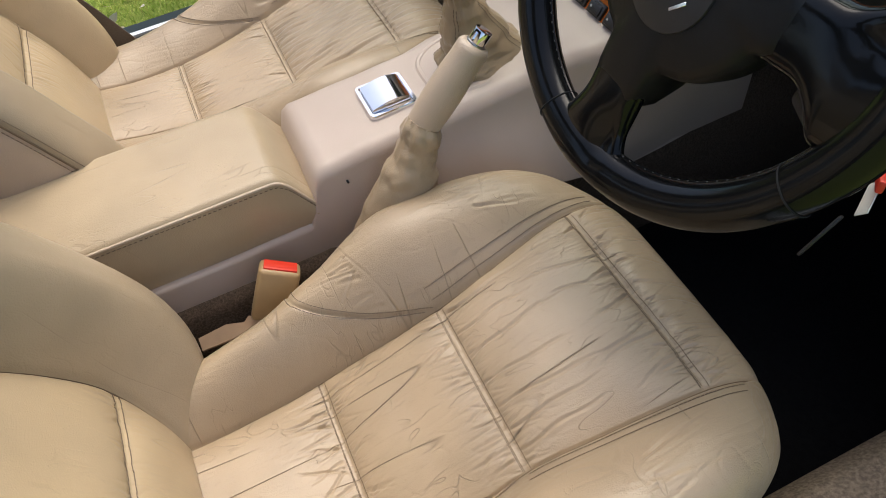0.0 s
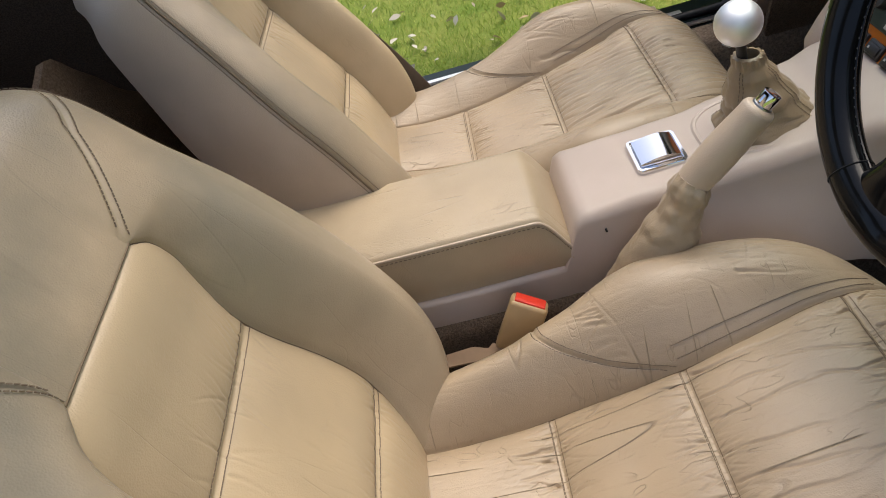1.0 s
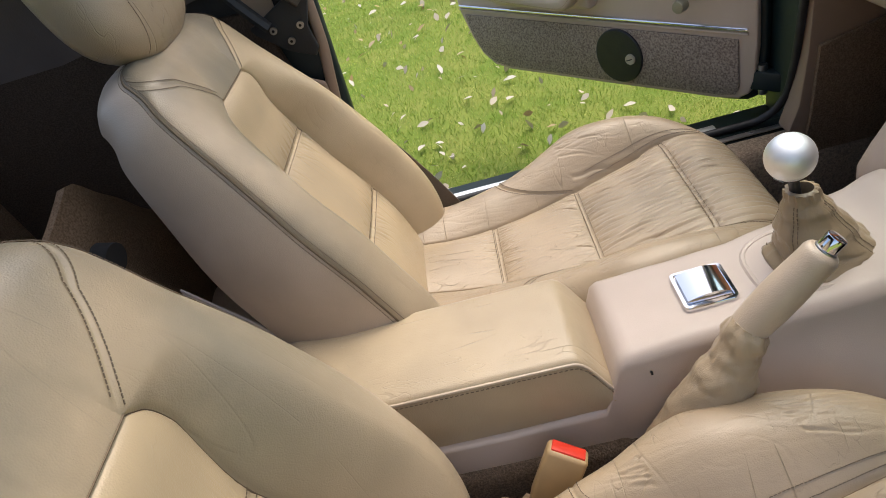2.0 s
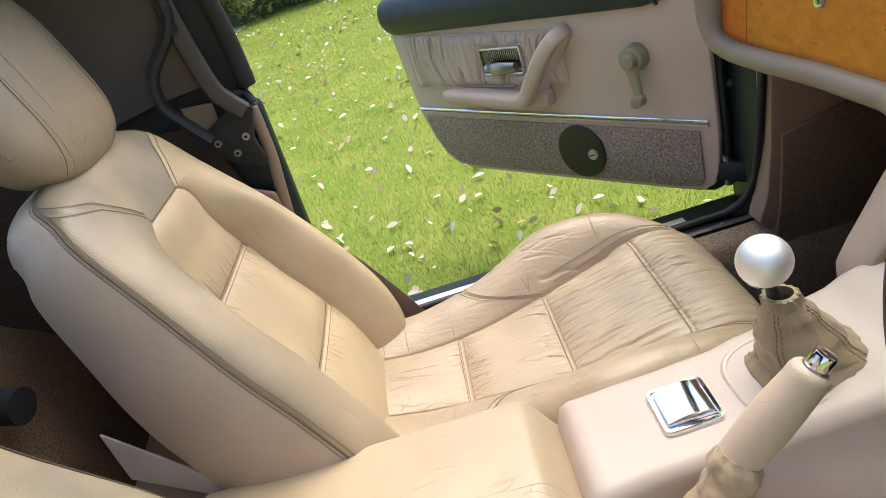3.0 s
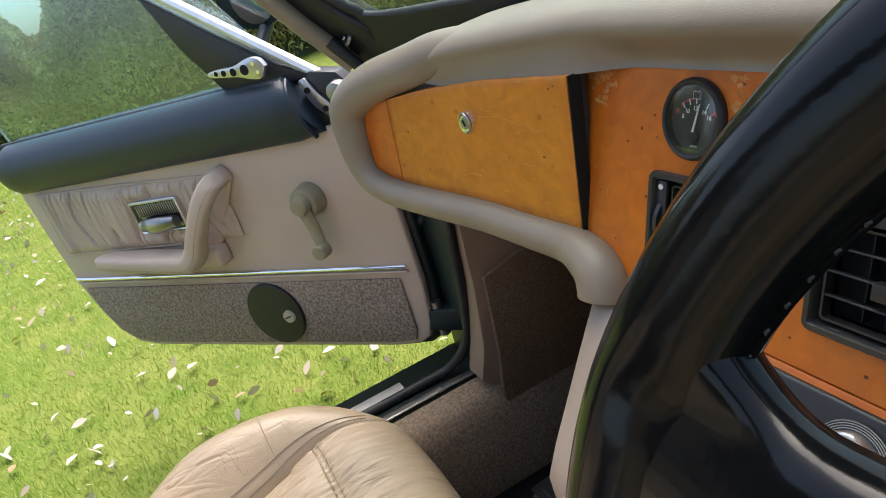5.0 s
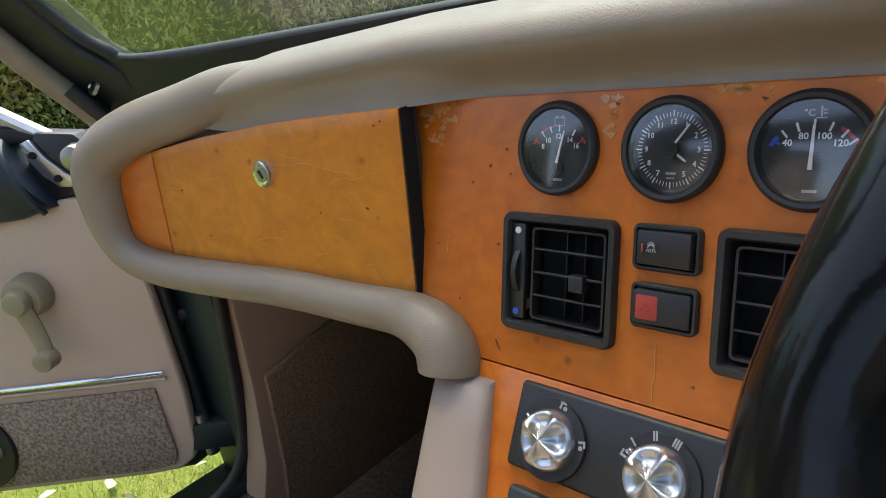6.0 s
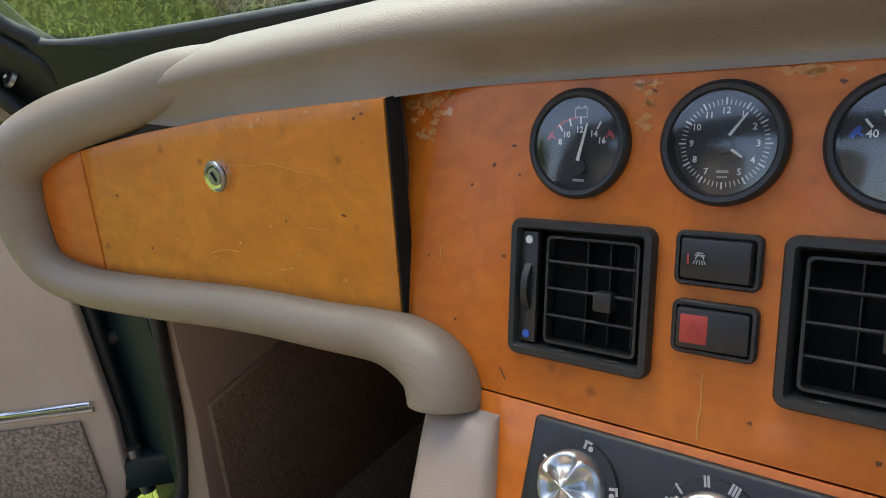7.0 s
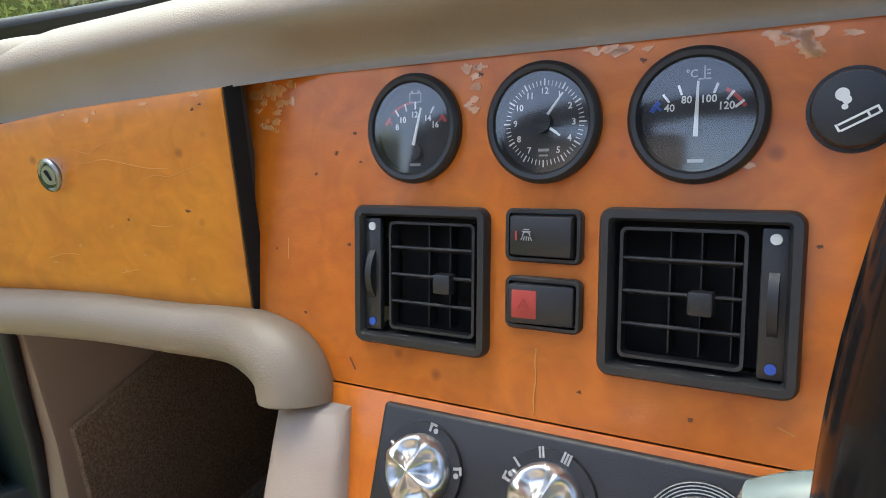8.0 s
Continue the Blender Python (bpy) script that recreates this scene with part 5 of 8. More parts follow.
hairline(PANEL, ((0.002, 0.608), (0.0025, 0.600), (0.002, 0.592), (0.003, 0.584), (0.0025, 0.576)), 0.0005)
hairline(PANEL, ((0.1165, 0.588), (0.1125, 0.582)), 0.0006, M_NICK)
hairline(PANEL, ((-0.110, 0.5865), (-0.104, 0.5895)), 0.0005)
hairline(PANEL, ((0.163, 0.640), (0.1625, 0.652)))
for pts in (((0.322, 0.7075), (0.300, 0.7060), (0.285, 0.7070), (0.268, 0.7035), (0.252, 0.7000), (0.236, 0.6990)),
            ((0.310, 0.7150), (0.296, 0.7120), (0.288, 0.7155), (0.279, 0.7175)),
            ((0.262, 0.6905), (0.248, 0.6950), (0.236, 0.6945), (0.222, 0.6975), (0.207, 0.7005)),
            ((0.455, 0.6960), (0.435, 0.6920), (0.415, 0.6960), (0.395, 0.6975), (0.380, 0.7000)),
            ((0.350, 0.6440), (0.335, 0.6470), (0.322, 0.6450)), ((0.258, 0.664), (0.246, 0.6625), (0.239, 0.6645)), ((0.29, 0.632), (0.275, 0.6345))):
    hairline(LID, pts)

# centre stack below: leaning wood, side cheeks
LOWER = lambda y, z, off=0.0: Vector((-0.0425 + 0.66 * (z - 0.5735) - off * 0.835, y, z + off * 0.551))
# the console's beige vinyl darkened, as the cheeks stand in shade
M_CHEEK = material("shaded_beige_vinyl", (0.375, 0.30, 0.245), 0.48, second=(0.33, 0.262, 0.21), scale=7, amount=0.7, bump=0.18, bump_scale=900)
stack = thing("centre_stack", (-0.09, 0, 0.40), "wood faced centre stack with beige vinyl cheeks", "centre stack")
bm = plate(bmesh.new(), [(-0.142, 0.5735), (0.142, 0.5735), (0.138, 0.560), (0.121, 0.545), (0.116, 0.445), (-0.116, 0.445), (-0.121, 0.545), (-0.138, 0.560)], lambda a, b: LOWER(a, b), lambda a, b: LOWER(a, b, -0.012))
part("stack_face", bevel_sharp(bm, 0.001), M_WOOD, stack, "orange maple veneer")
for s in (1, -1):
    rings = []
    for i in range(15):
        t = i / 14
        z = 0.564 - 0.322 * t
        x0 = -0.046 + 0.66 * (max(z, 0.43) - 0.5735)
        yo = lerp_table([(0.0, 0.166), (0.44, 0.161), (0.82, 0.146), (1.0, 0.132)], t)
        yi = max(0.094, 0.1135 - 0.21 * (0.5715 - z))
        mid_y = (yi + yo) / 2
        rings.append([(x0 + 0.006, s * yi, z), (x0 - 0.004, s * (yi + 0.0004), z), (x0 - 0.009, s * (yi + 0.005), z), (x0 - 0.012, s * mid_y, z), (x0 - 0.008, s * (yo - 0.012), z), (x0 - 0.001, s * (yo - 0.004), z), (x0 + 0.014, s * yo, z), (x0 + 0.12, s * (yo - 0.012), z), (x0 + 0.25, s * 0.118, z)])
    bm = loft(bmesh.new(), rings)
    bmesh.ops.recalc_face_normals(bm, faces=bm.faces)
    part("cheek", bm, M_CHEEK, stack, "pale beige vinyl cheek", angle=60)

# ---- instruments ----


def on_panel(y, z, off=0.0, base=PANEL):
    o = base(y, z, off)
    nz = (base(y, z, 1.0) - base(y, z, 0.0)).normalized()
    right = Vector((0, -1, 0))
    up = nz.cross(right)
    m = Matrix((right, up, nz)).transposed().to_4x4()
    m.translation = o
    return m


def text_mesh(txt, size, m, bold=0.0):
    """Letters as a flat raised mesh, centred."""
    c = bpy.data.curves.new("letters", "FONT")
    c.body, c.size, c.align_x, c.align_y, c.extrude, c.resolution_u = txt, size, "CENTER", "CENTER", 0.0001, 2
    c.offset = bold
    ob = bpy.data.objects.new("letters", c)
    scene.collection.objects.link(ob)
    me = bpy.data.meshes.new_from_object(ob.evaluated_get(bpy.context.evaluated_depsgraph_get()))
    bpy.data.objects.remove(ob)
    bm = bmesh.new()
    bm.from_mesh(me)
    bpy.data.meshes.remove(me)
    bmesh.ops.transform(bm, matrix=m, verts=bm.verts)
    return bm


def join(bm, other):
    me = bpy.data.meshes.new("t")
    other.to_mesh(me)
    other.free()
    bm.from_mesh(me)
    bpy.data.meshes.remove(me)
    return bm


def polar(m, r, deg, up=0.0):
    """A place on a dial: deg clockwise from the top."""
    a = radians(deg)
    return m @ Vector((r * math.sin(a), r * math.cos(a), up))


def tick(bm, m, r0, r1, deg, w, up):
    a = radians(deg)
    mm = m @ Matrix.Translation((0.5 * (r0 + r1) * math.sin(a), 0.5 * (r0 + r1) * math.cos(a), up)) @ pose(0, 0, 0, 0, 0, -deg)
    box(bm, (w, r1 - r0, 0.0003), mm)


def arc(bm, m, r0, r1, d0, d1, up, n=14):
    a = [[bm.verts.new(polar(m, r, d0 + (d1 - d0) * k / n, up)) for k in range(n + 1)] for r in (r0, r1)]
    for k in range(n):
        bm.faces.new((a[0][k], a[0][k + 1], a[1][k + 1], a[1][k]))


def needle(bm, m, deg, length, width, tail=0.0, up=0.004):
    pts = [(-width * 0.7, -tail), (width * 0.7, -tail), (width * 0.35, length), (-width * 0.35, length)]
    mm = m @ pose(0, 0, up, 0, 0, -deg)
    plate(bm, pts, lambda a, b: mm @ Vector((a, b, 0.0005)), lambda a, b: mm @ Vector((a, b, 0)))


def make_gauge(y, z, label, kind_of):
    R = 0.0283
    m = on_panel(y, z)
    g = thing("gauge", m.translation, label, "gauge", "dashboard gauges")
    bm = bmesh.new()
    prof = [(R - 0.001, -0.004), (R, 0.002), (R - 0.0004, 0.0045), (R - 0.0022, 0.0062), (R - 0.0042, 0.0058), (R - 0.0052, 0.0036), (R - 0.0058, -0.001)]
    loft(bm, [[m @ Vector((r * math.cos(a), r * math.sin(a), h)) for r, h in prof] for a in (2 * math.pi * k / 56 for k in range(57))], closed=False, caps=False)
    bmesh.ops.recalc_face_normals(bm, faces=bm.faces)
    part("bezel", bm, M_BLACK, g, "black plastic bezel")
    part("face", cyl(bmesh.new(), m @ Vector((0, 0, -0.004)), m @ Vector((0, 0, 0.0002)), R - 0.005, n=48), M_DIAL, g, "black dial with white figures")
    f = 0.0005
    white, red, blue, grey = bmesh.new(), bmesh.new(), bmesh.new(), bmesh.new()
    nd = bmesh.new()
    if kind_of == "volt":
        piv = (0, -0.0085)
        mm = m @ Matrix.Translation((*piv, 0))
        for d in (-52, -34, -17, 0, 30, 50):
            tick(white if d not in (-52, 50) else red, mm, 0.0185, 0.0225, d, 0.0009, f)
        arc(red, mm, 0.0215, 0.0228, -40, -4, f)
        arc(red, mm, 0.0208, 0.0226, -60, -47, f)
        arc(red, mm, 0.0208, 0.0226, 46, 58, f)
        for txt, d, r in (("8", -50, 0.0150), ("10", -31, 0.0155), ("12", -2, 0.0157), ("14", 29, 0.0155), ("16", 50, 0.0157)):
            join(white, text_mesh(txt, 0.0044, m @ Matrix.Translation((piv[0] + r * math.sin(radians(d)), piv[1] + r * math.cos(radians(d)), f)), 0.00008))
        # battery symbol
        for a, b, w, h in ((0.0, 0.0182, 0.0072, 0.0006), (0, 0.0136, 0.0072, 0.0006), (-0.0034, 0.0159, 0.0006, 0.005), (0.0034, 0.0159, 0.0006, 0.005), (-0.002, 0.019, 0.0012, 0.0010), (0.002, 0.019, 0.0012, 0.0010)):
            box(grey, (w, h, 0.0002), m @ Matrix.Translation((a, b, f)))
        needle(nd, mm, 14, 0.0195, 0.0013, 0.0, 0.0022)
        box(grey, (0.0065, 0.0014, 0.0002), m @ Matrix.Translation((0, -0.0185, f)))
    elif kind_of == "clock":
        for k in range(60):
            big = k % 5 == 0
            tick(white, m, 0.0172, 0.0205 if big else 0.0196, k * 6, 0.0007 if big else 0.00035, f)
        for h in range(1, 13):
            if h == 6:
                continue
            join(white, text_mesh(str(h), 0.0042, m @ Matrix.Translation((0.0146 * math.sin(radians(30 * h)), 0.0146 * math.cos(radians(30 * h)), f)), 0.00005))
        box(grey, (0.0055, 0.0013, 0.0002), m @ Matrix.Translation((0, -0.0125, f)))
        box(grey, (0.0045, 0.0008, 0.0002), m @ Matrix.Translation((0, -0.0150, f)))
        needle(nd, m, 37, 0.0165, 0.0011, 0.002, 0.0026)
        needle(nd, m, 125, 0.0105, 0.0013, 0.002, 0.0020)
        part("hub", cyl(bmesh.new(), m @ Vector((0, 0, 0.0004)), m @ Vector((0, 0, 0.0040)), 0.0046, 0.0042, 24), M_BLACK, g)
    else:
        piv = (0, -0.0085)
        mm = m @ Matrix.Translation((*piv, 0))
        for d in (-52, -38, -20, 0, 20, 38, 52):
            tick(white if d > -50 else blue, mm, 0.0185, 0.0228, d, 0.0010, f)
        arc(blue, mm, 0.0205, 0.0226, -60, -46, f)
        arc(red, mm, 0.0210, 0.0226, 30, 58, f)
        for txt, d, r in (("40", -43, 0.0165), ("80", -16, 0.0158), ("100", 16, 0.0158), ("120", 43, 0.0165)):
            join(white, text_mesh(txt, 0.0044, m @ Matrix.Translation((piv[0] + r * math.sin(radians(d)), piv[1] + r * math.cos(radians(d)), f)), 0.00008))
        join(grey, text_mesh("\u00b0C", 0.0045, m @ Matrix.Translation((-0.0026, 0.0172, f)), 0.00005))
        for a, b, w, h in ((0.0025, 0.0175, 0.0007, 0.0055), (0.0025, 0.0150, 0.0050, 0.0006), (0.0040, 0.0185, 0.0016, 0.0006), (0.0040, 0.0170, 0.0016, 0.0006)):
            box(grey, (w, h, 0.0002), m @ Matrix.Translation((a, b, f)))
        needle(nd, mm, 1.0, 0.0205, 0.0014, 0.0, 0.0022)
        box(grey, (0.0065, 0.0014, 0.0002), m @ Matrix.Translation((0, -0.0185, f)))
    part("figures", white, M_WHITE, g, smooth=False)
    part("printed_mark", grey, M_GREYPRINT, g, smooth=False)["kind"] = "stuff"
    if len(red.verts):
        part("red_zone", red, M_REDPRINT, g, smooth=False)
    if len(blue.verts):
        part("blue_zone", blue, M_BLUEPRINT, g, smooth=False)
    if kind_of == "clock":
        part("hub", cyl(bmesh.new(), m @ Vector((0, 0, 0.0024)), m @ Vector((0, 0, 0.0040)), 0.0046, 0.0044, 28), M_BLACK, g)
    elif kind_of == "volt":
        part("hub", cyl(bmesh.new(), m @ Vector((0, -0.0115, 0.0016)), m @ Vector((0, -0.0115, 0.0021)), 0.0046, 0.0044, 28), M_BLACK, g)
    part("needle", nd, M_WHITE, g, "white pointer", smooth=False)
    dome = [[m @ Vector((r * math.cos(a), r * math.sin(a), 0.0058 - 0.0016 * (r / R) ** 2)) for a in (2 * math.pi * k / 48 for k in range(48))] for r in (0.0003, 0.006, 0.012, 0.018, R - 0.0052)]
    cover = part("glass", loft(bmesh.new(), dome, caps=False), M_DIALGLASS, g)
    cover.visible_shadow = False
    return g


make_gauge(0.0718, 0.7098, "round black voltmeter with white figures and pointer", "volt")
make_gauge(0.0, 0.7098, "round black clock with white hour figures", "clock")
make_gauge(-0.0680, 0.7098, "round black water temperature gauge", "temp")

# cigar lighter
m = on_panel(-0.1240, 0.7095)
g = thing("cigar_lighter", m.translation, "black cigar lighter knob with white symbol", "cigar lighter")
part("ring", cyl(bmesh.new(), m @ Vector((0, 0, -0.003)), m @ Vector((0, 0, 0.002)), 0.0165, 0.0160, 40), M_BLACK, g)
part("knob", bevel_sharp(cyl(bmesh.new(), m @ Vector((0, 0, 0.002)), m @ Vector((0, 0, 0.008)), 0.0148, 0.0142, 40), 0.0015, 2, 50), M_BLACK, g)
bm = bmesh.new()
for a, b, w, h, r in ((0.001, -0.003, 0.0135, 0.0008, 28), (0.002, -0.0052, 0.0135, 0.0008, 28), (-0.005, -0.0073, 0.0008, 0.003, 28), (0.0078, -0.0007, 0.0008, 0.003, 28), (0.0045, -0.0022, 0.0008, 0.0028, 28)):
    box(bm, (w, h, 0.0002), m @ Matrix.Translation((a, b, 0.0082)) @ pose(0, 0, 0, 0, 0, r))
for a, b, r in ((-0.004, 0.005, 0.0024), (-0.0025, 0.0030, 0.0016), (-0.003, 0.0005, 0.0011)):
    cyl(bm, m @ Vector((a, b, 0.0080)), m @ Vector((a, b, 0.0083)), r, n=16)
part("symbol", bm, M_WHITE, g, smooth=False)["kind"] = "stuff"


def make_vent(y, z, flip):
    """A square face vent: frame, thumb wheel with dots, louvres and tab. flip: 1 where the wheel is on the left."""
    m = on_panel(y, z)
    v = thing("air_vent", m.translation, "square black plastic air vent with louvres", "air vent", "dashboard air vents")
    W, H = 0.082, 0.0755
    bm = bmesh.new()
    for ring_w, ring_h, r, hgt in (((W), (H), 0.006, 0.0),):
        outer = rounded(W, H, 0.006)
        steps = [(0, -0.004), (0, 0.004), (0.0012, 0.0058), (0.0045, 0.0058), (0.0058, 0.0035), (0.0062, -0.012)]
        rings = []
        for ins, hh in steps:
            ol = rounded(W - 2 * ins, H - 2 * ins, max(0.002, 0.006 - ins))
            rings.append([m @ Vector((a, b, hh)) for a, b in ol])
        loft(bm, rings, caps=False)
    bmesh.ops.recalc_face_normals(bm, faces=bm.faces)
    part("frame", bm, M_VENT, v)
    # black sheets here and behind the louvres paint the vent's shaded depth
    part("duct_backing", boxed((W - 0.011, H - 0.011, 0.002), m @ Matrix.Translation((0, 0, -0.024))), M_HOLE, v)
    bx = -flip * (W / 2 - 0.0108)
    part("wheel_strip", boxed((0.0105, H - 0.014, 0.004), m @ Matrix.Translation((bx, 0, 0.0)), 0.001), M_VENT, v)
    bm = bmesh.new()
    cyl(bm, m @ Vector((bx - 0.002, 0, -0.0125)), m @ Vector((bx + 0.002, 0, -0.0125)), 0.0195, n=40)
    part("thumb_wheel", bm, M_BLACK, v)
    for dz, mt, lab in ((0.0262, M_WHITE, "white dot"), (-0.0262, M_BLUEPRINT, "blue dot")):
        part("dot", cyl(bmesh.new(), m @ Vector((bx, dz, 0.001)), m @ Vector((bx, dz, 0.0028)), 0.0024, 0.0022, 18), mt, v, lab)
    cx = flip * 0.0062
    gw, gh = 0.0525, 0.0585
    ol, il = rounded(gw, gh, 0.003, 3), rounded(gw - 0.003, gh - 0.003, 0.002, 3)
    bm = loft(bmesh.new(), [[m @ Vector((a + cx, b, h)) for a, b in o] for o, h in ((ol, -0.006), (ol, 0.0012), (il, 0.0012), (il, -0.006))], caps=False)
    bmesh.ops.recalc_face_normals(bm, faces=bm.faces)
    part("louvre_frame", bm, M_VENT, v)
    for k in range(3):
        zz = gh / 2 - gh * (k + 1) / 4
        part("louvre", boxed((gw - 0.003, 0.0016, 0.009), m @ Matrix.Translation((cx, zz, -0.003)) @ pose(0, 0, 0, -14, 0, 0), 0.0005, 1), M_VENT, v)
    for k in (0.38, 0.63, 0.88):
        xx = cx - gw / 2 + gw * k
        part("fin", boxed((0.0011, gh - 0.004, 0.008), m @ Matrix.Translation((xx, 0, -0.012)), 0.0003, 1), M_VENT, v)
    part("tab", boxed((0.0105, 0.0105, 0.008), m @ Matrix.Translation((cx + 0.009, -0.002, 0.0015)), 0.0015, 2), M_BLACK, v)
    for k in (-1, 1):
        part("catch", boxed((0.007, 0.0012, 0.002), m @ Matrix.Translation((cx + k * 0.015, -gh / 2 - 0.0028, 0.002)), 0.0004, 1), M_VENT, v)
    part("shade_backing", boxed((gw + 0.006, H - 0.013, 0.001), m @ Matrix.Translation((cx, 0, -0.0075 - 0.010))), M_HOLE, v)
    return v


make_vent(0.0683, 0.6355, 1)
make_vent(-0.0700, 0.6370, -1)


def make_switch(y, z, label, hazard):
    m = on_panel(y, z)
    s = thing("rocker_switch", m.translation, label, "switch", "dashboard rocker switches")
    W, H = 0.0385, 0.0255
    bm = bmesh.new()
    rings = [[m @ Vector((a, b, h)) for a, b in rounded(W - 2 * i, H - 2 * i, max(0.0015, 0.0038 - i))] for i, h in ((0, -0.002), (0, 0.0032), (0.0008, 0.0042), (0.0022, 0.0042), (0.0026, 0.001))]
    loft(bm, rings, caps=True)
    bmesh.ops.recalc_face_normals(bm, faces=bm.faces)
    part("switch_frame", bm, M_VENT, s)
    part("rocker", boxed((W - 0.0065, H - 0.0065, 0.008), m @ Matrix.Translation((0, 0, 0.0028)) @ pose(0, 0, 0, 0, 5 if hazard else -4, 0), 0.0014, 2), M_BLACK, s)
    if hazard:
        part("red_lens", boxed((0.0128, 0.0140, 0.0070), m @ Matrix.Translation((-0.0078, 0, 0.0042)) @ pose(0, 0, 0, 0, 5, 0), 0.0008, 2), M_HAZ, s, "faded red hazard lens")
        bm = bmesh.new()
        for k in range(3):
            a, b = polar(Matrix(), 0.0035, 120 * k), polar(Matrix(), 0.0035, 120 * k + 120)
            mid_p = (a + b) / 2
            box(bm, (0.006, 0.0005, 0.0002), m @ Matrix.Translation((-0.0078 + mid_p.x, mid_p.y - 0.0005, 0.0082)) @ pose(0, 0, 0, 0, 0, math.degrees(math.atan2(b.y - a.y, b.x - a.x))))
        part("triangle", bm, material("dark_red_print", (0.40, 0.055, 0.04), 0.6), s, smooth=False)
    else:
        bm = bmesh.new()
        mm = m @ Matrix.Translation((-0.0065, 0, 0.0074)) @ pose(0, 0, 0, 0, -4, 0)
        box(bm, (0.0046, 0.0006, 0.0002), mm @ Matrix.Translation((0, 0.0020, 0)))
        box(bm, (0.0030, 0.0006, 0.0002), mm @ Matrix.Translation((0, 0.0030, 0)))
        for k in range(-2, 3):
            box(bm, (0.0004, 0.0020, 0.0002), mm @ Matrix.Translation((0.0012 * k, -0.0012, 0)) @ pose(0, 0, 0, 0, 0, 16 * k))
        arc(bm, mm, 0.0016, 0.0022, -90, 90, 0)
        part("symbol", bm, M_GREYPRINT, s, smooth=False)["kind"] = "stuff"
        part("tell_tale", boxed((0.0008, 0.0045, 0.0003), m @ Matrix.Translation((-0.0118, 0.0, 0.0073)) @ pose(0, 0, 0, 0, -4, 0)), M_REDPRINT, s)
    return s


make_switch(-0.0015, 0.6595, "black rocker switch with a lamp symbol", False)
make_switch(-0.0018, 0.6285, "black hazard rocker switch with red lens", True)

# heater control plate with three knobs
m = on_panel(-0.010, 0.5475, 0.0, LOWER)
hp = thing("heater_panel", m.translation, "black heater control plate with three alloy knobs", "heater controls")
part("plate", boxed((0.196, 0.054, 0.006), m @ Matrix.Translation((0, 0, 0.0012)), 0.003, 3), M_BLACK, hp)
for i, (ky, n_marks) in enumerate(((0.0680, 2), (-0.0015, 4), (-0.0690, 0))):
    km = m @ Matrix.Translation((-ky, -0.0035, 0.0042))
    part("dial_ring", cyl(bmesh.new(), km.translation, km @ Vector((0, 0, 0.0022)), 0.0245, 0.0240, 48), M_VENT, hp)
    bm = bmesh.new()
    # fluted dome: four spokes between scoops
    rings = []
    for j in range(12):
        t = j / 11
        rr = 0.0182 * (1 - t) + 0.0001
        ring = []
        for k in range(64):
            a = 2 * math.pi * k / 64
            spoke = abs(math.cos(2 * a + 0.9)) ** 7
            dome = 0.0095 * max(0.0, 1 - (rr / 0.0184) ** 5) ** 0.5
            scoop = 0.0072 * (1 - spoke) * math.exp(-((rr - 0.0105) / 0.0062) ** 2)
            ring.append(km @ Vector((rr * math.cos(a), rr * math.sin(a), 0.0022 + 0.003 + dome - scoop)))
        rings.append(ring)
    base_ring = [km @ Vector((0.0184 * math.cos(2 * math.pi * k / 64), 0.0184 * math.sin(2 * math.pi * k / 64), 0.0015)) for k in range(64)]
    loft(bm, [base_ring] + rings)
    bmesh.ops.recalc_face_normals(bm, faces=bm.faces)
    knob = part("knob", bm, M_ALU, hp, "polished alloy knob with four flutes", angle=60)
    part("pointer", boxed((0.002, 0.004, 0.003), km @ pose(0, 0, 0, 0, 0, 55) @ Matrix.Translation((0, 0.0185, 0.006)), 0.0006, 1), M_ALU, knob)
    bm = bmesh.new()
    for d in ((15, 75, 105)[:0] if n_marks == 0 else (12, 80) if n_marks == 2 else (-70, -45, -12, 18)):
        p = polar(Matrix(), 0.0225 if n_marks == 4 else 0.0232, d)
        mm = km @ Matrix.Translation((p.x, p.y, 0.0024)) @ pose(0, 0, 0, 0, 0, -d)
        if n_marks == 4 and d > -60:
            for q in range(1 + (d > -30) + (d > 0)):
                box(bm, (0.0011, 0.0052, 0.0002), mm @ Matrix.Translation(((q - 0.7) * 0.0016, 0, 0)))
        else:
            box(bm, (0.0042, 0.0012, 0.0002), mm @ Matrix.Translation((0, 0.0010, 0)))
            box(bm, (0.0014, 0.0040, 0.0002), mm @ Matrix.Translation((-0.0012, -0.0010, 0)))
            cyl(bm, mm @ Vector((0.0022, -0.0016, 0)), mm @ Vector((0.0022, -0.0016, 0.0002)), 0.0014, n=12)
    if n_marks:
        part("mark", bm, M_GREYPRINT, hp, smooth=False)
    else:
        bm.free()
        bm = bmesh.new()
        for q in range(4):
            tube(bm, [km @ Vector(((0.0195 + 0.0014 * q) * math.cos(a), (0.0195 + 0.0014 * q) * math.sin(a), 0.0026)) for a in (radians(20 + 140 * k / 20) for k in range(21))], 0.0003, 5)
        part("scale_line", bm, M_GREYPRINT, hp)

# radio and lower switches
m = on_panel(-0.010, 0.4960, 0.0, LOWER)
rd = thing("car_radio", m.translation, "black car radio with a row of small buttons", "radio")
part("front", boxed((0.180, 0.050, 0.010), m @ Matrix.Translation((0, 0, 0.002)), 0.003, 3), material("green_black_plastic", (0.018, 0.026, 0.023), 0.35, second=(0.03, 0.04, 0.035), scale=60), rd)
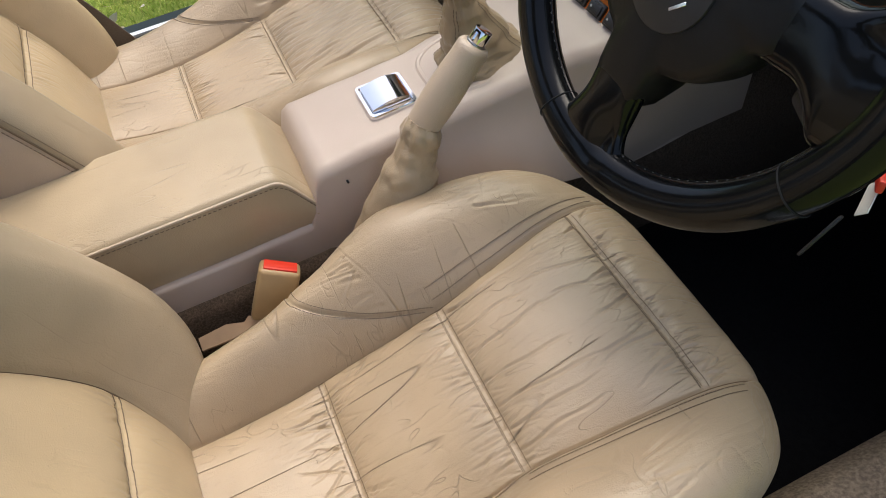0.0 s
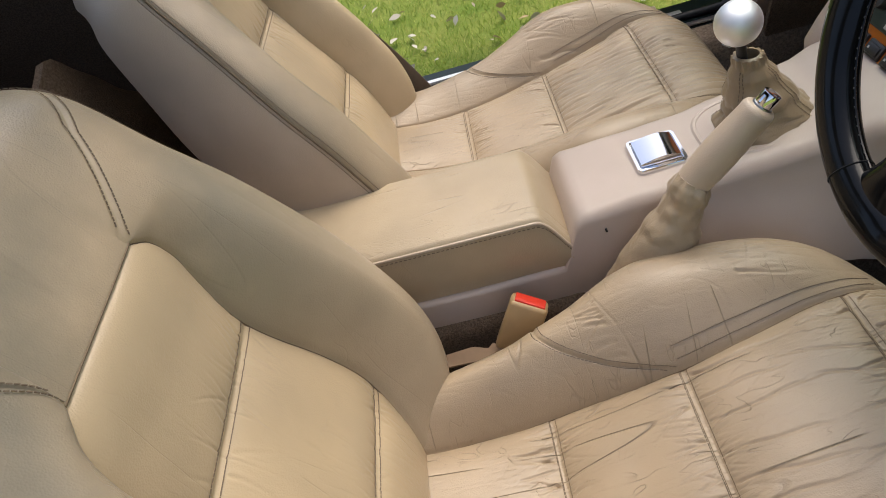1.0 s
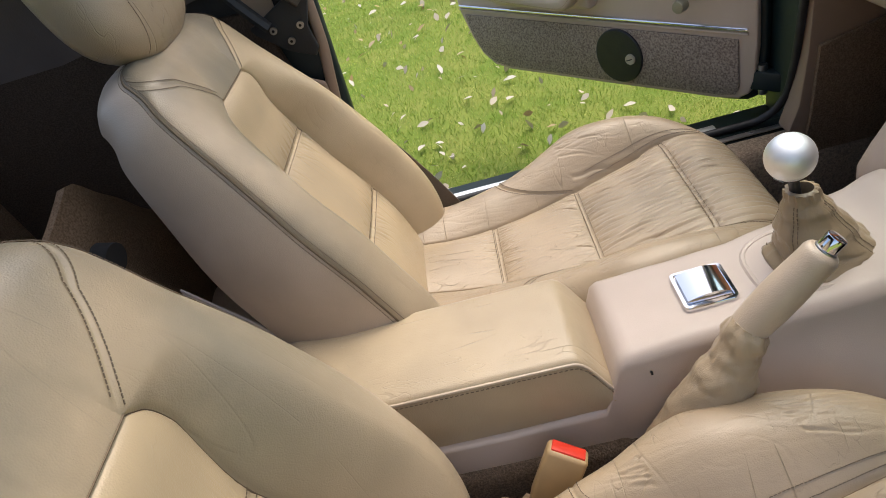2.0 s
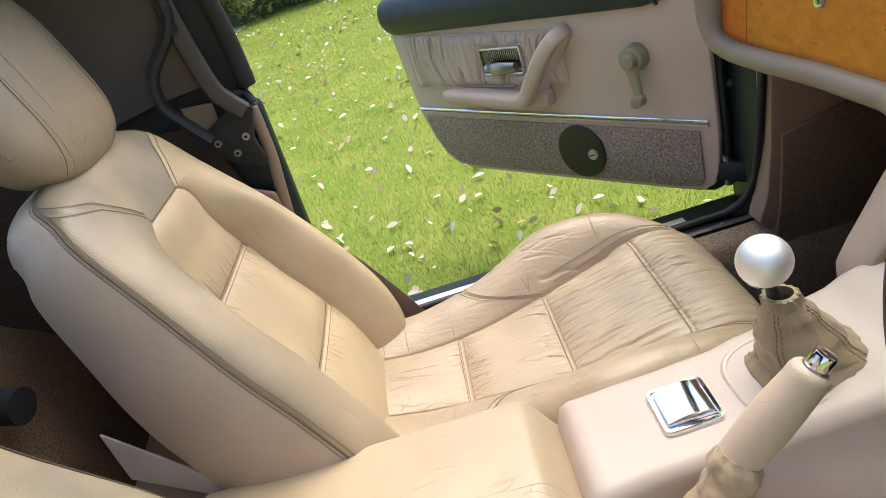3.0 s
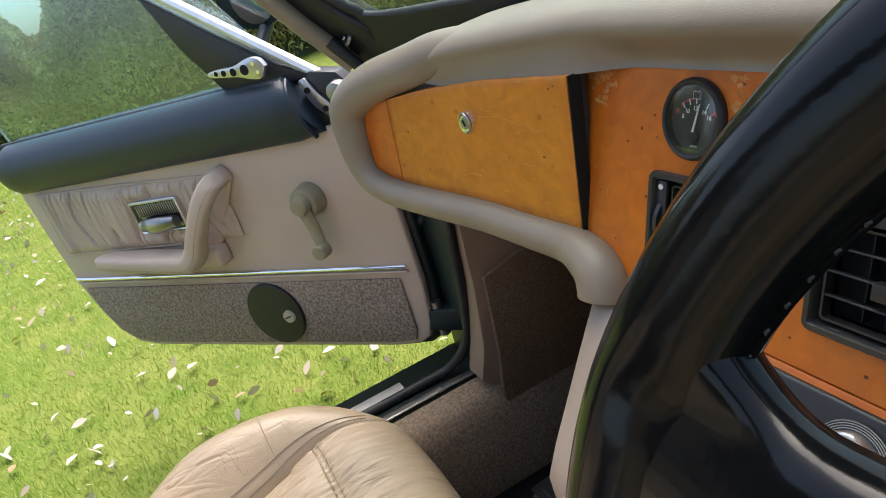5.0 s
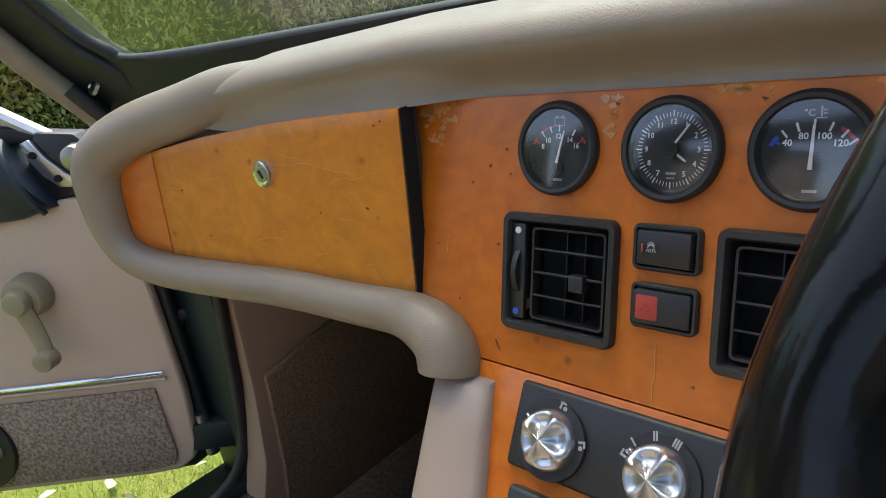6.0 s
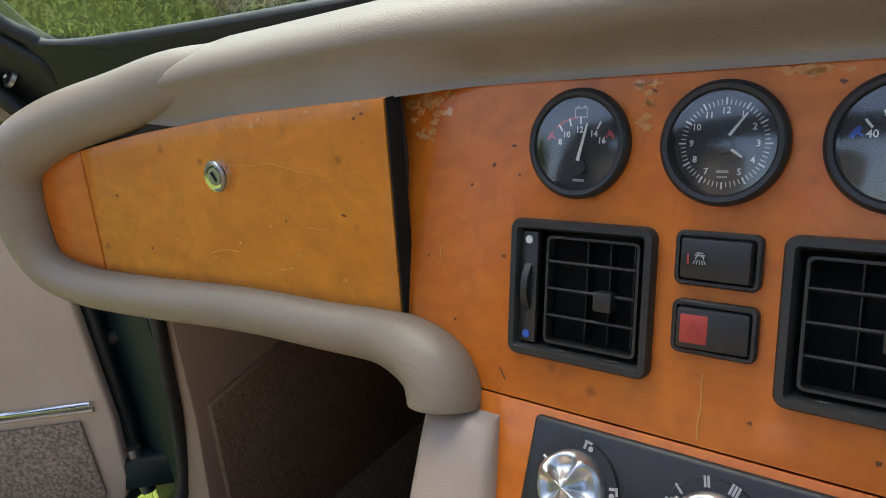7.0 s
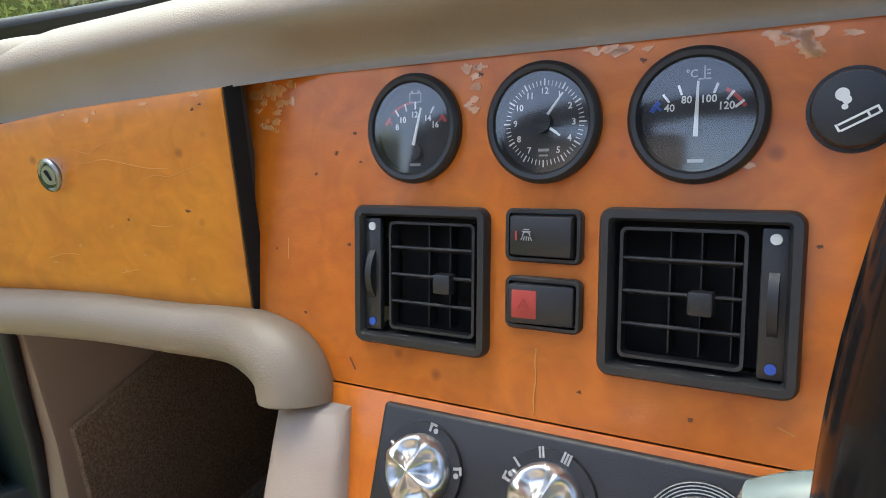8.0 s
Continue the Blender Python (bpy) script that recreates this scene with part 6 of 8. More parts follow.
part("display", boxed((0.070, 0.014, 0.002), m @ Matrix.Translation((0.018, 0.012, 0.0068)), 0.0008, 1), material("dark_display", (0.012, 0.022, 0.018), 0.15), rd)
part("tape_slot", boxed((0.098, 0.006, 0.002), m @ Matrix.Translation((0.02, -0.003, 0.0066)), 0.0006, 1), M_HOLE, rd)
part("volume_knob", bevel_sharp(cyl(bmesh.new(), m @ Vector((-0.072, 0.004, 0.006)), m @ Vector((-0.072, 0.004, 0.018)), 0.0105, 0.0095, 28), 0.001, 2, 50), M_BLACK, rd)
for i in range(6):
    part("button", boxed((0.012, 0.006, 0.004), m @ Matrix.Translation((-0.038 + 0.0165 * i, -0.0165, 0.0075)), 0.001, 2), M_GREYPRINT, rd)
for i, (a, b) in enumerate(((-0.052, 0.015), (-0.052, 0.006), (-0.052, -0.004), (0.074, 0.014), (0.074, 0.002))):
    part("side_button", boxed((0.008, 0.005, 0.003), m @ Matrix.Translation((a, b, 0.0072)), 0.001, 2), M_GREYPRINT, rd)
for i in range(5):
    m = on_panel(0.066 - 0.037 * i, 0.4585, 0.0, LOWER)
    s = thing("push_switch", m.translation, "small black switch below the radio", "switch", "switches below the radio")
    part("switch_frame", boxed((0.031, 0.020, 0.006), m @ Matrix.Translation((0, 0, 0.002)), 0.002, 2), M_VENT, s)
    part("rocker", boxed((0.023, 0.0135, 0.007), m @ Matrix.Translation((0, 0, 0.0045)) @ pose(0, 0, 0, 0, 4, 0), 0.002, 2), M_BLACK, s)
    part("symbol", boxed((0.003, 0.003, 0.0003), m @ Matrix.Translation((-0.006, 0, 0.0086)) @ pose(0, 0, 0, 0, 4, 0)), M_GREYPRINT if i else M_REDPRINT, s)

# ---- centre console ----
cons = thing("centre_console", (-0.5, 0.015, 0.10), "pale beige moulded centre console between the seats", "console")


def console_ring(x, yr, yl, zt, zb, flare, r):
    """A section of the console: driver's edge yr, passenger's edge yl, top zt, bottom zb, with rounded shoulders."""
    pts = []
    for cy, sg, in ((yr, -1), (yl, 1)):
        arc_pts = []
        for k in range(7):
            a = radians(90 * k / 6)
            arc_pts.append((cy - sg * r + sg * r * math.sin(a), zt - r + r * math.cos(a)))
        side = [(cy + sg * flare * t, zt - r - (zt - r - zb) * t) for t in (0.35, 0.7, 1.0)]
        pts.append(arc_pts + side)
    left = pts[1]
    right = pts[0]
    return [(x, y, z) for y, z in right[::-1]] + [(x, y, z) for y, z in left]


tab = [  # x, driver's edge, passenger's edge, top, bottom, flare, shoulder
    (-1.02, -0.074, 0.112, 0.306, 0.16, 0.004, 0.006), (-0.70, -0.074, 0.112, 0.306, 0.16, 0.004, 0.006), (-0.560, -0.072, 0.106, 0.310, 0.16, 0.008, 0.010),
    (-0.546, -0.067, 0.102, 0.345, 0.16, 0.016, 0.014), (-0.536, -0.066, 0.101, 0.379, 0.16, 0.020, 0.016), (-0.525, -0.065, 0.100, 0.388, 0.16, 0.022, 0.018),
    (-0.44, -0.063, 0.100, 0.394, 0.22, 0.030, 0.020), (-0.36, -0.065, 0.103, 0.398, 0.262, 0.040, 0.022), (-0.29, -0.070, 0.108, 0.408, 0.280, 0.050, 0.024),
    (-0.25, -0.074, 0.112, 0.416, 0.278, 0.056, 0.024), (-0.20, -0.082, 0.116, 0.428, 0.262, 0.050, 0.022), (-0.15, -0.100, 0.118, 0.444, 0.245, 0.030, 0.020), (-0.10, -0.112, 0.118, 0.455, 0.235, 0.012, 0.016), (0.09, -0.116, 0.116, 0.455, 0.245, 0.0, 0.012)]
bm = bmesh.new()
fine = []
for a, b in zip(tab, tab[1:]):
    n = max(1, int((b[0] - a[0]) / 0.012))
    for k in range(n):
        t = k / n
        t2 = t * t * (3 - 2 * t) if n > 2 else t
        fine.append([a[0] + (b[0] - a[0]) * t] + [u + (w - u) * t2 for u, w in zip(a[1:], b[1:])])
fine.append(list(tab[-1]))
# a well for the gear lever is pressed into the top
rings = [console_ring(*f) for f in fine]
loft(bm, rings)
bmesh.ops.recalc_face_normals(bm, faces=bm.faces)
part("body", bm, M_PLASTIC, cons, "pale beige vinyl moulding", angle=50)
part("screw_hole", cyl(bmesh.new(), (-0.498, -0.0665, 0.360), (-0.498, -0.071, 0.360), 0.0015, n=12), M_HOLE, cons)
# armrest pad with a rounded nose and stitched edges
arm = thing("armrest", (-0.75, 0.02, 0.32), "padded beige leather armrest with stitched edges", "armrest")
bm = bmesh.new()
rings = []
for i in range(72):
    x = -1.00 + 0.462 * i / 71
    nose = smoothstep(-0.592, -0.534, x)
    zt = 0.405 - 0.066 * nose ** 1.4
    zb = 0.304
    ring = []
    rr = 0.012
    for cy, sg in ((-0.064, -1), (0.104, 1)):
        side_pts = [(cy, zb)] + [(cy + sg * 0.004 * math.sin(math.pi * t), zb + (zt - rr - zb) * t) for t in (0.3, 0.6, 1.0)]
        side_pts += [(cy - sg * rr * (1 - math.cos(radians(90 * k / 5))), zt - rr + rr * math.sin(radians(90 * k / 5))) for k in range(1, 6)]
        ring.append(side_pts)
    top_in = [(-0.064 + 0.012 + (0.168 - 0.024) * t, zt + 0.004 * math.sin(math.pi * t) + 0.0012 * noise.noise(Vector((x * 18, t * 6, 3)))) for t in (k / 10 for k in range(1, 10))]
    rings.append([(x, y, z) for y, z in ring[0] + top_in + ring[1][::-1]])
loft(bm, rings)
bmesh.ops.recalc_face_normals(bm, faces=bm.faces)
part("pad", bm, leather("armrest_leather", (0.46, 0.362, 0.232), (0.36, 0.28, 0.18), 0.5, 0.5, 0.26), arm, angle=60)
bm = bmesh.new()
for cy, sg in ((-0.064, -1), (0.104, 1)):
    pts = []
    for i in range(72):
        x = -1.00 + 0.462 * i / 71
        zt = 0.405 - 0.066 * smoothstep(-0.592, -0.534, x) ** 1.4
        pts.append((x, cy + sg * 0.0006, zt - 0.013))
    stitches(bm, pts, [(0, sg, 0.3)] * 72, 0.004, 0.0025)
part("stitching", bm, M_THREAD_DARK, arm, smooth=False)["kind"] = "stuff"
bm = bmesh.new()
for cy, sg in ((-0.064, -1), (0.104, 1)):
    pts = []
    for i in range(72):
        x = -1.00 + 0.462 * i / 71
        zt = 0.405 - 0.066 * smoothstep(-0.592, -0.534, x) ** 1.4
        pts.append((x, cy - sg * 0.0015, zt - 0.0075))
    tube(bm, pts, 0.0022, 8)
part("piping", bm, M_SEAT_SIDE, arm, "raised leather seam")

# ashtray
m = pose(-0.404, 0.017, 0.3985, 0, -1.5, 0)
a_t = thing("ashtray", m.translation, "chrome flip-top ashtray let into the console", "ashtray")
bm = bmesh.new()
loft(bm, [[m @ Vector((a, b, h)) for a, b in rounded(0.068 - 2 * i, 0.072 - 2 * i, max(0.002, 0.008 - i), 4)] for i, h in ((0, -0.004), (0, 0.0015), (0.001, 0.003), (0.005, 0.003), (0.0065, 0.0005))], caps=True)
bmesh.ops.recalc_face_normals(bm, faces=bm.faces)
part("rim", bm, M_CHROME, a_t)
bm = bmesh.new()
rings = []
for k in range(17):
    y = -0.026 + 0.052 * k / 16
    rings.append([m @ Vector((x, y, h)) for x, h in [(-0.027, 0.001)] + [(-0.027 + 0.040 * t, 0.003 + 0.0085 * math.sin(math.pi * (0.10 + 0.50 * t)) ) for t in (j / 12 for j in range(13))] + [(0.026, 0.0075), (0.027, 0.001)]])
loft(bm, rings)
bmesh.ops.recalc_face_normals(bm, faces=bm.faces)
part("lid", bm, M_CHROME, a_t, "curved chrome flap", angle=25)

# gear lever
gl = thing("gear_lever", (-0.285, 0.018, 0.40), "gear lever with satin metal ball and leather gaiter", "gear lever")
part("shaft", cyl(bmesh.new(), (-0.280, 0.018, 0.42), (-0.297, 0.017, 0.545), 0.0072, 0.0060, 20), M_BLACK, gl)
part("knob", ico(bmesh.new(), (-0.299, 0.016, 0.5575), 0.0278, 4), M_BLAST, gl, "satin aluminium ball knob")
part("engraving", boxed((0.0022, 0.012, 0.004), Matrix.Translation((-0.299, 0.016, 0.5575)) @ pose(0, 0, 0, 0, -50, 25) @ Matrix.Translation((-0.0277, 0.0, 0.0)), 0.0005, 1), M_GREYPRINT, gl)
bm = bmesh.new()
rings = []
for j in range(56):
    t = j / 55
    z = 0.394 + 0.116 * t
    cx = -0.262 - 0.023 * t
    hx = lerp_table([(0.0, 0.080), (0.12, 0.074), (0.45, 0.050), (0.75, 0.031), (0.92, 0.020), (1.0, 0.0185)], t)
    hy = lerp_table([(0.0, 0.058), (0.12, 0.054), (0.45, 0.038), (0.75, 0.026), (0.92, 0.0185), (1.0, 0.0175)], t)
    hr = lerp_table([(0.0, 0.080), (0.08, 0.060), (0.25, 0.043), (0.50, 0.039), (0.75, 0.028), (0.92, 0.020), (1.0, 0.0185)], t)
    hl = lerp_table([(0.0, 0.058), (0.08, 0.047), (0.25, 0.037), (0.50, 0.033), (0.75, 0.025), (0.92, 0.0185), (1.0, 0.0175)], t)
    ring = []
    for k in range(64):
        a = 2 * math.pi * k / 64
        ca, sa = math.cos(a), math.sin(a)
        e = 0.62 + 0.38 * t
        px, py = abs(ca) ** e * (1 if ca > 0 else -1), abs(sa) ** e * (1 if sa > 0 else -1)
        w = 0.0085 * (1 - t) ** 2.2 * noise.noise(Vector((math.cos(a) * 2.4, math.sin(a) * 2.4, z * 85))) - 0.004 * (1 - t) ** 2 * fold(noise.noise(Vector((math.cos(a) * 2, math.sin(a) * 2, z * 70 + 4))), 0.12) + 0.0016 * noise.noise(Vector((math.cos(a) * 6, math.sin(a) * 6, z * 30)))
        w += 0.0014 * math.cos(14 * a) * smoothstep(0.86, 0.97, t)
        w -= 0.0022 * sum(math.exp(-((a - c + math.pi) % (2 * math.pi) - math.pi) ** 2 / 0.004) for c in (0.8, 2.35, 3.93, 5.5)) * (1 - t)
        ring.append((cx + ((hx if ca > 0 else hr) + w) * px, 0.018 + ((hl if sa > 0 else hy) + w) * py, z))
    rings.append(ring)
inner = [[(-0.285 + 0.0135 * math.cos(2 * math.pi * k / 64), 0.018 + 0.0125 * math.sin(2 * math.pi * k / 64), z) for k in range(64)] for z in (0.511, 0.490)]
loft(bm, rings + inner, caps=False)
bmesh.ops.recalc_face_normals(bm, faces=bm.faces)
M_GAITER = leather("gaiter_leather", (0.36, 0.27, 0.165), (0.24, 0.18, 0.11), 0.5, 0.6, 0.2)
part("gaiter", bm, M_GAITER, gl, "gathered tan leather gaiter", angle=70)
bm = bmesh.new()
for c in (0.8, 2.35, 3.93, 5.5):
    for off in (-0.09, 0.09):
        pts = []
        for r in rings[5:50]:
            k = ((c + off) % (2 * math.pi)) / (2 * math.pi) * 64
            k0 = int(k) % 64
            p = Vector(r[k0]).lerp(Vector(r[(k0 + 1) % 64]), k - int(k))
            d = p - Vector((-0.275, 0.018, p.z))
            pts.append(p + d.normalized() * 0.0006)
        stitches(bm, pts, [(p - Vector((-0.275, 0.018, p.z))).normalized() for p in pts], 0.0036, 0.0020, 0.0004)
part("gaiter_stitching", bm, M_THREAD_DARK, gl, smooth=False)["kind"] = "stuff"
bm = bmesh.new()
tube(bm, [(-0.262 + 0.083 * abs(math.cos(a)) ** 0.6 * (1 if math.cos(a) > 0 else -1), 0.018 + 0.061 * abs(math.sin(a)) ** 0.6 * (1 if math.sin(a) > 0 else -1), 0.4015 + (-0.262 + 0.083 * math.cos(a) + 0.262) * 0.13 + 0.006) for a in (2 * math.pi * k / 64 for k in range(65))], 0.0045, 8, caps=False)
part("gaiter_edge", bm, M_PLASTIC, gl)

# handbrake
hb = thing("handbrake", (-0.48, -0.09, 0.30), "handbrake lever in beige leather with chrome button", "handbrake")
p0, p1 = Vector((-0.440, -0.103, 0.388)), Vector((-0.330, -0.118, 0.527))
dv = (p1 - p0).normalized()
n_p = 16
g0 = p0.lerp(p1, 0.30)
pts = [g0 + (p1 - g0) * (k / n_p) for k in range(n_p + 1)]
part("grip", tube(bmesh.new(), pts + [p1 + dv * 0.003, p1 + dv * 0.0052, p1 + dv * 0.0064, p1 + dv * 0.0066], [0.0192 + 0.0026 * math.sin(math.pi * min(1, k / n_p * 1.1)) for k in range(n_p + 1)] + [0.0180, 0.0162, 0.0138, 0.0115], 28), M_SEAT_SIDE, hb, "smooth beige leather grip")
part("button_sleeve", cyl(bmesh.new(), p1 + dv * 0.004, p1 + dv * 0.008, 0.0122, 0.0118, 28), M_STEEL, hb)
part("button", bevel_sharp(cyl(bmesh.new(), p1 + dv * 0.006, p1 + dv * 0.024, 0.0105, 0.0105, 28), 0.0012, 2, 50), M_CHROME, hb, "chrome push button")
bm = bmesh.new()
rings = []
base_c, base_up = Vector((-0.470, -0.110, 0.285)), p0.lerp(p1, 0.40)
for j in range(60):
    t = j / 59
    c = base_c.lerp(base_up, t) + Vector((0, 0, -0.008 * math.sin(math.pi * t)))
    wide = lerp_table([(0, 0.058), (0.3, 0.050), (0.6, 0.038), (0.74, 0.0282), (0.80, 0.0272), (0.85, 0.0250), (0.89, 0.0268), (0.94, 0.0262), (1.0, 0.0218)], t)
    deep = lerp_table([(0, 0.036), (0.3, 0.035), (0.6, 0.031), (0.74, 0.0268), (0.80, 0.0262), (0.85, 0.0244), (0.89, 0.0262), (0.94, 0.0256), (1.0, 0.0210)], t)
    u = Vector((1, 0, 0)).lerp(Vector((0.78, 0, -0.62)), t).normalized()
    w = Vector((0, -1, 0.1)).normalized()
    ring = []
    for k in range(48):
        a = 2 * math.pi * k / 48
        wr = 0.0026 * smoothstep(0.66, 0.85, t) * noise.noise(Vector((math.cos(a) * 1.3, math.sin(a) * 1.3, t * 15 + 8))) + 0.0016 * noise.noise(Vector((math.cos(a) * 2.2, math.sin(a) * 2.2, t * 7 + 3))) + 0.0007 * math.sin(7 * a + 5 * t) * smoothstep(0.70, 0.92, t) - 0.0018 * fold(noise.noise(Vector((math.cos(a) * 1.6, math.sin(a) * 1.6, t * 9 + 11))), 0.12) + 0.0012 * noise.noise(Vector((math.cos(a) * 5, math.sin(a) * 5, t * 16)))
        ring.append(c + u * (wide + wr) * math.cos(a) + w * (deep + wr) * math.sin(a))
    rings.append(ring)
loft(bm, rings)
bmesh.ops.recalc_face_normals(bm, faces=bm.faces)
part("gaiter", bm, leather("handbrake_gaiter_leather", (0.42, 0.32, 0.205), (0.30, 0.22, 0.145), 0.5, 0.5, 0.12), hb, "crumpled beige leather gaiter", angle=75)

# seat belt buckle and stalk, clutter beside the seat
bk = thing("belt_buckle", (-0.66, -0.135, 0.17), "tan seat belt buckle with red release button", "seat belt buckle")
top, foot = Vector((-0.6185, -0.116, 0.3105)), Vector((-0.6565, -0.127, 0.2395))
ax = (top - foot).normalized()
u = Vector((0.93, -0.25, -0.15)).normalized()
u = (u - ax * u.dot(ax)).normalized()
w = ax.cross(u)
mb = Matrix((u, w, ax)).transposed().to_4x4()
mb.translation = (top + foot) / 2
part("shell", boxed((0.052, 0.028, 0.084), mb, 0.006, 3), M_BUCKLE, bk)
part("button", boxed((0.042, 0.019, 0.006), mb @ Matrix.Translation((0, 0, 0.0412)), 0.0015, 2), M_RED, bk, "bright red release button")
part("flap", boxed((0.046, 0.026, 0.024), mb @ Matrix.Translation((0.010, -0.004, -0.052)) @ pose(0, 0, 0, 14, -12, 0), 0.008, 3), M_BUCKLE, bk)
part("stalk", tube(bmesh.new(), smooth_path([foot, foot + Vector((-0.02, -0.01, -0.05)), foot + Vector((-0.03, -0.005, -0.12))], 6), 0.009, 10), M_RUBBER, bk)
t = thing("seat_runner", (-0.70, -0.135, 0.12), "grey metal seat runner beside the tunnel", "seat runner")
part("rail", boxed((0.22, 0.020, 0.012), pose(-0.69, -0.150, 0.205, 0, 6, 8), 0.003), M_STEEL, t)
part("side_plate", boxed((0.20, 0.004, 0.05), pose(-0.70, -0.136, 0.185, -20, 6, 6), 0.001), material("pale_grey_metal", (0.42, 0.40, 0.36), 0.5, second=(0.25, 0.23, 0.2), scale=40), t)
t = thing("card_scrap", (-0.70, -0.115, 0.235), "torn brown card scrap beside the seat", "card")
bm = plate(bmesh.new(), [(-0.05, -0.01), (0.03, -0.012), (0.035, 0.002), (0.02, 0.010), (0.012, 0.004), (-0.01, 0.011), (-0.05, 0.008)], lambda a, b: (-0.705 + a, -0.118 + b, 0.232 + 0.3 * b), lambda a, b: (-0.705 + a, -0.118 + b, 0.229 + 0.3 * b))
part("scrap", bm, M_CARD, t, smooth=False)

# passenger's belt
bl = thing("seat_belt", (-0.73, 0.60, 0.25), "brown seat belt webbing beside the passenger seat", "seat belt")
bm = bmesh.new()
path = smooth_path([(-0.960, 0.545, 0.52), (-0.900, 0.555, 0.50), (-0.832, 0.566, 0.452), (-0.780, 0.580, 0.36), (-0.732, 0.592, 0.255), (-0.715, 0.60, 0.22)], 10)
rings = []
for i, p in enumerate(path):
    d = (path[min(i + 1, len(path) - 1)] - path[max(0, i - 1)]).normalized()
    side_v = d.cross(Vector((0.25, 0.97, 0))).normalized()
    nn = side_v.cross(d).normalized()
    hw = 0.022
    rings.append([p + side_v * hw + nn * 0.0008, p - side_v * hw + nn * 0.0008, p - side_v * hw - nn * 0.0008, p + side_v * hw - nn * 0.0008])
loft(bm, rings)
bmesh.ops.recalc_face_normals(bm, faces=bm.faces)
part("webbing", bm, M_BELT, bl)
part("anchor", boxed((0.05, 0.006, 0.028), pose(-0.715, 0.603, 0.222, 0, 20, 0), 0.002), M_STEEL, bl)
part("anchor_bolt", cyl(bmesh.new(), (-0.708, 0.596, 0.214), (-0.708, 0.606, 0.214), 0.008, n=6), M_STEEL, bl)

# ---- steering wheel ----
C = Vector((-0.2317, -0.3305, 0.6980))
NW = Vector((-0.9167, -0.0547, 0.4161)).normalized()
UW = Vector((0, 0, 1)).cross(NW).normalized()
VW = NW.cross(UW).normalized()
MW = Matrix((UW, VW, NW)).transposed().to_4x4()
MW.translation = C
WP = lambda a, b, c=0.0: MW @ Vector((a, b, c))
R_W, R_T = 0.1888, 0.0174
SCOOPS = ((180, -0.0415, 0.0125), (-90, 0.0000, 0.0110), (0, 0.0110, 0.0120))


def scoop(a, b):
    """Depth of the thumb hollows where the spokes run into the rim."""
    d = 0.0
    for deg, off, wide in SCOOPS:
        c, n_ = math.cos(radians(deg)), math.sin(radians(deg))
        along, across = a * c + b * n_, b * c - a * n_
        if along > 0:
            d = max(d, 0.0060 * math.exp(-((across - off) / wide) ** 2) * smoothstep(0.120, 0.155, along) * (1 - smoothstep(0.158, 0.198, along)))
    return d


sw = thing("steering_wheel", C, "black leather steering wheel with four spokes", "steering wheel")
bm = bmesh.new()
N = 240
rings = []
for k in range(N):
    a = 2 * math.pi * k / N
    swell = 1.0 + 0.06 * sum(math.exp(-((a - radians(d) + math.pi) % (2 * math.pi) - math.pi) ** 2 / 0.03) for d in (0, 170, -97))
    ring = []
    for q in range(28):
        b = 2 * math.pi * q / 28
        r = R_W + R_T * swell * math.cos(b) * (1.28 if math.cos(b) < 0 else 1.0)
        x, y = r * math.cos(a), r * math.sin(a)
        ring.append(WP(x, y, R_T * math.sin(b) * swell - scoop(x, y) * max(0.0, math.sin(b)) ** 0.7))
    rings.append(ring)
loft(bm, rings + [rings[0]], caps=False)
bmesh.ops.remove_doubles(bm, verts=bm.verts, dist=1e-6)
bmesh.ops.recalc_face_normals(bm, faces=bm.faces)
rim = part("rim", bm, M_BLEATHER, sw, "worn black leather rim", angle=80)
# laced seam inside the rim
bm = bmesh.new()
for k in range(118):
    a = 2 * math.pi * k / 118
    ring_at = lambda t, b: WP((R_W + (1.28 * R_T + 0.0004) * math.cos(b)) * math.cos(t), (R_W + (1.28 * R_T + 0.0004) * math.cos(b)) * math.sin(t), (R_T + 0.0004) * math.sin(b))
    for sg in (-1, 1):
        cyl(bm, ring_at(a, 3.05), ring_at(a + sg * 0.018, 3.05 + 0.17), 0.00045, n=5)
part("lacing", bm, M_THREAD_GREY, rim, "worn grey lacing", smooth=False)["kind"] = "stuff"
part("seam_ridge", tube(bmesh.new(), [WP((R_W - 1.28 * R_T) * math.cos(2 * math.pi * k / 120), (R_W - 1.28 * R_T) * math.sin(2 * math.pi * k / 120), 0.0) for k in range(121)], 0.0012, 6, caps=False), M_BLEATHER, rim)
for d in (191, -113, -30):
    a = radians(d)
    part("joint", tube(bmesh.new(), [WP((R_W + (R_T + 0.0003) * math.cos(b) * (1.28 if math.cos(b) < 0 else 1.0)) * math.cos(a), (R_W + (R_T + 0.0003) * math.cos(b) * (1.28 if math.cos(b) < 0 else 1.0)) * math.sin(a), (R_T + 0.0003) * math.sin(b)) for b in (2 * math.pi * k / 24 for k in range(25))], 0.0008, 5, caps=False), M_HOLE, rim)
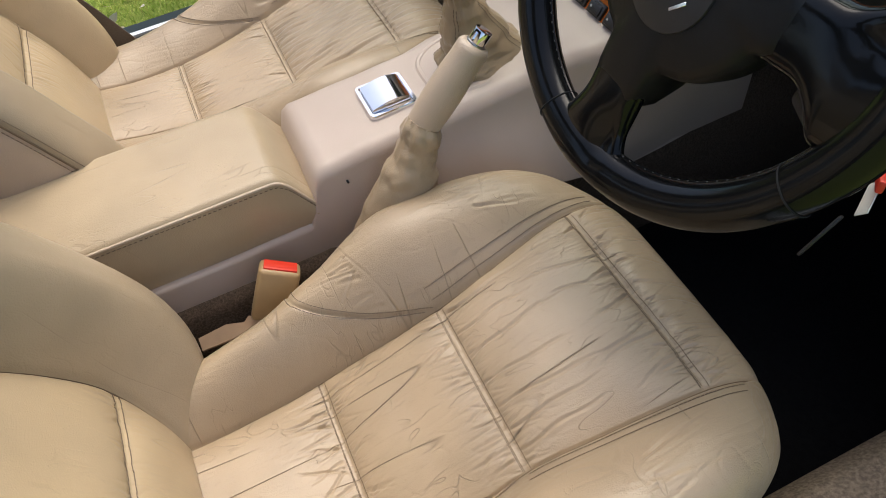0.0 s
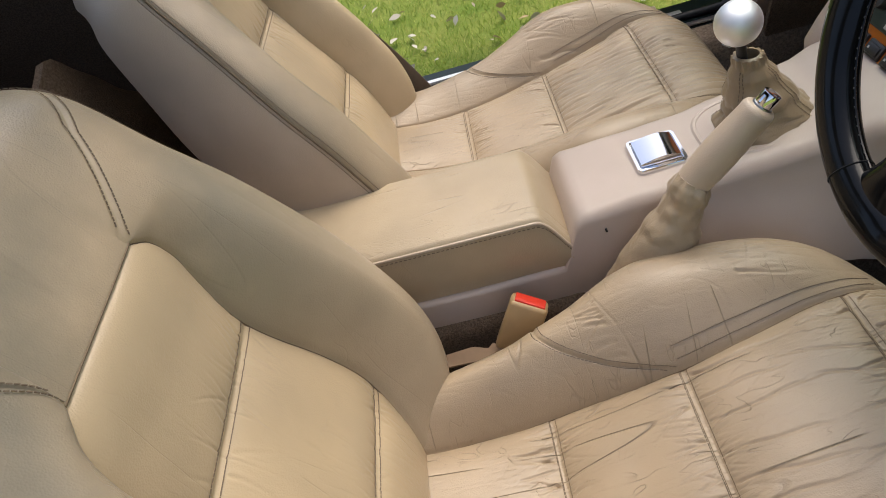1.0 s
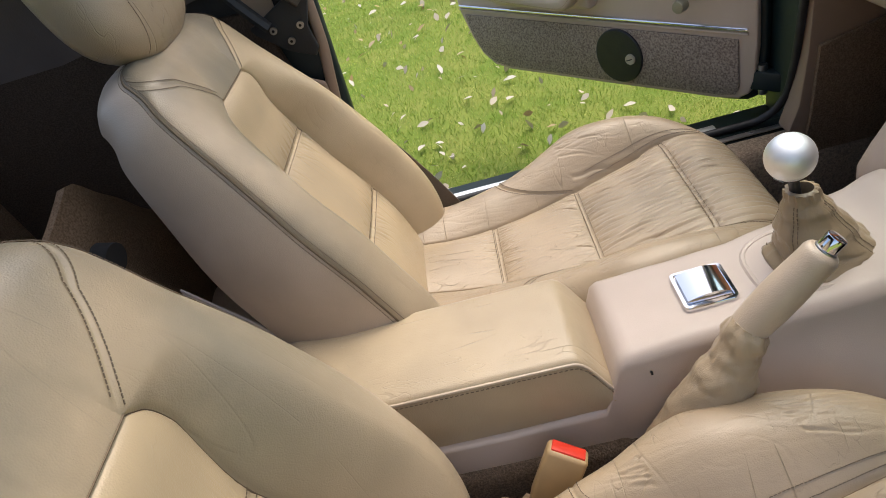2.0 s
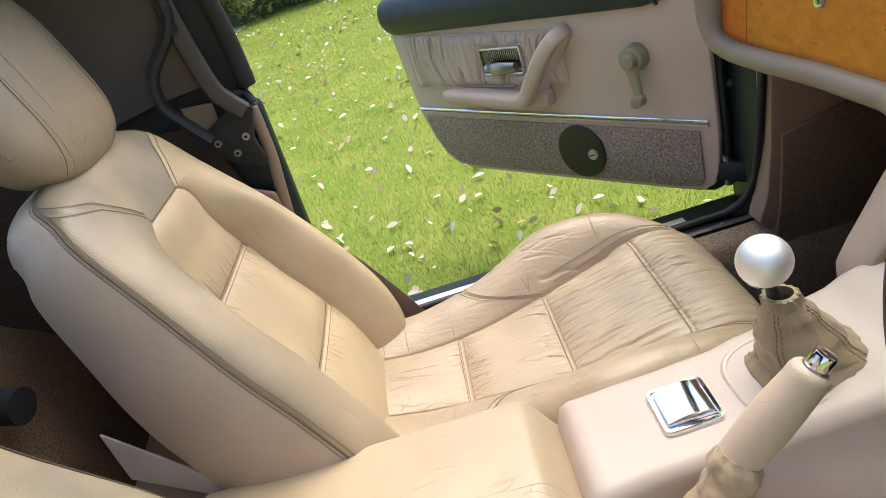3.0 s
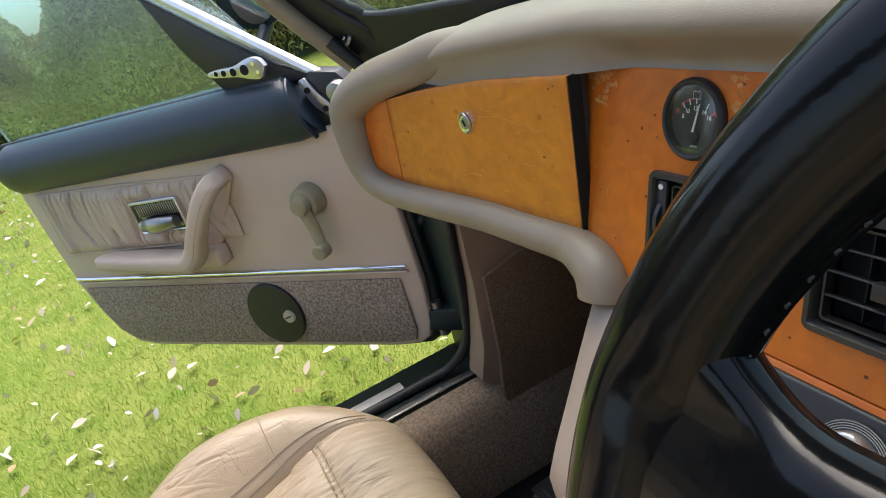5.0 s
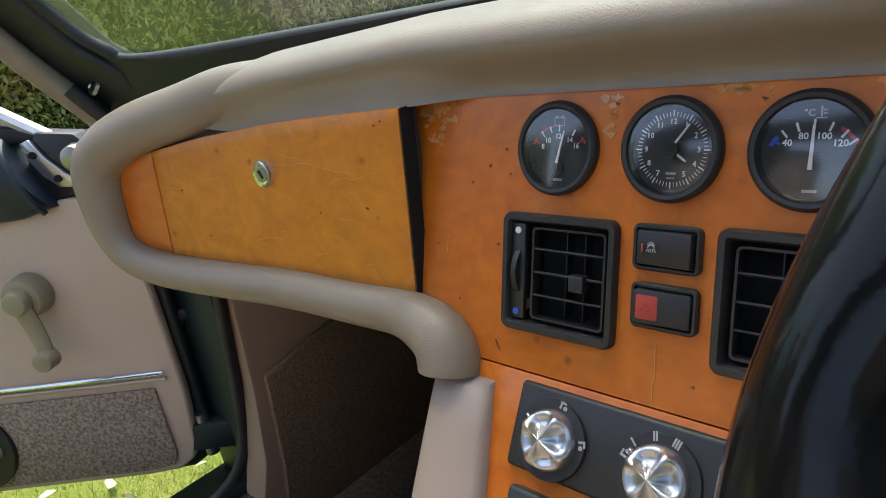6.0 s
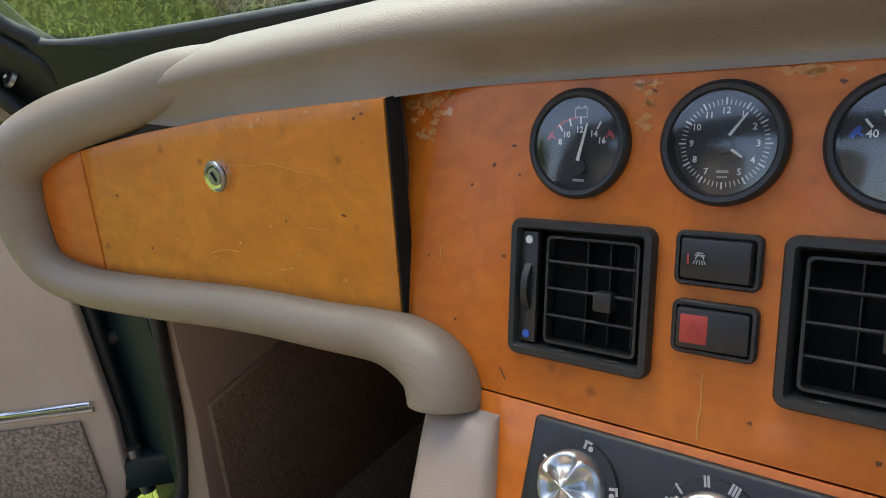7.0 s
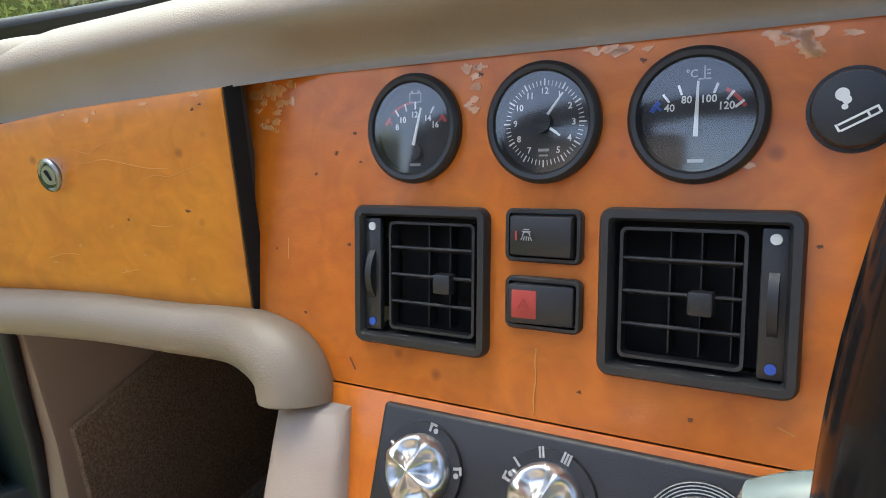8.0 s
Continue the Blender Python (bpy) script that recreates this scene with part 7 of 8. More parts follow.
# three spokes that flare into the rim: angle, and the sides' offsets along the spoke
def spoke(deg, lo, hi):
    a = radians(deg)
    c, s = math.cos(a), math.sin(a)
    rings = []
    for j in range(25):
        t = j / 24
        r = 0.085 + (R_W + 0.001 - 0.085) * t
        e0, e1 = lo(r), hi(r)
        mid_, half_ = (e0 + e1) / 2, (e1 - e0) / 2
        thick = 0.0115 + 0.003 * math.sin(math.pi * t)
        round_ = 0.55 + 0.45 * smoothstep(0.6, 1.0, t)
        ring = []
        for q in range(48):
            b = 2 * math.pi * q / 48
            px = abs(math.cos(b)) ** round_ * (1 if math.cos(b) > 0 else -1) * half_
            off = mid_ + px
            ra = min(r, math.sqrt(R_W ** 2 - off ** 2))
            dish = scoop(ra * c - off * s, ra * s + off * c) if math.sin(b) > 0 else 0.0
            ring.append(WP(ra * c - off * s, ra * s + off * c, math.sin(b) * thick - dish))
        rings.append(ring)
    bm = loft(bmesh.new(), rings)
    bmesh.ops.recalc_face_normals(bm, faces=bm.faces)
    part("spoke", bm, M_BLEATHER, sw, angle=70)


grow = lambda r, r0, k, most: min(most, k * max(0.0, r - r0) ** 2)
spoke(180, lambda r: -0.0505 - grow(r, 0.130, 18, 0.024), lambda r: 0.0015 + grow(r, 0.140, 14, 0.018))
spoke(-90, lambda r: -0.0455 - grow(r, 0.122, 10, 0.020), lambda r: 0.0115 + grow(r, 0.146, 20, 0.020))
spoke(0, lambda r: -0.0350 - grow(r, 0.112, 22, 0.028), lambda r: 0.0230 + grow(r, 0.122, 20, 0.020))


def pad_radius(deg):
    bump = lambda c, w: math.exp(-(((deg - c + 180) % 360 - 180) / w) ** 6)
    return 0.089 + 0.040 * bump(167, 14) + 0.040 * bump(-98, 16) + 0.019 * bump(-4, 15) + 0.003 * bump(-42, 26)


bm = bmesh.new()
rings = []
for sc, h in ((0.90, -0.045), (0.985, -0.025), (1.0, -0.006), (0.985, 0.006), (0.95, 0.0115), (0.86, 0.0145), (0.5, 0.017), (0.01, 0.018)):
    ring = []
    for k in range(120):
        d = 3 * k
        r = (0.100 + (pad_radius(d) - 0.100) * min(1, sc * 1.0)) * sc
        ring.append(WP(r * math.cos(radians(d)), r * math.sin(radians(d)), h))
    rings.append(ring)
loft(bm, rings)
bmesh.ops.recalc_face_normals(bm, faces=bm.faces)
BADGE = (0.008, -0.032)
pad = part("centre_pad", bm, M_WHEELPAD, sw, "black padded wheel centre", angle=70)
part("badge_disc", bevel_sharp(cyl(bmesh.new(), WP(0.0, -0.016, 0.010), WP(0.0, -0.016, 0.0192), 0.042, 0.041, 48), 0.001, 2, 50), M_BLACK, pad)
for sg in (-1, 1):
    part("badge_bar", boxed((0.016, 0.003, 0.001), MW @ Matrix.Translation((BADGE[0] + sg * 0.008, BADGE[1], 0.0199)) @ pose(0, 0, 0, 0, 0, 30 + sg * 10), 0.0004, 1), M_CHROME, pad, "small bright badge bar")
# column, shroud, stalk, key
col = thing("steering_column", C + Vector((0.12, 0, -0.06)), "black steering column shroud with stalk", "steering column")
part("shroud", tube(bmesh.new(), [WP(0, 0, -0.04), WP(0, 0, -0.07), WP(0, -0.004, -0.16), WP(0, -0.006, -0.26)], [0.034, 0.046, 0.048, 0.044], 28, flat=1.15), M_BLACK, col)
part("stalk", tube(bmesh.new(), smooth_path([WP(-0.035, 0.000, -0.075), Vector((-0.168, -0.19, 0.680)), Vector((-0.170, -0.130, 0.664))], 8), [0.006] * 12 + [0.0075] * 5, 14), M_BLACK, col)
# grey-green tip paints a pale highlight onto the black stalk
part("stalk_tip", tube(bmesh.new(), [Vector((-0.170, -0.1325, 0.6646)), Vector((-0.170, -0.130, 0.6637)), Vector((-0.170, -0.120, 0.660)), Vector((-0.170, -0.1125, 0.657)), Vector((-0.170, -0.1095, 0.656))], [0.0084, 0.0092, 0.0094, 0.0086, 0.005], 20), material("stalk_highlight_green", (0.13, 0.16, 0.15), 0.25), col)
KO = Vector((0.004, -0.014, 0.018))
kp = Vector((-0.168, -0.477, 0.547))
ky = thing("ignition_key", kp, "ignition key with red fob and paper tag", "key")
part("barrel", cyl(bmesh.new(), (-0.17, -0.415, 0.600), (-0.195, -0.470, 0.597), 0.014, 0.013, 24), M_BLACK, ky)
part("key_head", boxed((0.022, 0.005, 0.028), Matrix.Translation(KO + Vector((-0.170, -0.440, 0.540))) @ pose(0, 0, 0, 20, 10, 25), 0.002, 2), M_BLACK, ky)
part("ring", tube(bmesh.new(), [KO + Vector((-0.179, -0.450, 0.522)) + Vector((0.3 * math.sin(a), 0.6 * math.sin(a), math.cos(a))) * 0.011 for a in (2 * math.pi * k / 24 for k in range(25))], 0.0011, 6, caps=False), M_STEEL, ky)
part("red_fob", boxed((0.022, 0.006, 0.012), Matrix.Translation(KO + Vector((-0.160, -0.4760, 0.545))) @ pose(0, 0, 0, 0, 10, 40), 0.002, 2), M_RED, ky)
part("paper_tag", boxed((0.030, 0.0012, 0.017), Matrix.Translation(KO + Vector((-0.164, -0.4765, 0.527))) @ pose(0, 0, 0, 25, -25, 30), 0.0004, 1), M_PAPER, ky, "white paper tag")
bm = bmesh.new()
for i in range(3):
    box(bm, (0.024, 0.0003, 0.0016), Matrix.Translation(KO + Vector((-0.164, -0.4765, 0.527))) @ pose(0, 0, 0, 25, -25, 30) @ Matrix.Translation((0.002, -0.0009, 0.005 - 0.0045 * i)))
part("written_line", bm, M_GREYPRINT, ky, smooth=False)
part("second_key", boxed((0.010, 0.003, 0.045), Matrix.Translation(KO + Vector((-0.200, -0.475, 0.500))) @ pose(0, 0, 0, 15, 35, 20), 0.001, 1), M_BLACK, ky)

# ---- open passenger door ----
HINGE = Vector((-0.04, 0.77, 0.0))
DU, DN = Vector((-0.64716, 0.76236, 0)), Vector((-0.76236, -0.64716, 0))
DP = lambda u, z, n=0.0: HINGE + DU * u + DN * n + Vector((0, 0, z))
door = thing("passenger_door", (-0.35, 1.12, 0.22), "open car door trimmed in beige vinyl and taupe carpet", "car door")
outline = [(-0.018, 0.655), (-0.020, 0.50), (-0.018, 0.354), (-0.008, 0.270), (0.004, 0.238), (0.030, 0.222), (0.080, 0.218), (0.40, 0.221), (0.74, 0.226), (0.800, 0.236), (0.845, 0.268), (0.875, 0.320), (0.900, 0.395), (0.915, 0.52), (0.925, 0.655)]
bm = plate(bmesh.new(), outline, lambda a, b: DP(a, b), lambda a, b: DP(a, b, -0.018))
part("inner_panel", bevel_sharp(bm, 0.005, 3), M_DOORTRIM, door, "beige vinyl door panel")
shell = [(-0.030, 0.70)] + [(a + (0.012 if a > 0.4 else -0.012), b - 0.012) for a, b in outline[1:]] + [(0.945, 0.70)]
bm = plate(bmesh.new(), shell, lambda a, b: DP(a, b, -0.019), lambda a, b: DP(a, b, -0.095 - 0.03 * math.sin(math.pi * (b - 0.2) / 0.5)))
part("shell", bevel_sharp(bm, 0.008, 3), M_PAINT, door, "dark green painted door shell")
# carpet along the foot
co = [(0.022, 0.366), (0.024, 0.255), (0.034, 0.234), (0.075, 0.229), (0.40, 0.232), (0.74, 0.237), (0.795, 0.247), (0.835, 0.276), (0.862, 0.325), (0.876, 0.372), (0.878, 0.392)]
bm = plate(bmesh.new(), co, lambda a, b: DP(a, b, 0.005), lambda a, b: DP(a, b, 0.0005))
part("door_carpet", bevel_sharp(bm, 0.002, 2), M_LOOP, door, "taupe looped carpet")
part("chrome_strip", tube(bmesh.new(), [DP(0.0, 0.3885, 0.004), DP(0.45, 0.403, 0.004), DP(0.892, 0.4165, 0.004)], 0.0046, 10), M_CHROME, door, "bright trim strip")
part("strip_base", tube(bmesh.new(), [DP(0.0, 0.3790, 0.001), DP(0.45, 0.393, 0.001), DP(0.895, 0.407, 0.001)], 0.006, 8, flat=0.5), M_DOORTRIM, door)
# top roll
bm = bmesh.new()
rings = []
for i in range(31):
    u = 0.082 + 0.836 * i / 30
    e = 1.0 if 0 < i < 30 else 0.82
    ring = []
    for n_, z_ in ((-0.03, 0.642), (0.006, 0.640), (0.020, 0.650), (0.031, 0.672), (0.034, 0.698), (0.027, 0.724), (0.010, 0.742), (-0.015, 0.748), (-0.06, 0.742), (-0.06, 0.645)):
        ring.append(DP(u + (0.02 * (z_ - 0.70) / 0.05 if i == 0 else 0), 0.69 + (z_ - 0.69) * e, n_ * e))
    rings.append([tuple(p) for p in smooth_path(ring + [ring[0]], 3)[:-1]])
loft(bm, rings)
bmesh.ops.recalc_face_normals(bm, faces=bm.faces)
part("top_roll", bm, M_TOPROLL, door, "dark green padded top roll")
# ruched pouch panel
bm = bmesh.new()
nu, nz = 260, 30
grid = []
for j in range(nz + 1):
    row = []
    for i in range(nu + 1):
        u = 0.330 + 0.535 * i / nu
        tz = j / nz
        zl, zh = 0.480 + 0.004 * (u - 0.33) / 0.535, 0.606 + 0.028 * (u - 0.33) / 0.535
        z = zl + (zh - zl) * tz
        edge = min(1.0, 8 * min(tz, 1 - tz), 14 * min(i / nu, 1 - i / nu))
        g_ = noise.noise(Vector((u * 34 + 1.2 * noise.noise(Vector((u * 8, z * 8, 2))), z * 2.5, 7)))
        g2 = noise.noise(Vector((u * 80, z * 5, 17)))
        n_ = 0.003 + edge ** 0.5 * (0.011 + 0.0085 * g_ + 0.003 * g2 - 0.013 * fold(g_, 0.08) - 0.003 * fold(g2, 0.10) * (0.3 + tz))
        near = smoothstep(0.014, 0.0, max(abs(u - 0.512) - 0.068, abs(z - 0.549) - 0.034))
        row.append(bm.verts.new(DP(u, z, n_ + (min(n_, 0.007) - n_) * near)))
    grid.append(row)
for a, b in zip(grid, grid[1:]):
    for k in range(nu):
        bm.faces.new((a[k], a[k + 1], b[k + 1], b[k]))
bmesh.ops.recalc_face_normals(bm, faces=bm.faces)
part("ruched_panel", bm, M_DOORTRIM, door, "gathered beige leather panel", angle=80)
bm = bmesh.new()
tube(bm, [DP(u, z, 0.003) for u, z in ((0.868, 0.482), (0.868, 0.630), (0.60, 0.622), (0.345, 0.608), (0.328, 0.600))], 0.0028, 8)
tube(bm, [DP(u, z, 0.003) for u, z in ((0.868, 0.482), (0.60, 0.479), (0.50, 0.478))], 0.0028, 8)
part("panel_piping", bm, M_DOORTRIM, door)
# release handle in its recess
# chrome coloured dark for the dim reflection inside the recess
M_DULLCHROME = material("dim_recess_chrome", (0.20, 0.20, 0.20), 0.22, 1.0, second=(0.10, 0.10, 0.10), scale=40)
hm = Matrix((DU, Vector((0, 0, 1)), DN)).transposed().to_4x4()
hm.translation = DP(0.514, 0.549, 0.0105)
bm = bmesh.new()
loft(bm, [[hm @ Vector((a, b, h)) for a, b in rounded(0.136 - 2 * i, 0.070 - 2 * i, max(0.002, 0.007 - i), 4)] for i, h in ((0, -0.008), (0, 0.006), (0.002, 0.008), (0.005, 0.007), (0.006, 0.001))], caps=False)
bmesh.ops.recalc_face_normals(bm, faces=bm.faces)
part("handle_surround", bm, M_ALU, door, "dull metal handle surround")
part("handle_recess", boxed((0.126, 0.060, 0.002), hm @ Matrix.Translation((0, 0, 0.0))), M_DULLCHROME, door)
for i in range(18):
    part("recess_rib", boxed((0.0022, 0.026, 0.003), hm @ Matrix.Translation((-0.055 + 0.0065 * i, 0.014, 0.002)), 0.0006, 1), M_STEEL, door)
bm = bmesh.new()
rings = []
for k in range(21):
    t = k / 20
    a = -0.050 + 0.098 * t
    hgt = 0.012 + 0.016 * math.sin(math.pi * min(1, t * 1.15)) ** 0.8 * (0.5 + 0.5 * t)
    wv = 0.011 + 0.006 * math.sin(math.pi * t)
    rings.append([hm @ Vector((a, -0.012 + wv * math.cos(b) - 0.002 * t, hgt + 0.010 * math.sin(b))) for b in (2 * math.pi * q / 14 for q in range(14))])
loft(bm, rings)
bmesh.ops.recalc_face_normals(bm, faces=bm.faces)
part("release_lever", bm, M_STEEL, door, "dull chrome pull lever")
# pull: padded shelf that turns up into a grip
pull_line = smooth_path([(0.724, 0.468, 0.020), (0.708, 0.468, 0.030), (0.64, 0.465, 0.034), (0.54, 0.459, 0.036), (0.474, 0.455, 0.039), (0.444, 0.459, 0.042), (0.422, 0.478, 0.046), (0.396, 0.512, 0.050), (0.358, 0.562, 0.049), (0.328, 0.594, 0.040), (0.313, 0.606, 0.020), (0.310, 0.608, 0.004)], 7)
rings, pts = [], []
for i, p in enumerate(pull_line):
    d = pull_line[min(i + 1, len(pull_line) - 1)] - pull_line[max(i - 1, 0)]
    t = i / (len(pull_line) - 1)
    tall = lerp_table([(0, 0.008), (0.06, 0.017), (0.3, 0.0195), (0.5, 0.0205), (0.62, 0.0195), (0.85, 0.0185), (1, 0.018)], t)
    thick = lerp_table([(0, 0.012), (0.06, 0.025), (0.3, 0.030), (0.45, 0.029), (0.58, 0.018), (0.75, 0.014), (1, 0.013)], t)
    flat_ = Vector((d.x, d.y, 0)).normalized() if d.to_2d().length > 1e-6 else Vector((-0.6, 0.8, 0))
    across_ = Vector((-flat_.y, flat_.x, 0))
    out_ = across_.cross(d.normalized()).normalized()
    if out_.z < 0:
        out_ = -out_
    ring = []
    for q in range(24):
        b = 2 * math.pi * q / 24
        ca, sa = math.cos(b), math.sin(b)
        e = p + across_ * (tall * abs(ca) ** 0.6 * (1 if ca > 0 else -1)) + out_ * (thick * abs(sa) ** 0.6 * (1 if sa > 0 else -1))
        ring.append(DP(e.x, e.y, e.z))
    rings.append(ring)
    e = p + across_ * 0.4 * tall + out_ * (thick + 0.0003)
    pts.append(DP(e.x, e.y, e.z))
bm = loft(bmesh.new(), rings)
bmesh.ops.recalc_face_normals(bm, faces=bm.faces)
pull = part("pull_handle", bm, M_DOORTRIM, door, "padded beige door pull")
bm = plate(bmesh.new(), [(0.294, 0.602), (0.308, 0.580), (0.372, 0.492), (0.392, 0.468), (0.402, 0.462), (0.440, 0.464), (0.425, 0.500), (0.360, 0.590), (0.335, 0.618), (0.300, 0.614)], lambda a, b: DP(a, b, 0.012), lambda a, b: DP(a, b, 0.0005))
part("pull_cup", bevel_sharp(bm, 0.005, 3), M_DOORTRIM, pull, "moulded plate behind the grip")
part("pull_foot", boxed((0.075, 0.040, 0.036), Matrix.Translation(DP(0.420, 0.452, 0.017)) @ Matrix((DU, Vector((0, 0, 1)), DN)).transposed().to_4x4(), 0.008, 3), M_DOORTRIM, pull)
bm = boxed((0.25, 0.024, 0.040), Matrix.Translation(DP(0.580, 0.446, 0.020)) @ Matrix((DU, Vector((0, 0, 1)), DN)).transposed().to_4x4(), 0.008, 3)
part("pull_base", bm, M_DOORTRIM, pull)
bm = bmesh.new()
stitches(bm, pts[6:-12], [DN] * len(pts[6:-12]), 0.004, 0.003)
part("pull_stitching", bm, M_THREAD, pull, smooth=False)
# window winder
part("winder_boss", bevel_sharp(cyl(bmesh.new(), DP(0.142, 0.537, 0.0), DP(0.142, 0.537, 0.030), 0.031, 0.028, 32), 0.003, 2, 50), M_OLIVE, door, "khaki plastic winder boss")
bm = bmesh.new()
rings = []
for k in range(11):
    t = k / 10
    u, z = 0.142 - 0.011 * t, 0.537 - 0.086 * t
    wv = 0.015 - 0.004 * t
    n_ = 0.036 - 0.004 * math.sin(math.pi * t)
    rings.append([DP(u + wv * math.cos(b), z, n_ + 0.0075 * math.sin(b)) for b in (2 * math.pi * q / 14 for q in range(14))])
loft(bm, rings)
bmesh.ops.recalc_face_normals(bm, faces=bm.faces)
crank = part("winder_arm", bm, M_OLIVE, door, "khaki plastic window winder")
part("winder_cap", bevel_sharp(cyl(bmesh.new(), DP(0.142, 0.537, 0.028), DP(0.142, 0.537, 0.046), 0.019, 0.016, 28), 0.003, 2, 50), M_OLIVE, crank)
part("winder_knob", bevel_sharp(cyl(bmesh.new(), DP(0.131, 0.452, 0.030), DP(0.131, 0.452, 0.054), 0.0150, 0.0135, 28), 0.002, 2, 50), M_OLIVE, crank)
# speaker cover with a coin-slot screw
sp_c = (0.335, 0.305)
bm = bmesh.new()
rings = []
for r, h in ((0.066, 0.004), (0.066, 0.010), (0.064, 0.012), (0.050, 0.013), (0.012, 0.013), (0.001, 0.013)):
    rings.append([DP(sp_c[0] + r * 1.03 * math.cos(b), sp_c[1] + r * 1.06 * math.sin(b), h) for b in (2 * math.pi * q / 48 for q in range(48))])
loft(bm, rings)
bmesh.ops.recalc_face_normals(bm, faces=bm.faces)
spk = part("speaker_cover", bm, M_BLACK, door, "round dark plastic speaker blank")
part("slotted_screw", cyl(bmesh.new(), DP(0.297, 0.302, 0.012), DP(0.297, 0.302, 0.019), 0.0135, 0.0125, 24), material("cream_plastic", (0.52, 0.45, 0.32), 0.4), spk)
part("screw_slot", boxed((0.017, 0.0025, 0.002), Matrix.Translation(DP(0.297, 0.302, 0.0190)) @ Matrix((DU, Vector((0, 0, 1)), DN)).transposed().to_4x4() @ pose(0, 0, 0, 0, 0, -18)), M_HOLE, spk)
# glass, quarter panel, mirror adjuster
bm = plate(bmesh.new(), [(0.10, 0.735), (0.905, 0.735), (0.965, 0.90), (0.94, 1.06), (0.48, 1.09), (0.28, 0.98)], lambda a, b: DP(a, b, -0.030), lambda a, b: DP(a, b, -0.0345))
pane = part("window_glass", bm, M_GLASS, door, "green tinted window glass", smooth=False)
pane.visible_shadow = False
part("glass_edge", tube(bmesh.new(), [DP(u, z, -0.032) for u, z in ((0.905, 0.735), (0.965, 0.90), (0.94, 1.06), (0.48, 1.09), (0.28, 0.98))], 0.0026, 6), material("ground_glass_edge", (0.30, 0.42, 0.38), 0.25), door, "pale green ground edge of the glass")
bm = plate(bmesh.new(), [(0.045, 0.735), (0.235, 0.735), (0.30, 0.83), (0.345, 0.93), (0.12, 0.765)], lambda a, b: DP(a, b, -0.010), lambda a, b: DP(a, b, -0.045))
part("quarter_panel", bevel_sharp(bm, 0.003), M_BLACK, door, "black triangular quarter panel")
part("quarter_frame", tube(bmesh.new(), [DP(0.03, 0.72, -0.02), DP(0.14, 0.80, -0.02), DP(0.40, 0.99, -0.02)], 0.010, 8), M_BLAST, door, "bright metal strip of the quarter frame")
part("glass_seal", tube(bmesh.new(), [DP(0.09, 0.744, -0.018), DP(0.92, 0.746, -0.018)], 0.006, 8), M_RUBBER, door)
bm = bmesh.new()
ol = smooth_path([(0.118, 0.772, 0), (0.132, 0.756, 0), (0.152, 0.757, 0), (0.18, 0.766, 0), (0.225, 0.773, 0), (0.238, 0.777, 0), (0.237, 0.783, 0), (0.22, 0.785, 0), (0.18, 0.784, 0), (0.150, 0.790, 0), (0.128, 0.787, 0), (0.118, 0.772, 0)], 4)[:-1]
plate(bm, [(p.x, p.y) for p in ol], lambda a, b: DP(a, b, 0.016), lambda a, b: DP(a, b, 0.006))
adj = part("mirror_lever", bevel_sharp(bm, 0.0015, 2), M_ALU, door, "drilled alloy lever on the quarter panel")
for u, z, r in ((0.160, 0.774, 0.0085), (0.184, 0.775, 0.0065), (0.204, 0.777, 0.005), (0.220, 0.779, 0.004)):
    part("lever_hole", cyl(bmesh.new(), DP(u, z, 0.004), DP(u, z, 0.0166), r, n=20), M_HOLE, adj)
for u, z in ((0.134, 0.766), (0.138, 0.780)):
    part("lever_screw", cyl(bmesh.new(), DP(u, z, 0.015), DP(u, z, 0.0185), 0.0035, n=12), M_CHROME, adj)
# hinge end: metal brackets, harness boot, check strap
bm = plate(bmesh.new(), [(0.0, 0.66), (0.075, 0.655), (0.088, 0.70), (0.06, 0.745), (0.01, 0.735), (-0.02, 0.70)], lambda a, b: DP(a, b, -0.006), lambda a, b: DP(a, b, -0.04))
part("hinge_plate", bevel_sharp(bm, 0.003), M_BLACK, door)
bm = plate(bmesh.new(), [(0.078, 0.735), (0.066, 0.738), (0.052, 0.712), (0.034, 0.690), (0.014, 0.676), (0.016, 0.668), (0.046, 0.672), (0.064, 0.690), (0.076, 0.715)], lambda a, b: DP(a, b, 0.002), lambda a, b: DP(a, b, -0.005))
part("end_bracket", bevel_sharp(bm, 0.0012), M_ALU, door, "bright bracket at the roll's end")
for u, z in ((0.066, 0.718), (0.044, 0.684)):
    part("bracket_screw", cyl(bmesh.new(), DP(u, z, 0.001), DP(u, z, 0.005), 0.0052, 0.0045, 14), M_HOLE, door)
part("roll_end_cap", tube(bmesh.new(), smooth_path([DP(0.098, 0.742, 0.004), DP(0.090, 0.726, 0.024), DP(0.082, 0.698, 0.031), DP(0.074, 0.668, 0.029), DP(0.068, 0.645, 0.018)], 6), 0.0042, 8), M_TOPROLL, door)
part("mirror_foot", bevel_sharp(cyl(bmesh.new(), DP(0.012, 0.705, -0.01), DP(0.012, 0.705, 0.010), 0.020, 0.017, 24), 0.003), M_STEEL, door)
hz = thing("cable_boot", (-0.005, 0.75, 0.42), "black rubber cable boot between door and post", "cable boot")
part("boot", tube(bmesh.new(), smooth_path([(0.07, 0.71, 0.46), (0.02, 0.750, 0.465), (0.0, 0.780, 0.44), (-0.008, 0.80, 0.39)], 8), [0.008 + 0.0015 * math.sin(i * 1.9) for i in range(25)], 12), M_RUBBER, hz)
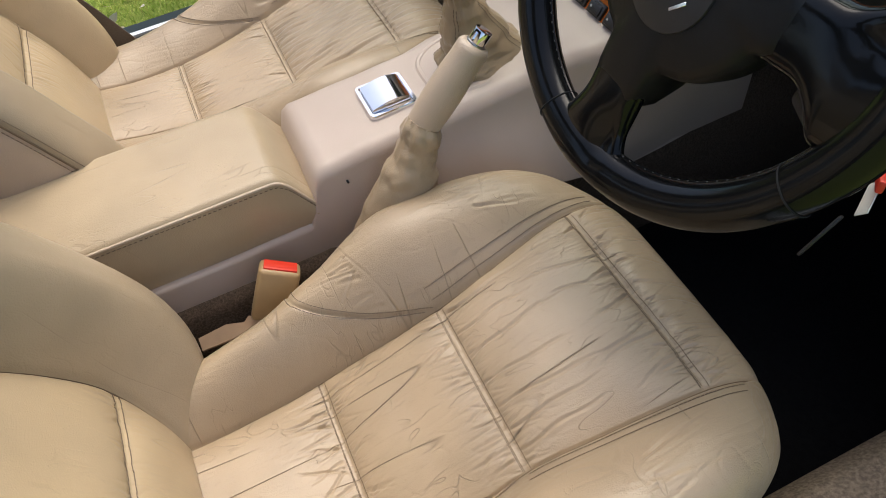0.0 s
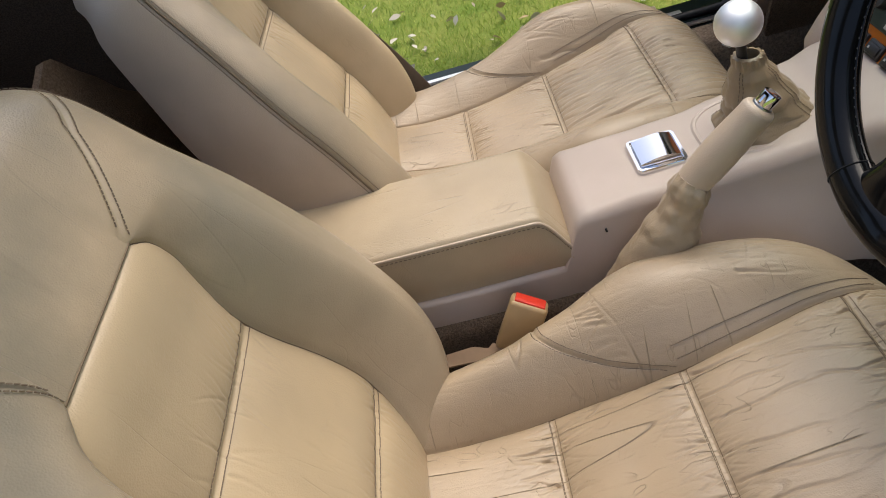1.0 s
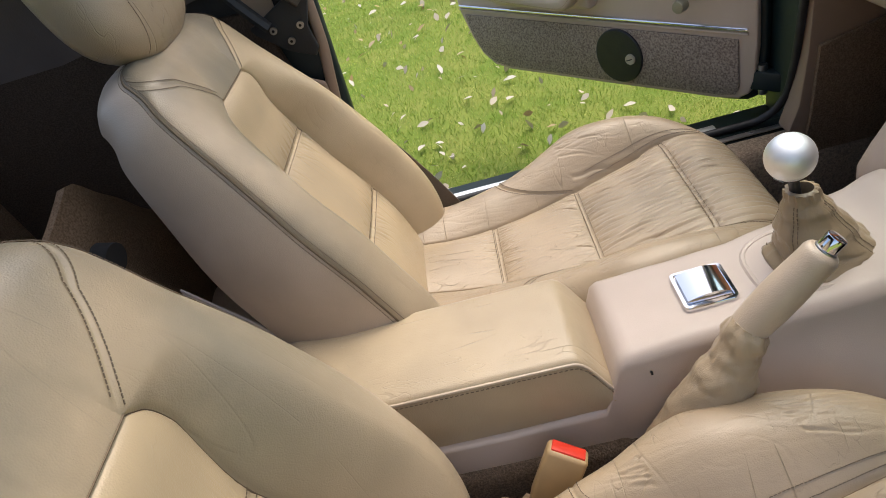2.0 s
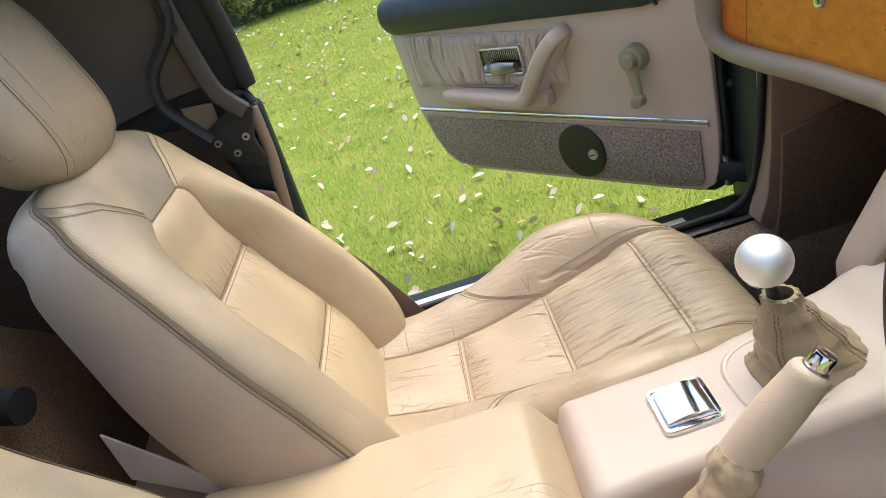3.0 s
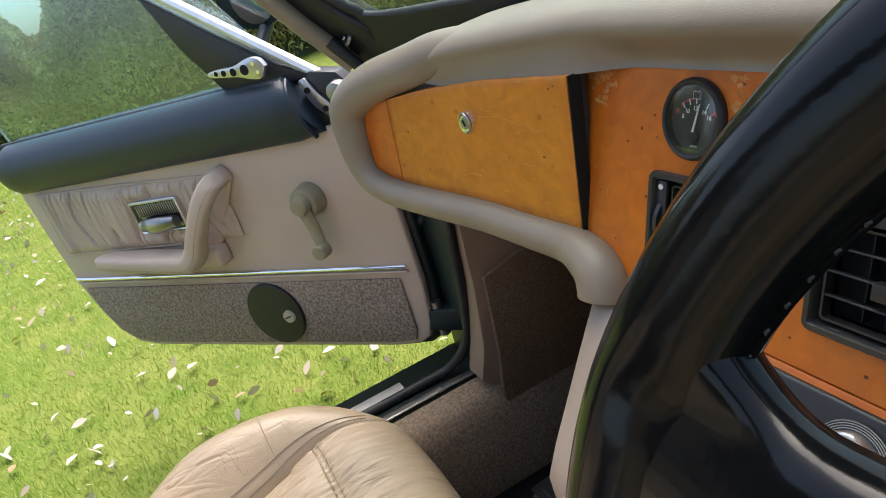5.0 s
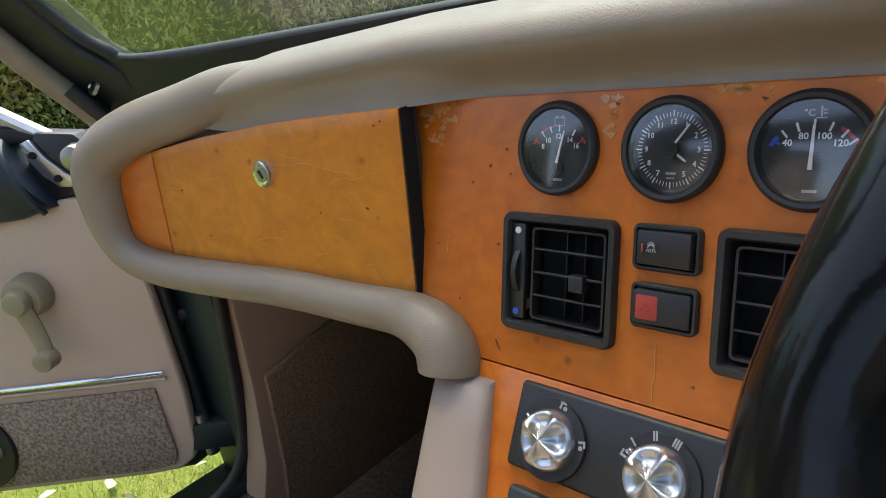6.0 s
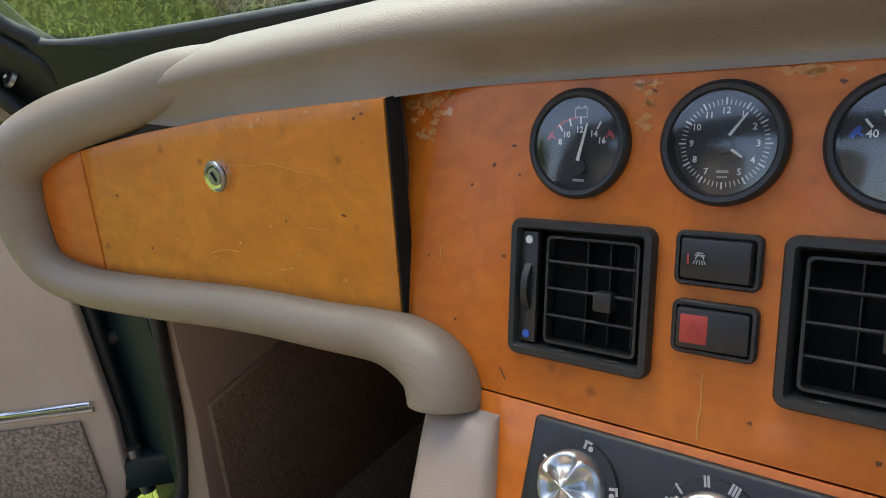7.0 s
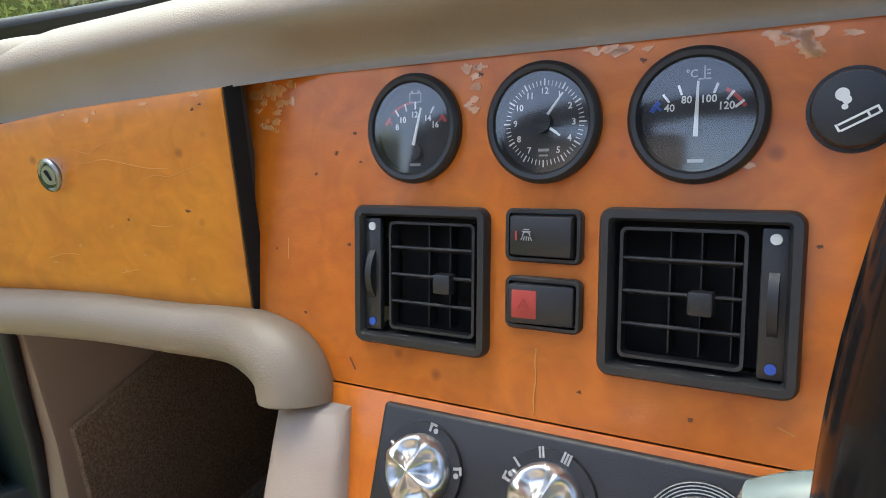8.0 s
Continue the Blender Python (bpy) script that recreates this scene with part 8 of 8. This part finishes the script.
part("hinge_leaf", boxed((0.11, 0.05, 0.045), Matrix.Translation((-0.01, 0.775, 0.270)) @ pose(0, 0, 0, 0, 0, -50), 0.006, 2), M_PAINT, door)
part("hinge_pin", cyl(bmesh.new(), (-0.015, 0.765, 0.235), (-0.015, 0.765, 0.305), 0.010, n=16), M_STEEL, door)
# door mirror outside, pale back edge against the post
mr = thing("door_mirror", (0.02, 0.95, 0.86), "door mirror housing outside the quarter panel", "door mirror")
bm = bmesh.new()
rings = []
for k in range(13):
    t = k / 12
    r = 0.052 * math.sqrt(max(0.0, 1 - t ** 2.4)) + 0.001
    rings.append([DP(0.185 + r * 1.5 * math.cos(b), 0.875 + r * math.sin(b), -0.10 - 0.0 - 0.07 * t) for b in (2 * math.pi * q / 28 for q in range(28))])
loft(bm, rings)
bmesh.ops.recalc_face_normals(bm, faces=bm.faces)
part("housing", bm, M_PAINT, mr)
part("mirror_face", cyl(bmesh.new(), DP(0.185, 0.875, -0.099), DP(0.185, 0.875, -0.097), 0.046, n=32), M_CHROME, mr)
part("mirror_stem", tube(bmesh.new(), [DP(0.18, 0.78, -0.05), DP(0.185, 0.83, -0.12)], 0.012, 10), M_PAINT, mr)

# ---- things behind the seats ----
t = thing("carpet_piece", (-1.16, 0.16, 0.32), "folded brown carpet offcut behind the seats", "carpet piece")
bm = bmesh.new()
rings = []
for i in range(25):
    y = 0.03 + 0.40 * i / 24
    wv = 0.012 * noise.noise(Vector((y * 9, 1, 5)))
    zt = (0.70 - 0.83 * (y - 0.17) if y > 0.17 else 0.70 - 0.35 * (0.17 - y)) + 0.012 * noise.noise(Vector((y * 14, 3, 1)))
    front = [(-1.15 + wv - 0.03 * (j / 8) ** 2 + 0.02 * noise.noise(Vector((y * 7, j * 0.6, 2))), y, 0.32 + (zt - 0.32) * j / 8) for j in range(9)]
    rings.append(front + [(x - 0.014, y_, z - 0.003) for x, y_, z in front[::-1]])
loft(bm, rings)
bmesh.ops.recalc_face_normals(bm, faces=bm.faces)
part("carpet_sheet", bm, M_RUST, t, angle=70)
part("black_disc", cyl(bmesh.new(), (-1.125, 0.095, 0.612), (-1.150, 0.100, 0.616), 0.022, n=28), M_HOLE, t, "black plastic cap")
t = thing("spare_tyre", (-1.42, 0.02, 0.50), "black tyre lying behind the seats", "tyre")
bm = bmesh.new()
mt_ = pose(-1.42, -0.06, 0.53, 0, 62, 20)
tube(bm, [mt_ @ Vector((0.17 * math.cos(a), 0.17 * math.sin(a), 0)) for a in (2 * math.pi * k / 48 for k in range(49))], 0.055, 16, caps=False)
tyre = part("tyre", bm, M_RUBBER, t)
part("wheel_rim", cyl(bmesh.new(), mt_ @ Vector((0, 0, -0.02)), mt_ @ Vector((0, 0, 0.02)), 0.122, n=40), M_STEEL, t)
t = thing("pale_panel", (-1.02, 0.16, 0.30), "pale grey board wedged behind the passenger seat", "board")
bm = plate(bmesh.new(), [(0.0, 0.0), (0.22, 0.0), (0.20, 0.02), (0.0, 0.13)], lambda a, b: (-1.085 + a * 0.75, 0.115 - 0.02 * a, 0.45 - a * 0.55 + b * 0.6), lambda a, b: (-1.085 + a * 0.75, 0.119 - 0.02 * a, 0.45 - a * 0.55 + b * 0.6))
part("board", bm, material("pale_grey_board", (0.52, 0.47, 0.42), 0.6, second=(0.42, 0.38, 0.33), scale=20), t)
t = thing("rear_carpet", (-1.05, 0.14, 0.31), "beige trim behind the console", "trim panel")
part("panel", boxed((0.22, 0.34, 0.02), pose(-1.08, 0.16, 0.335, 0, 28, 0), 0.006), M_SEAT_SIDE, t)

# ---- outside: turf, fallen leaves, hedges ----


def ground_z(x, y):
    r = max(0.0, y - 0.8)
    z = GROUND - 0.010 * r + 0.02 * noise.noise(Vector((x * 0.35, y * 0.35, 1)))
    z += 0.14 * smoothstep(8.5, 13.0, y)
    return z


bm = bmesh.new()
steps_x = [-400, -150, -60, -30, -18] + [-14 + 0.4 * i for i in range(71)] + [18, 30, 60, 150, 400]
steps_y = [-400, -150, -60, -25, -12, -6] + [-3 + 0.35 * i for i in range(52)] + [18, 25, 60, 150, 400]
grid = [[bm.verts.new((x, y, ground_z(x, min(y, 15)))) for x in steps_x] for y in steps_y]
for a, b in zip(grid, grid[1:]):
    for k in range(len(steps_x) - 1):
        bm.faces.new((a[k], a[k + 1], b[k + 1], b[k]))
solid("ground", bm, M_SOIL, "mown green lawn sloping beside the car", "lawn")

rng = np.random.default_rng(3)


def scatter(name, pts, shape, mat, label, category):
    """Many small flat shapes as one mesh of loose islands. shape: rows of (x, y, z); pts: rows of place, yaw, tilt, roll, size."""
    shape = np.array(shape, float)
    k = len(shape)
    n = len(pts)
    yaw, tilt, roll, size = pts[:, 3], pts[:, 4], pts[:, 5], pts[:, 6]
    cy, sy, ct, st, cr, sr = np.cos(yaw), np.sin(yaw), np.cos(tilt), np.sin(tilt), np.cos(roll), np.sin(roll)
    v = shape[None] * size[:, None, None]
    x, y, z = v[..., 0], v[..., 1], v[..., 2]
    x, z = x * cr[:, None] + z * sr[:, None], -x * sr[:, None] + z * cr[:, None]
    y, z = y * ct[:, None] - z * st[:, None], y * st[:, None] + z * ct[:, None]
    x, y = x * cy[:, None] - y * sy[:, None], x * sy[:, None] + y * cy[:, None]
    co = np.stack([x, y, z], -1) + pts[:, None, :3]
    me = bpy.data.meshes.new(name)
    me.vertices.add(n * k)
    me.vertices.foreach_set("co", co.ravel())
    me.loops.add(n * k)
    me.loops.foreach_set("vertex_index", np.arange(n * k))
    me.polygons.add(n)
    me.polygons.foreach_set("loop_start", np.arange(0, n * k, k))
    me.polygons.foreach_set("loop_total", np.full(n, k))
    me.update(calc_edges=True)
    me.materials.append(mat)
    return tagged(new(name, me), label, category, kind="stuff")


# grass: short blades, thickest near the car
n = 460000
yy = 0.80 + 11.5 * rng.random(n) ** 1.9
xx = -1.0 - 0.42 * yy + (rng.random(n) - 0.5) * (2.6 + 0.95 * yy)
zz = np.array([ground_z(a, b) for a, b in zip(xx, yy)])
size = (0.011 + 0.016 * rng.random(n)) * (0.8 + 0.11 * yy)
pts = np.stack([xx, yy, zz - 0.002, rng.random(n) * 6.283, 0.1 + 0.9 * rng.random(n), rng.random(n) * 0.6 - 0.3, size], 1)
scatter("grass", pts, [(-0.07, 0, 0), (0.07, 0, 0), (0.02, 0.5, 0.1), (0.0, 1.0, 0.30)], M_GRASS, "short green grass blades of the lawn", "grass")
# fallen leaves
n = 2300
yy = 1.0 + 10.5 * rng.random(n) ** 1.15
xx = -0.9 - 0.42 * yy + (rng.random(n) - 0.5) * (2.4 + 0.95 * yy)
zz = np.array([ground_z(a, b) for a, b in zip(xx, yy)])
pts = np.stack([xx, yy, zz + 0.020, rng.random(n) * 6.283, rng.normal(0, 0.55, n), rng.normal(0, 0.55, n), (0.011 + 0.018 * rng.random(n)) * (0.9 + 0.05 * yy)], 1)
leaf = [(0, -1.0, 0.05), (0.45, -0.45, 0.18), (0.55, 0.1, 0.22), (0.30, 0.75, 0.10), (0, 1.15, 0.0), (-0.30, 0.75, 0.12), (-0.58, 0.1, 0.20), (-0.42, -0.5, 0.14)]
scatter("fallen_leaves", pts, leaf, M_FALLEN, "pale dry fallen leaves scattered over the grass", "leaves")


def hedge(name, line, height, depth, count, leaf_size, label, seed, gap=0.0):
    """A bank of shrubs along a line: dark uneven core, and leaves through an uneven shell."""
    r = np.random.default_rng(seed)
    line = [Vector((*p, 0)) for p in line]
    path = smooth_path(line, 14)
    top = lambda p: height * (0.78 + 0.34 * noise.noise(Vector((p.x * 0.33, p.y * 0.33, seed))) + 0.16 * noise.noise(Vector((p.x * 1.1, p.y * 1.1, seed)))) * (1 - gap * math.exp(-((p.x + 1.3) / 0.6) ** 2))
    bm = bmesh.new()
    rings = []
    for i, p in enumerate(path):
        d = (path[min(i + 1, len(path) - 1)] - path[max(i - 1, 0)]).normalized()
        out = Vector((d.y, -d.x, 0))
        g = ground_z(p.x, min(p.y, 15)) - 0.1
        h = top(p)
        ring = []
        for k in range(13):
            a = math.pi * k / 12
            ww = 1 + 0.25 * noise.noise(Vector((p.x * 0.8, p.y * 0.8, k * 0.7 + seed)))
            ring.append(p + out * (depth * 0.42 * ww * math.cos(a)) + Vector((0, 0, g + 0.90 * h * ww * math.sin(a) ** 0.6)))
        rings.append(ring)
    loft(bm, rings)
    bmesh.ops.recalc_face_normals(bm, faces=bm.faces)
    h_t = thing(name, (path[len(path) // 2].x, path[len(path) // 2].y, 0), label, "hedge", kind="stuff")
    # dark core paints the shade inside the hedge, behind the leaves
    part("core", bm, M_HEDGECORE, h_t, "dark core painted as the hedge's shaded inside")
    idx = r.random(count) * (len(path) - 1.001)
    pts = np.zeros((count, 7))
    for j in range(count):
        i = int(idx[j])
        p = path[i].lerp(path[i + 1], idx[j] - i)
        d = (path[i + 1] - path[i]).normalized()
        out = Vector((d.y, -d.x, 0))
        a = math.pi * 0.66 * r.random()
        clump = 1 + 0.30 * noise.noise(Vector((p.x * 1.6, p.y * 1.6, a * 2.2 + seed)))
        rad = (0.90 + 0.16 * r.random()) * clump
        q = p + out * (depth * 0.5 * rad * math.cos(a)) + Vector((0, 0, ground_z(p.x, min(p.y, 15)) + top(p) * rad * math.sin(a) ** 0.6))
        pts[j] = (q.x, q.y, q.z, r.random() * 6.28, r.normal(0.5, 0.7), r.normal(0, 0.6), leaf_size * (0.6 + 0.8 * r.random()))
    ob = scatter("leaves", pts, [(0, -1, 0), (0.45, -0.1, 0.1), (0, 1.1, 0), (-0.45, 0.1, 0.1)], M_HEDGE, "", "")
    ob["label"] = "small dense green leaves"
    if "category" in ob:
        del ob["category"]
    if "kind" in ob:
        del ob["kind"]
    ob.parent = h_t
    ob.matrix_parent_inverse = h_t.matrix_basis.inverted()
    return h_t


hedge("hedge", [(-10, 11.8), (-5, 12.8), (0, 12.6), (4, 12.2)], 3.2, 3.4, 170000, 0.050, "tall mixed green hedge at the lawn's edge", 5, 0.42)
hedge("hedge", [(3, 12.5), (9, 12.8), (15, 11.0), (20, 5.0)], 5.2, 3.6, 50000, 0.075, "tall dark green shrubbery beyond the bonnet", 9)
hedge("hedge", [(-16, 13.5), (-9, 16.0), (-4, 17.0)], 6.5, 3.5, 14000, 0.10, "high green trees behind the hedge", 13)
hedge("hedge", [(1.5, 17.0), (7, 17.0), (14, 15.5)], 6.5, 3.5, 14000, 0.10, "high green trees behind the shrubbery", 17)
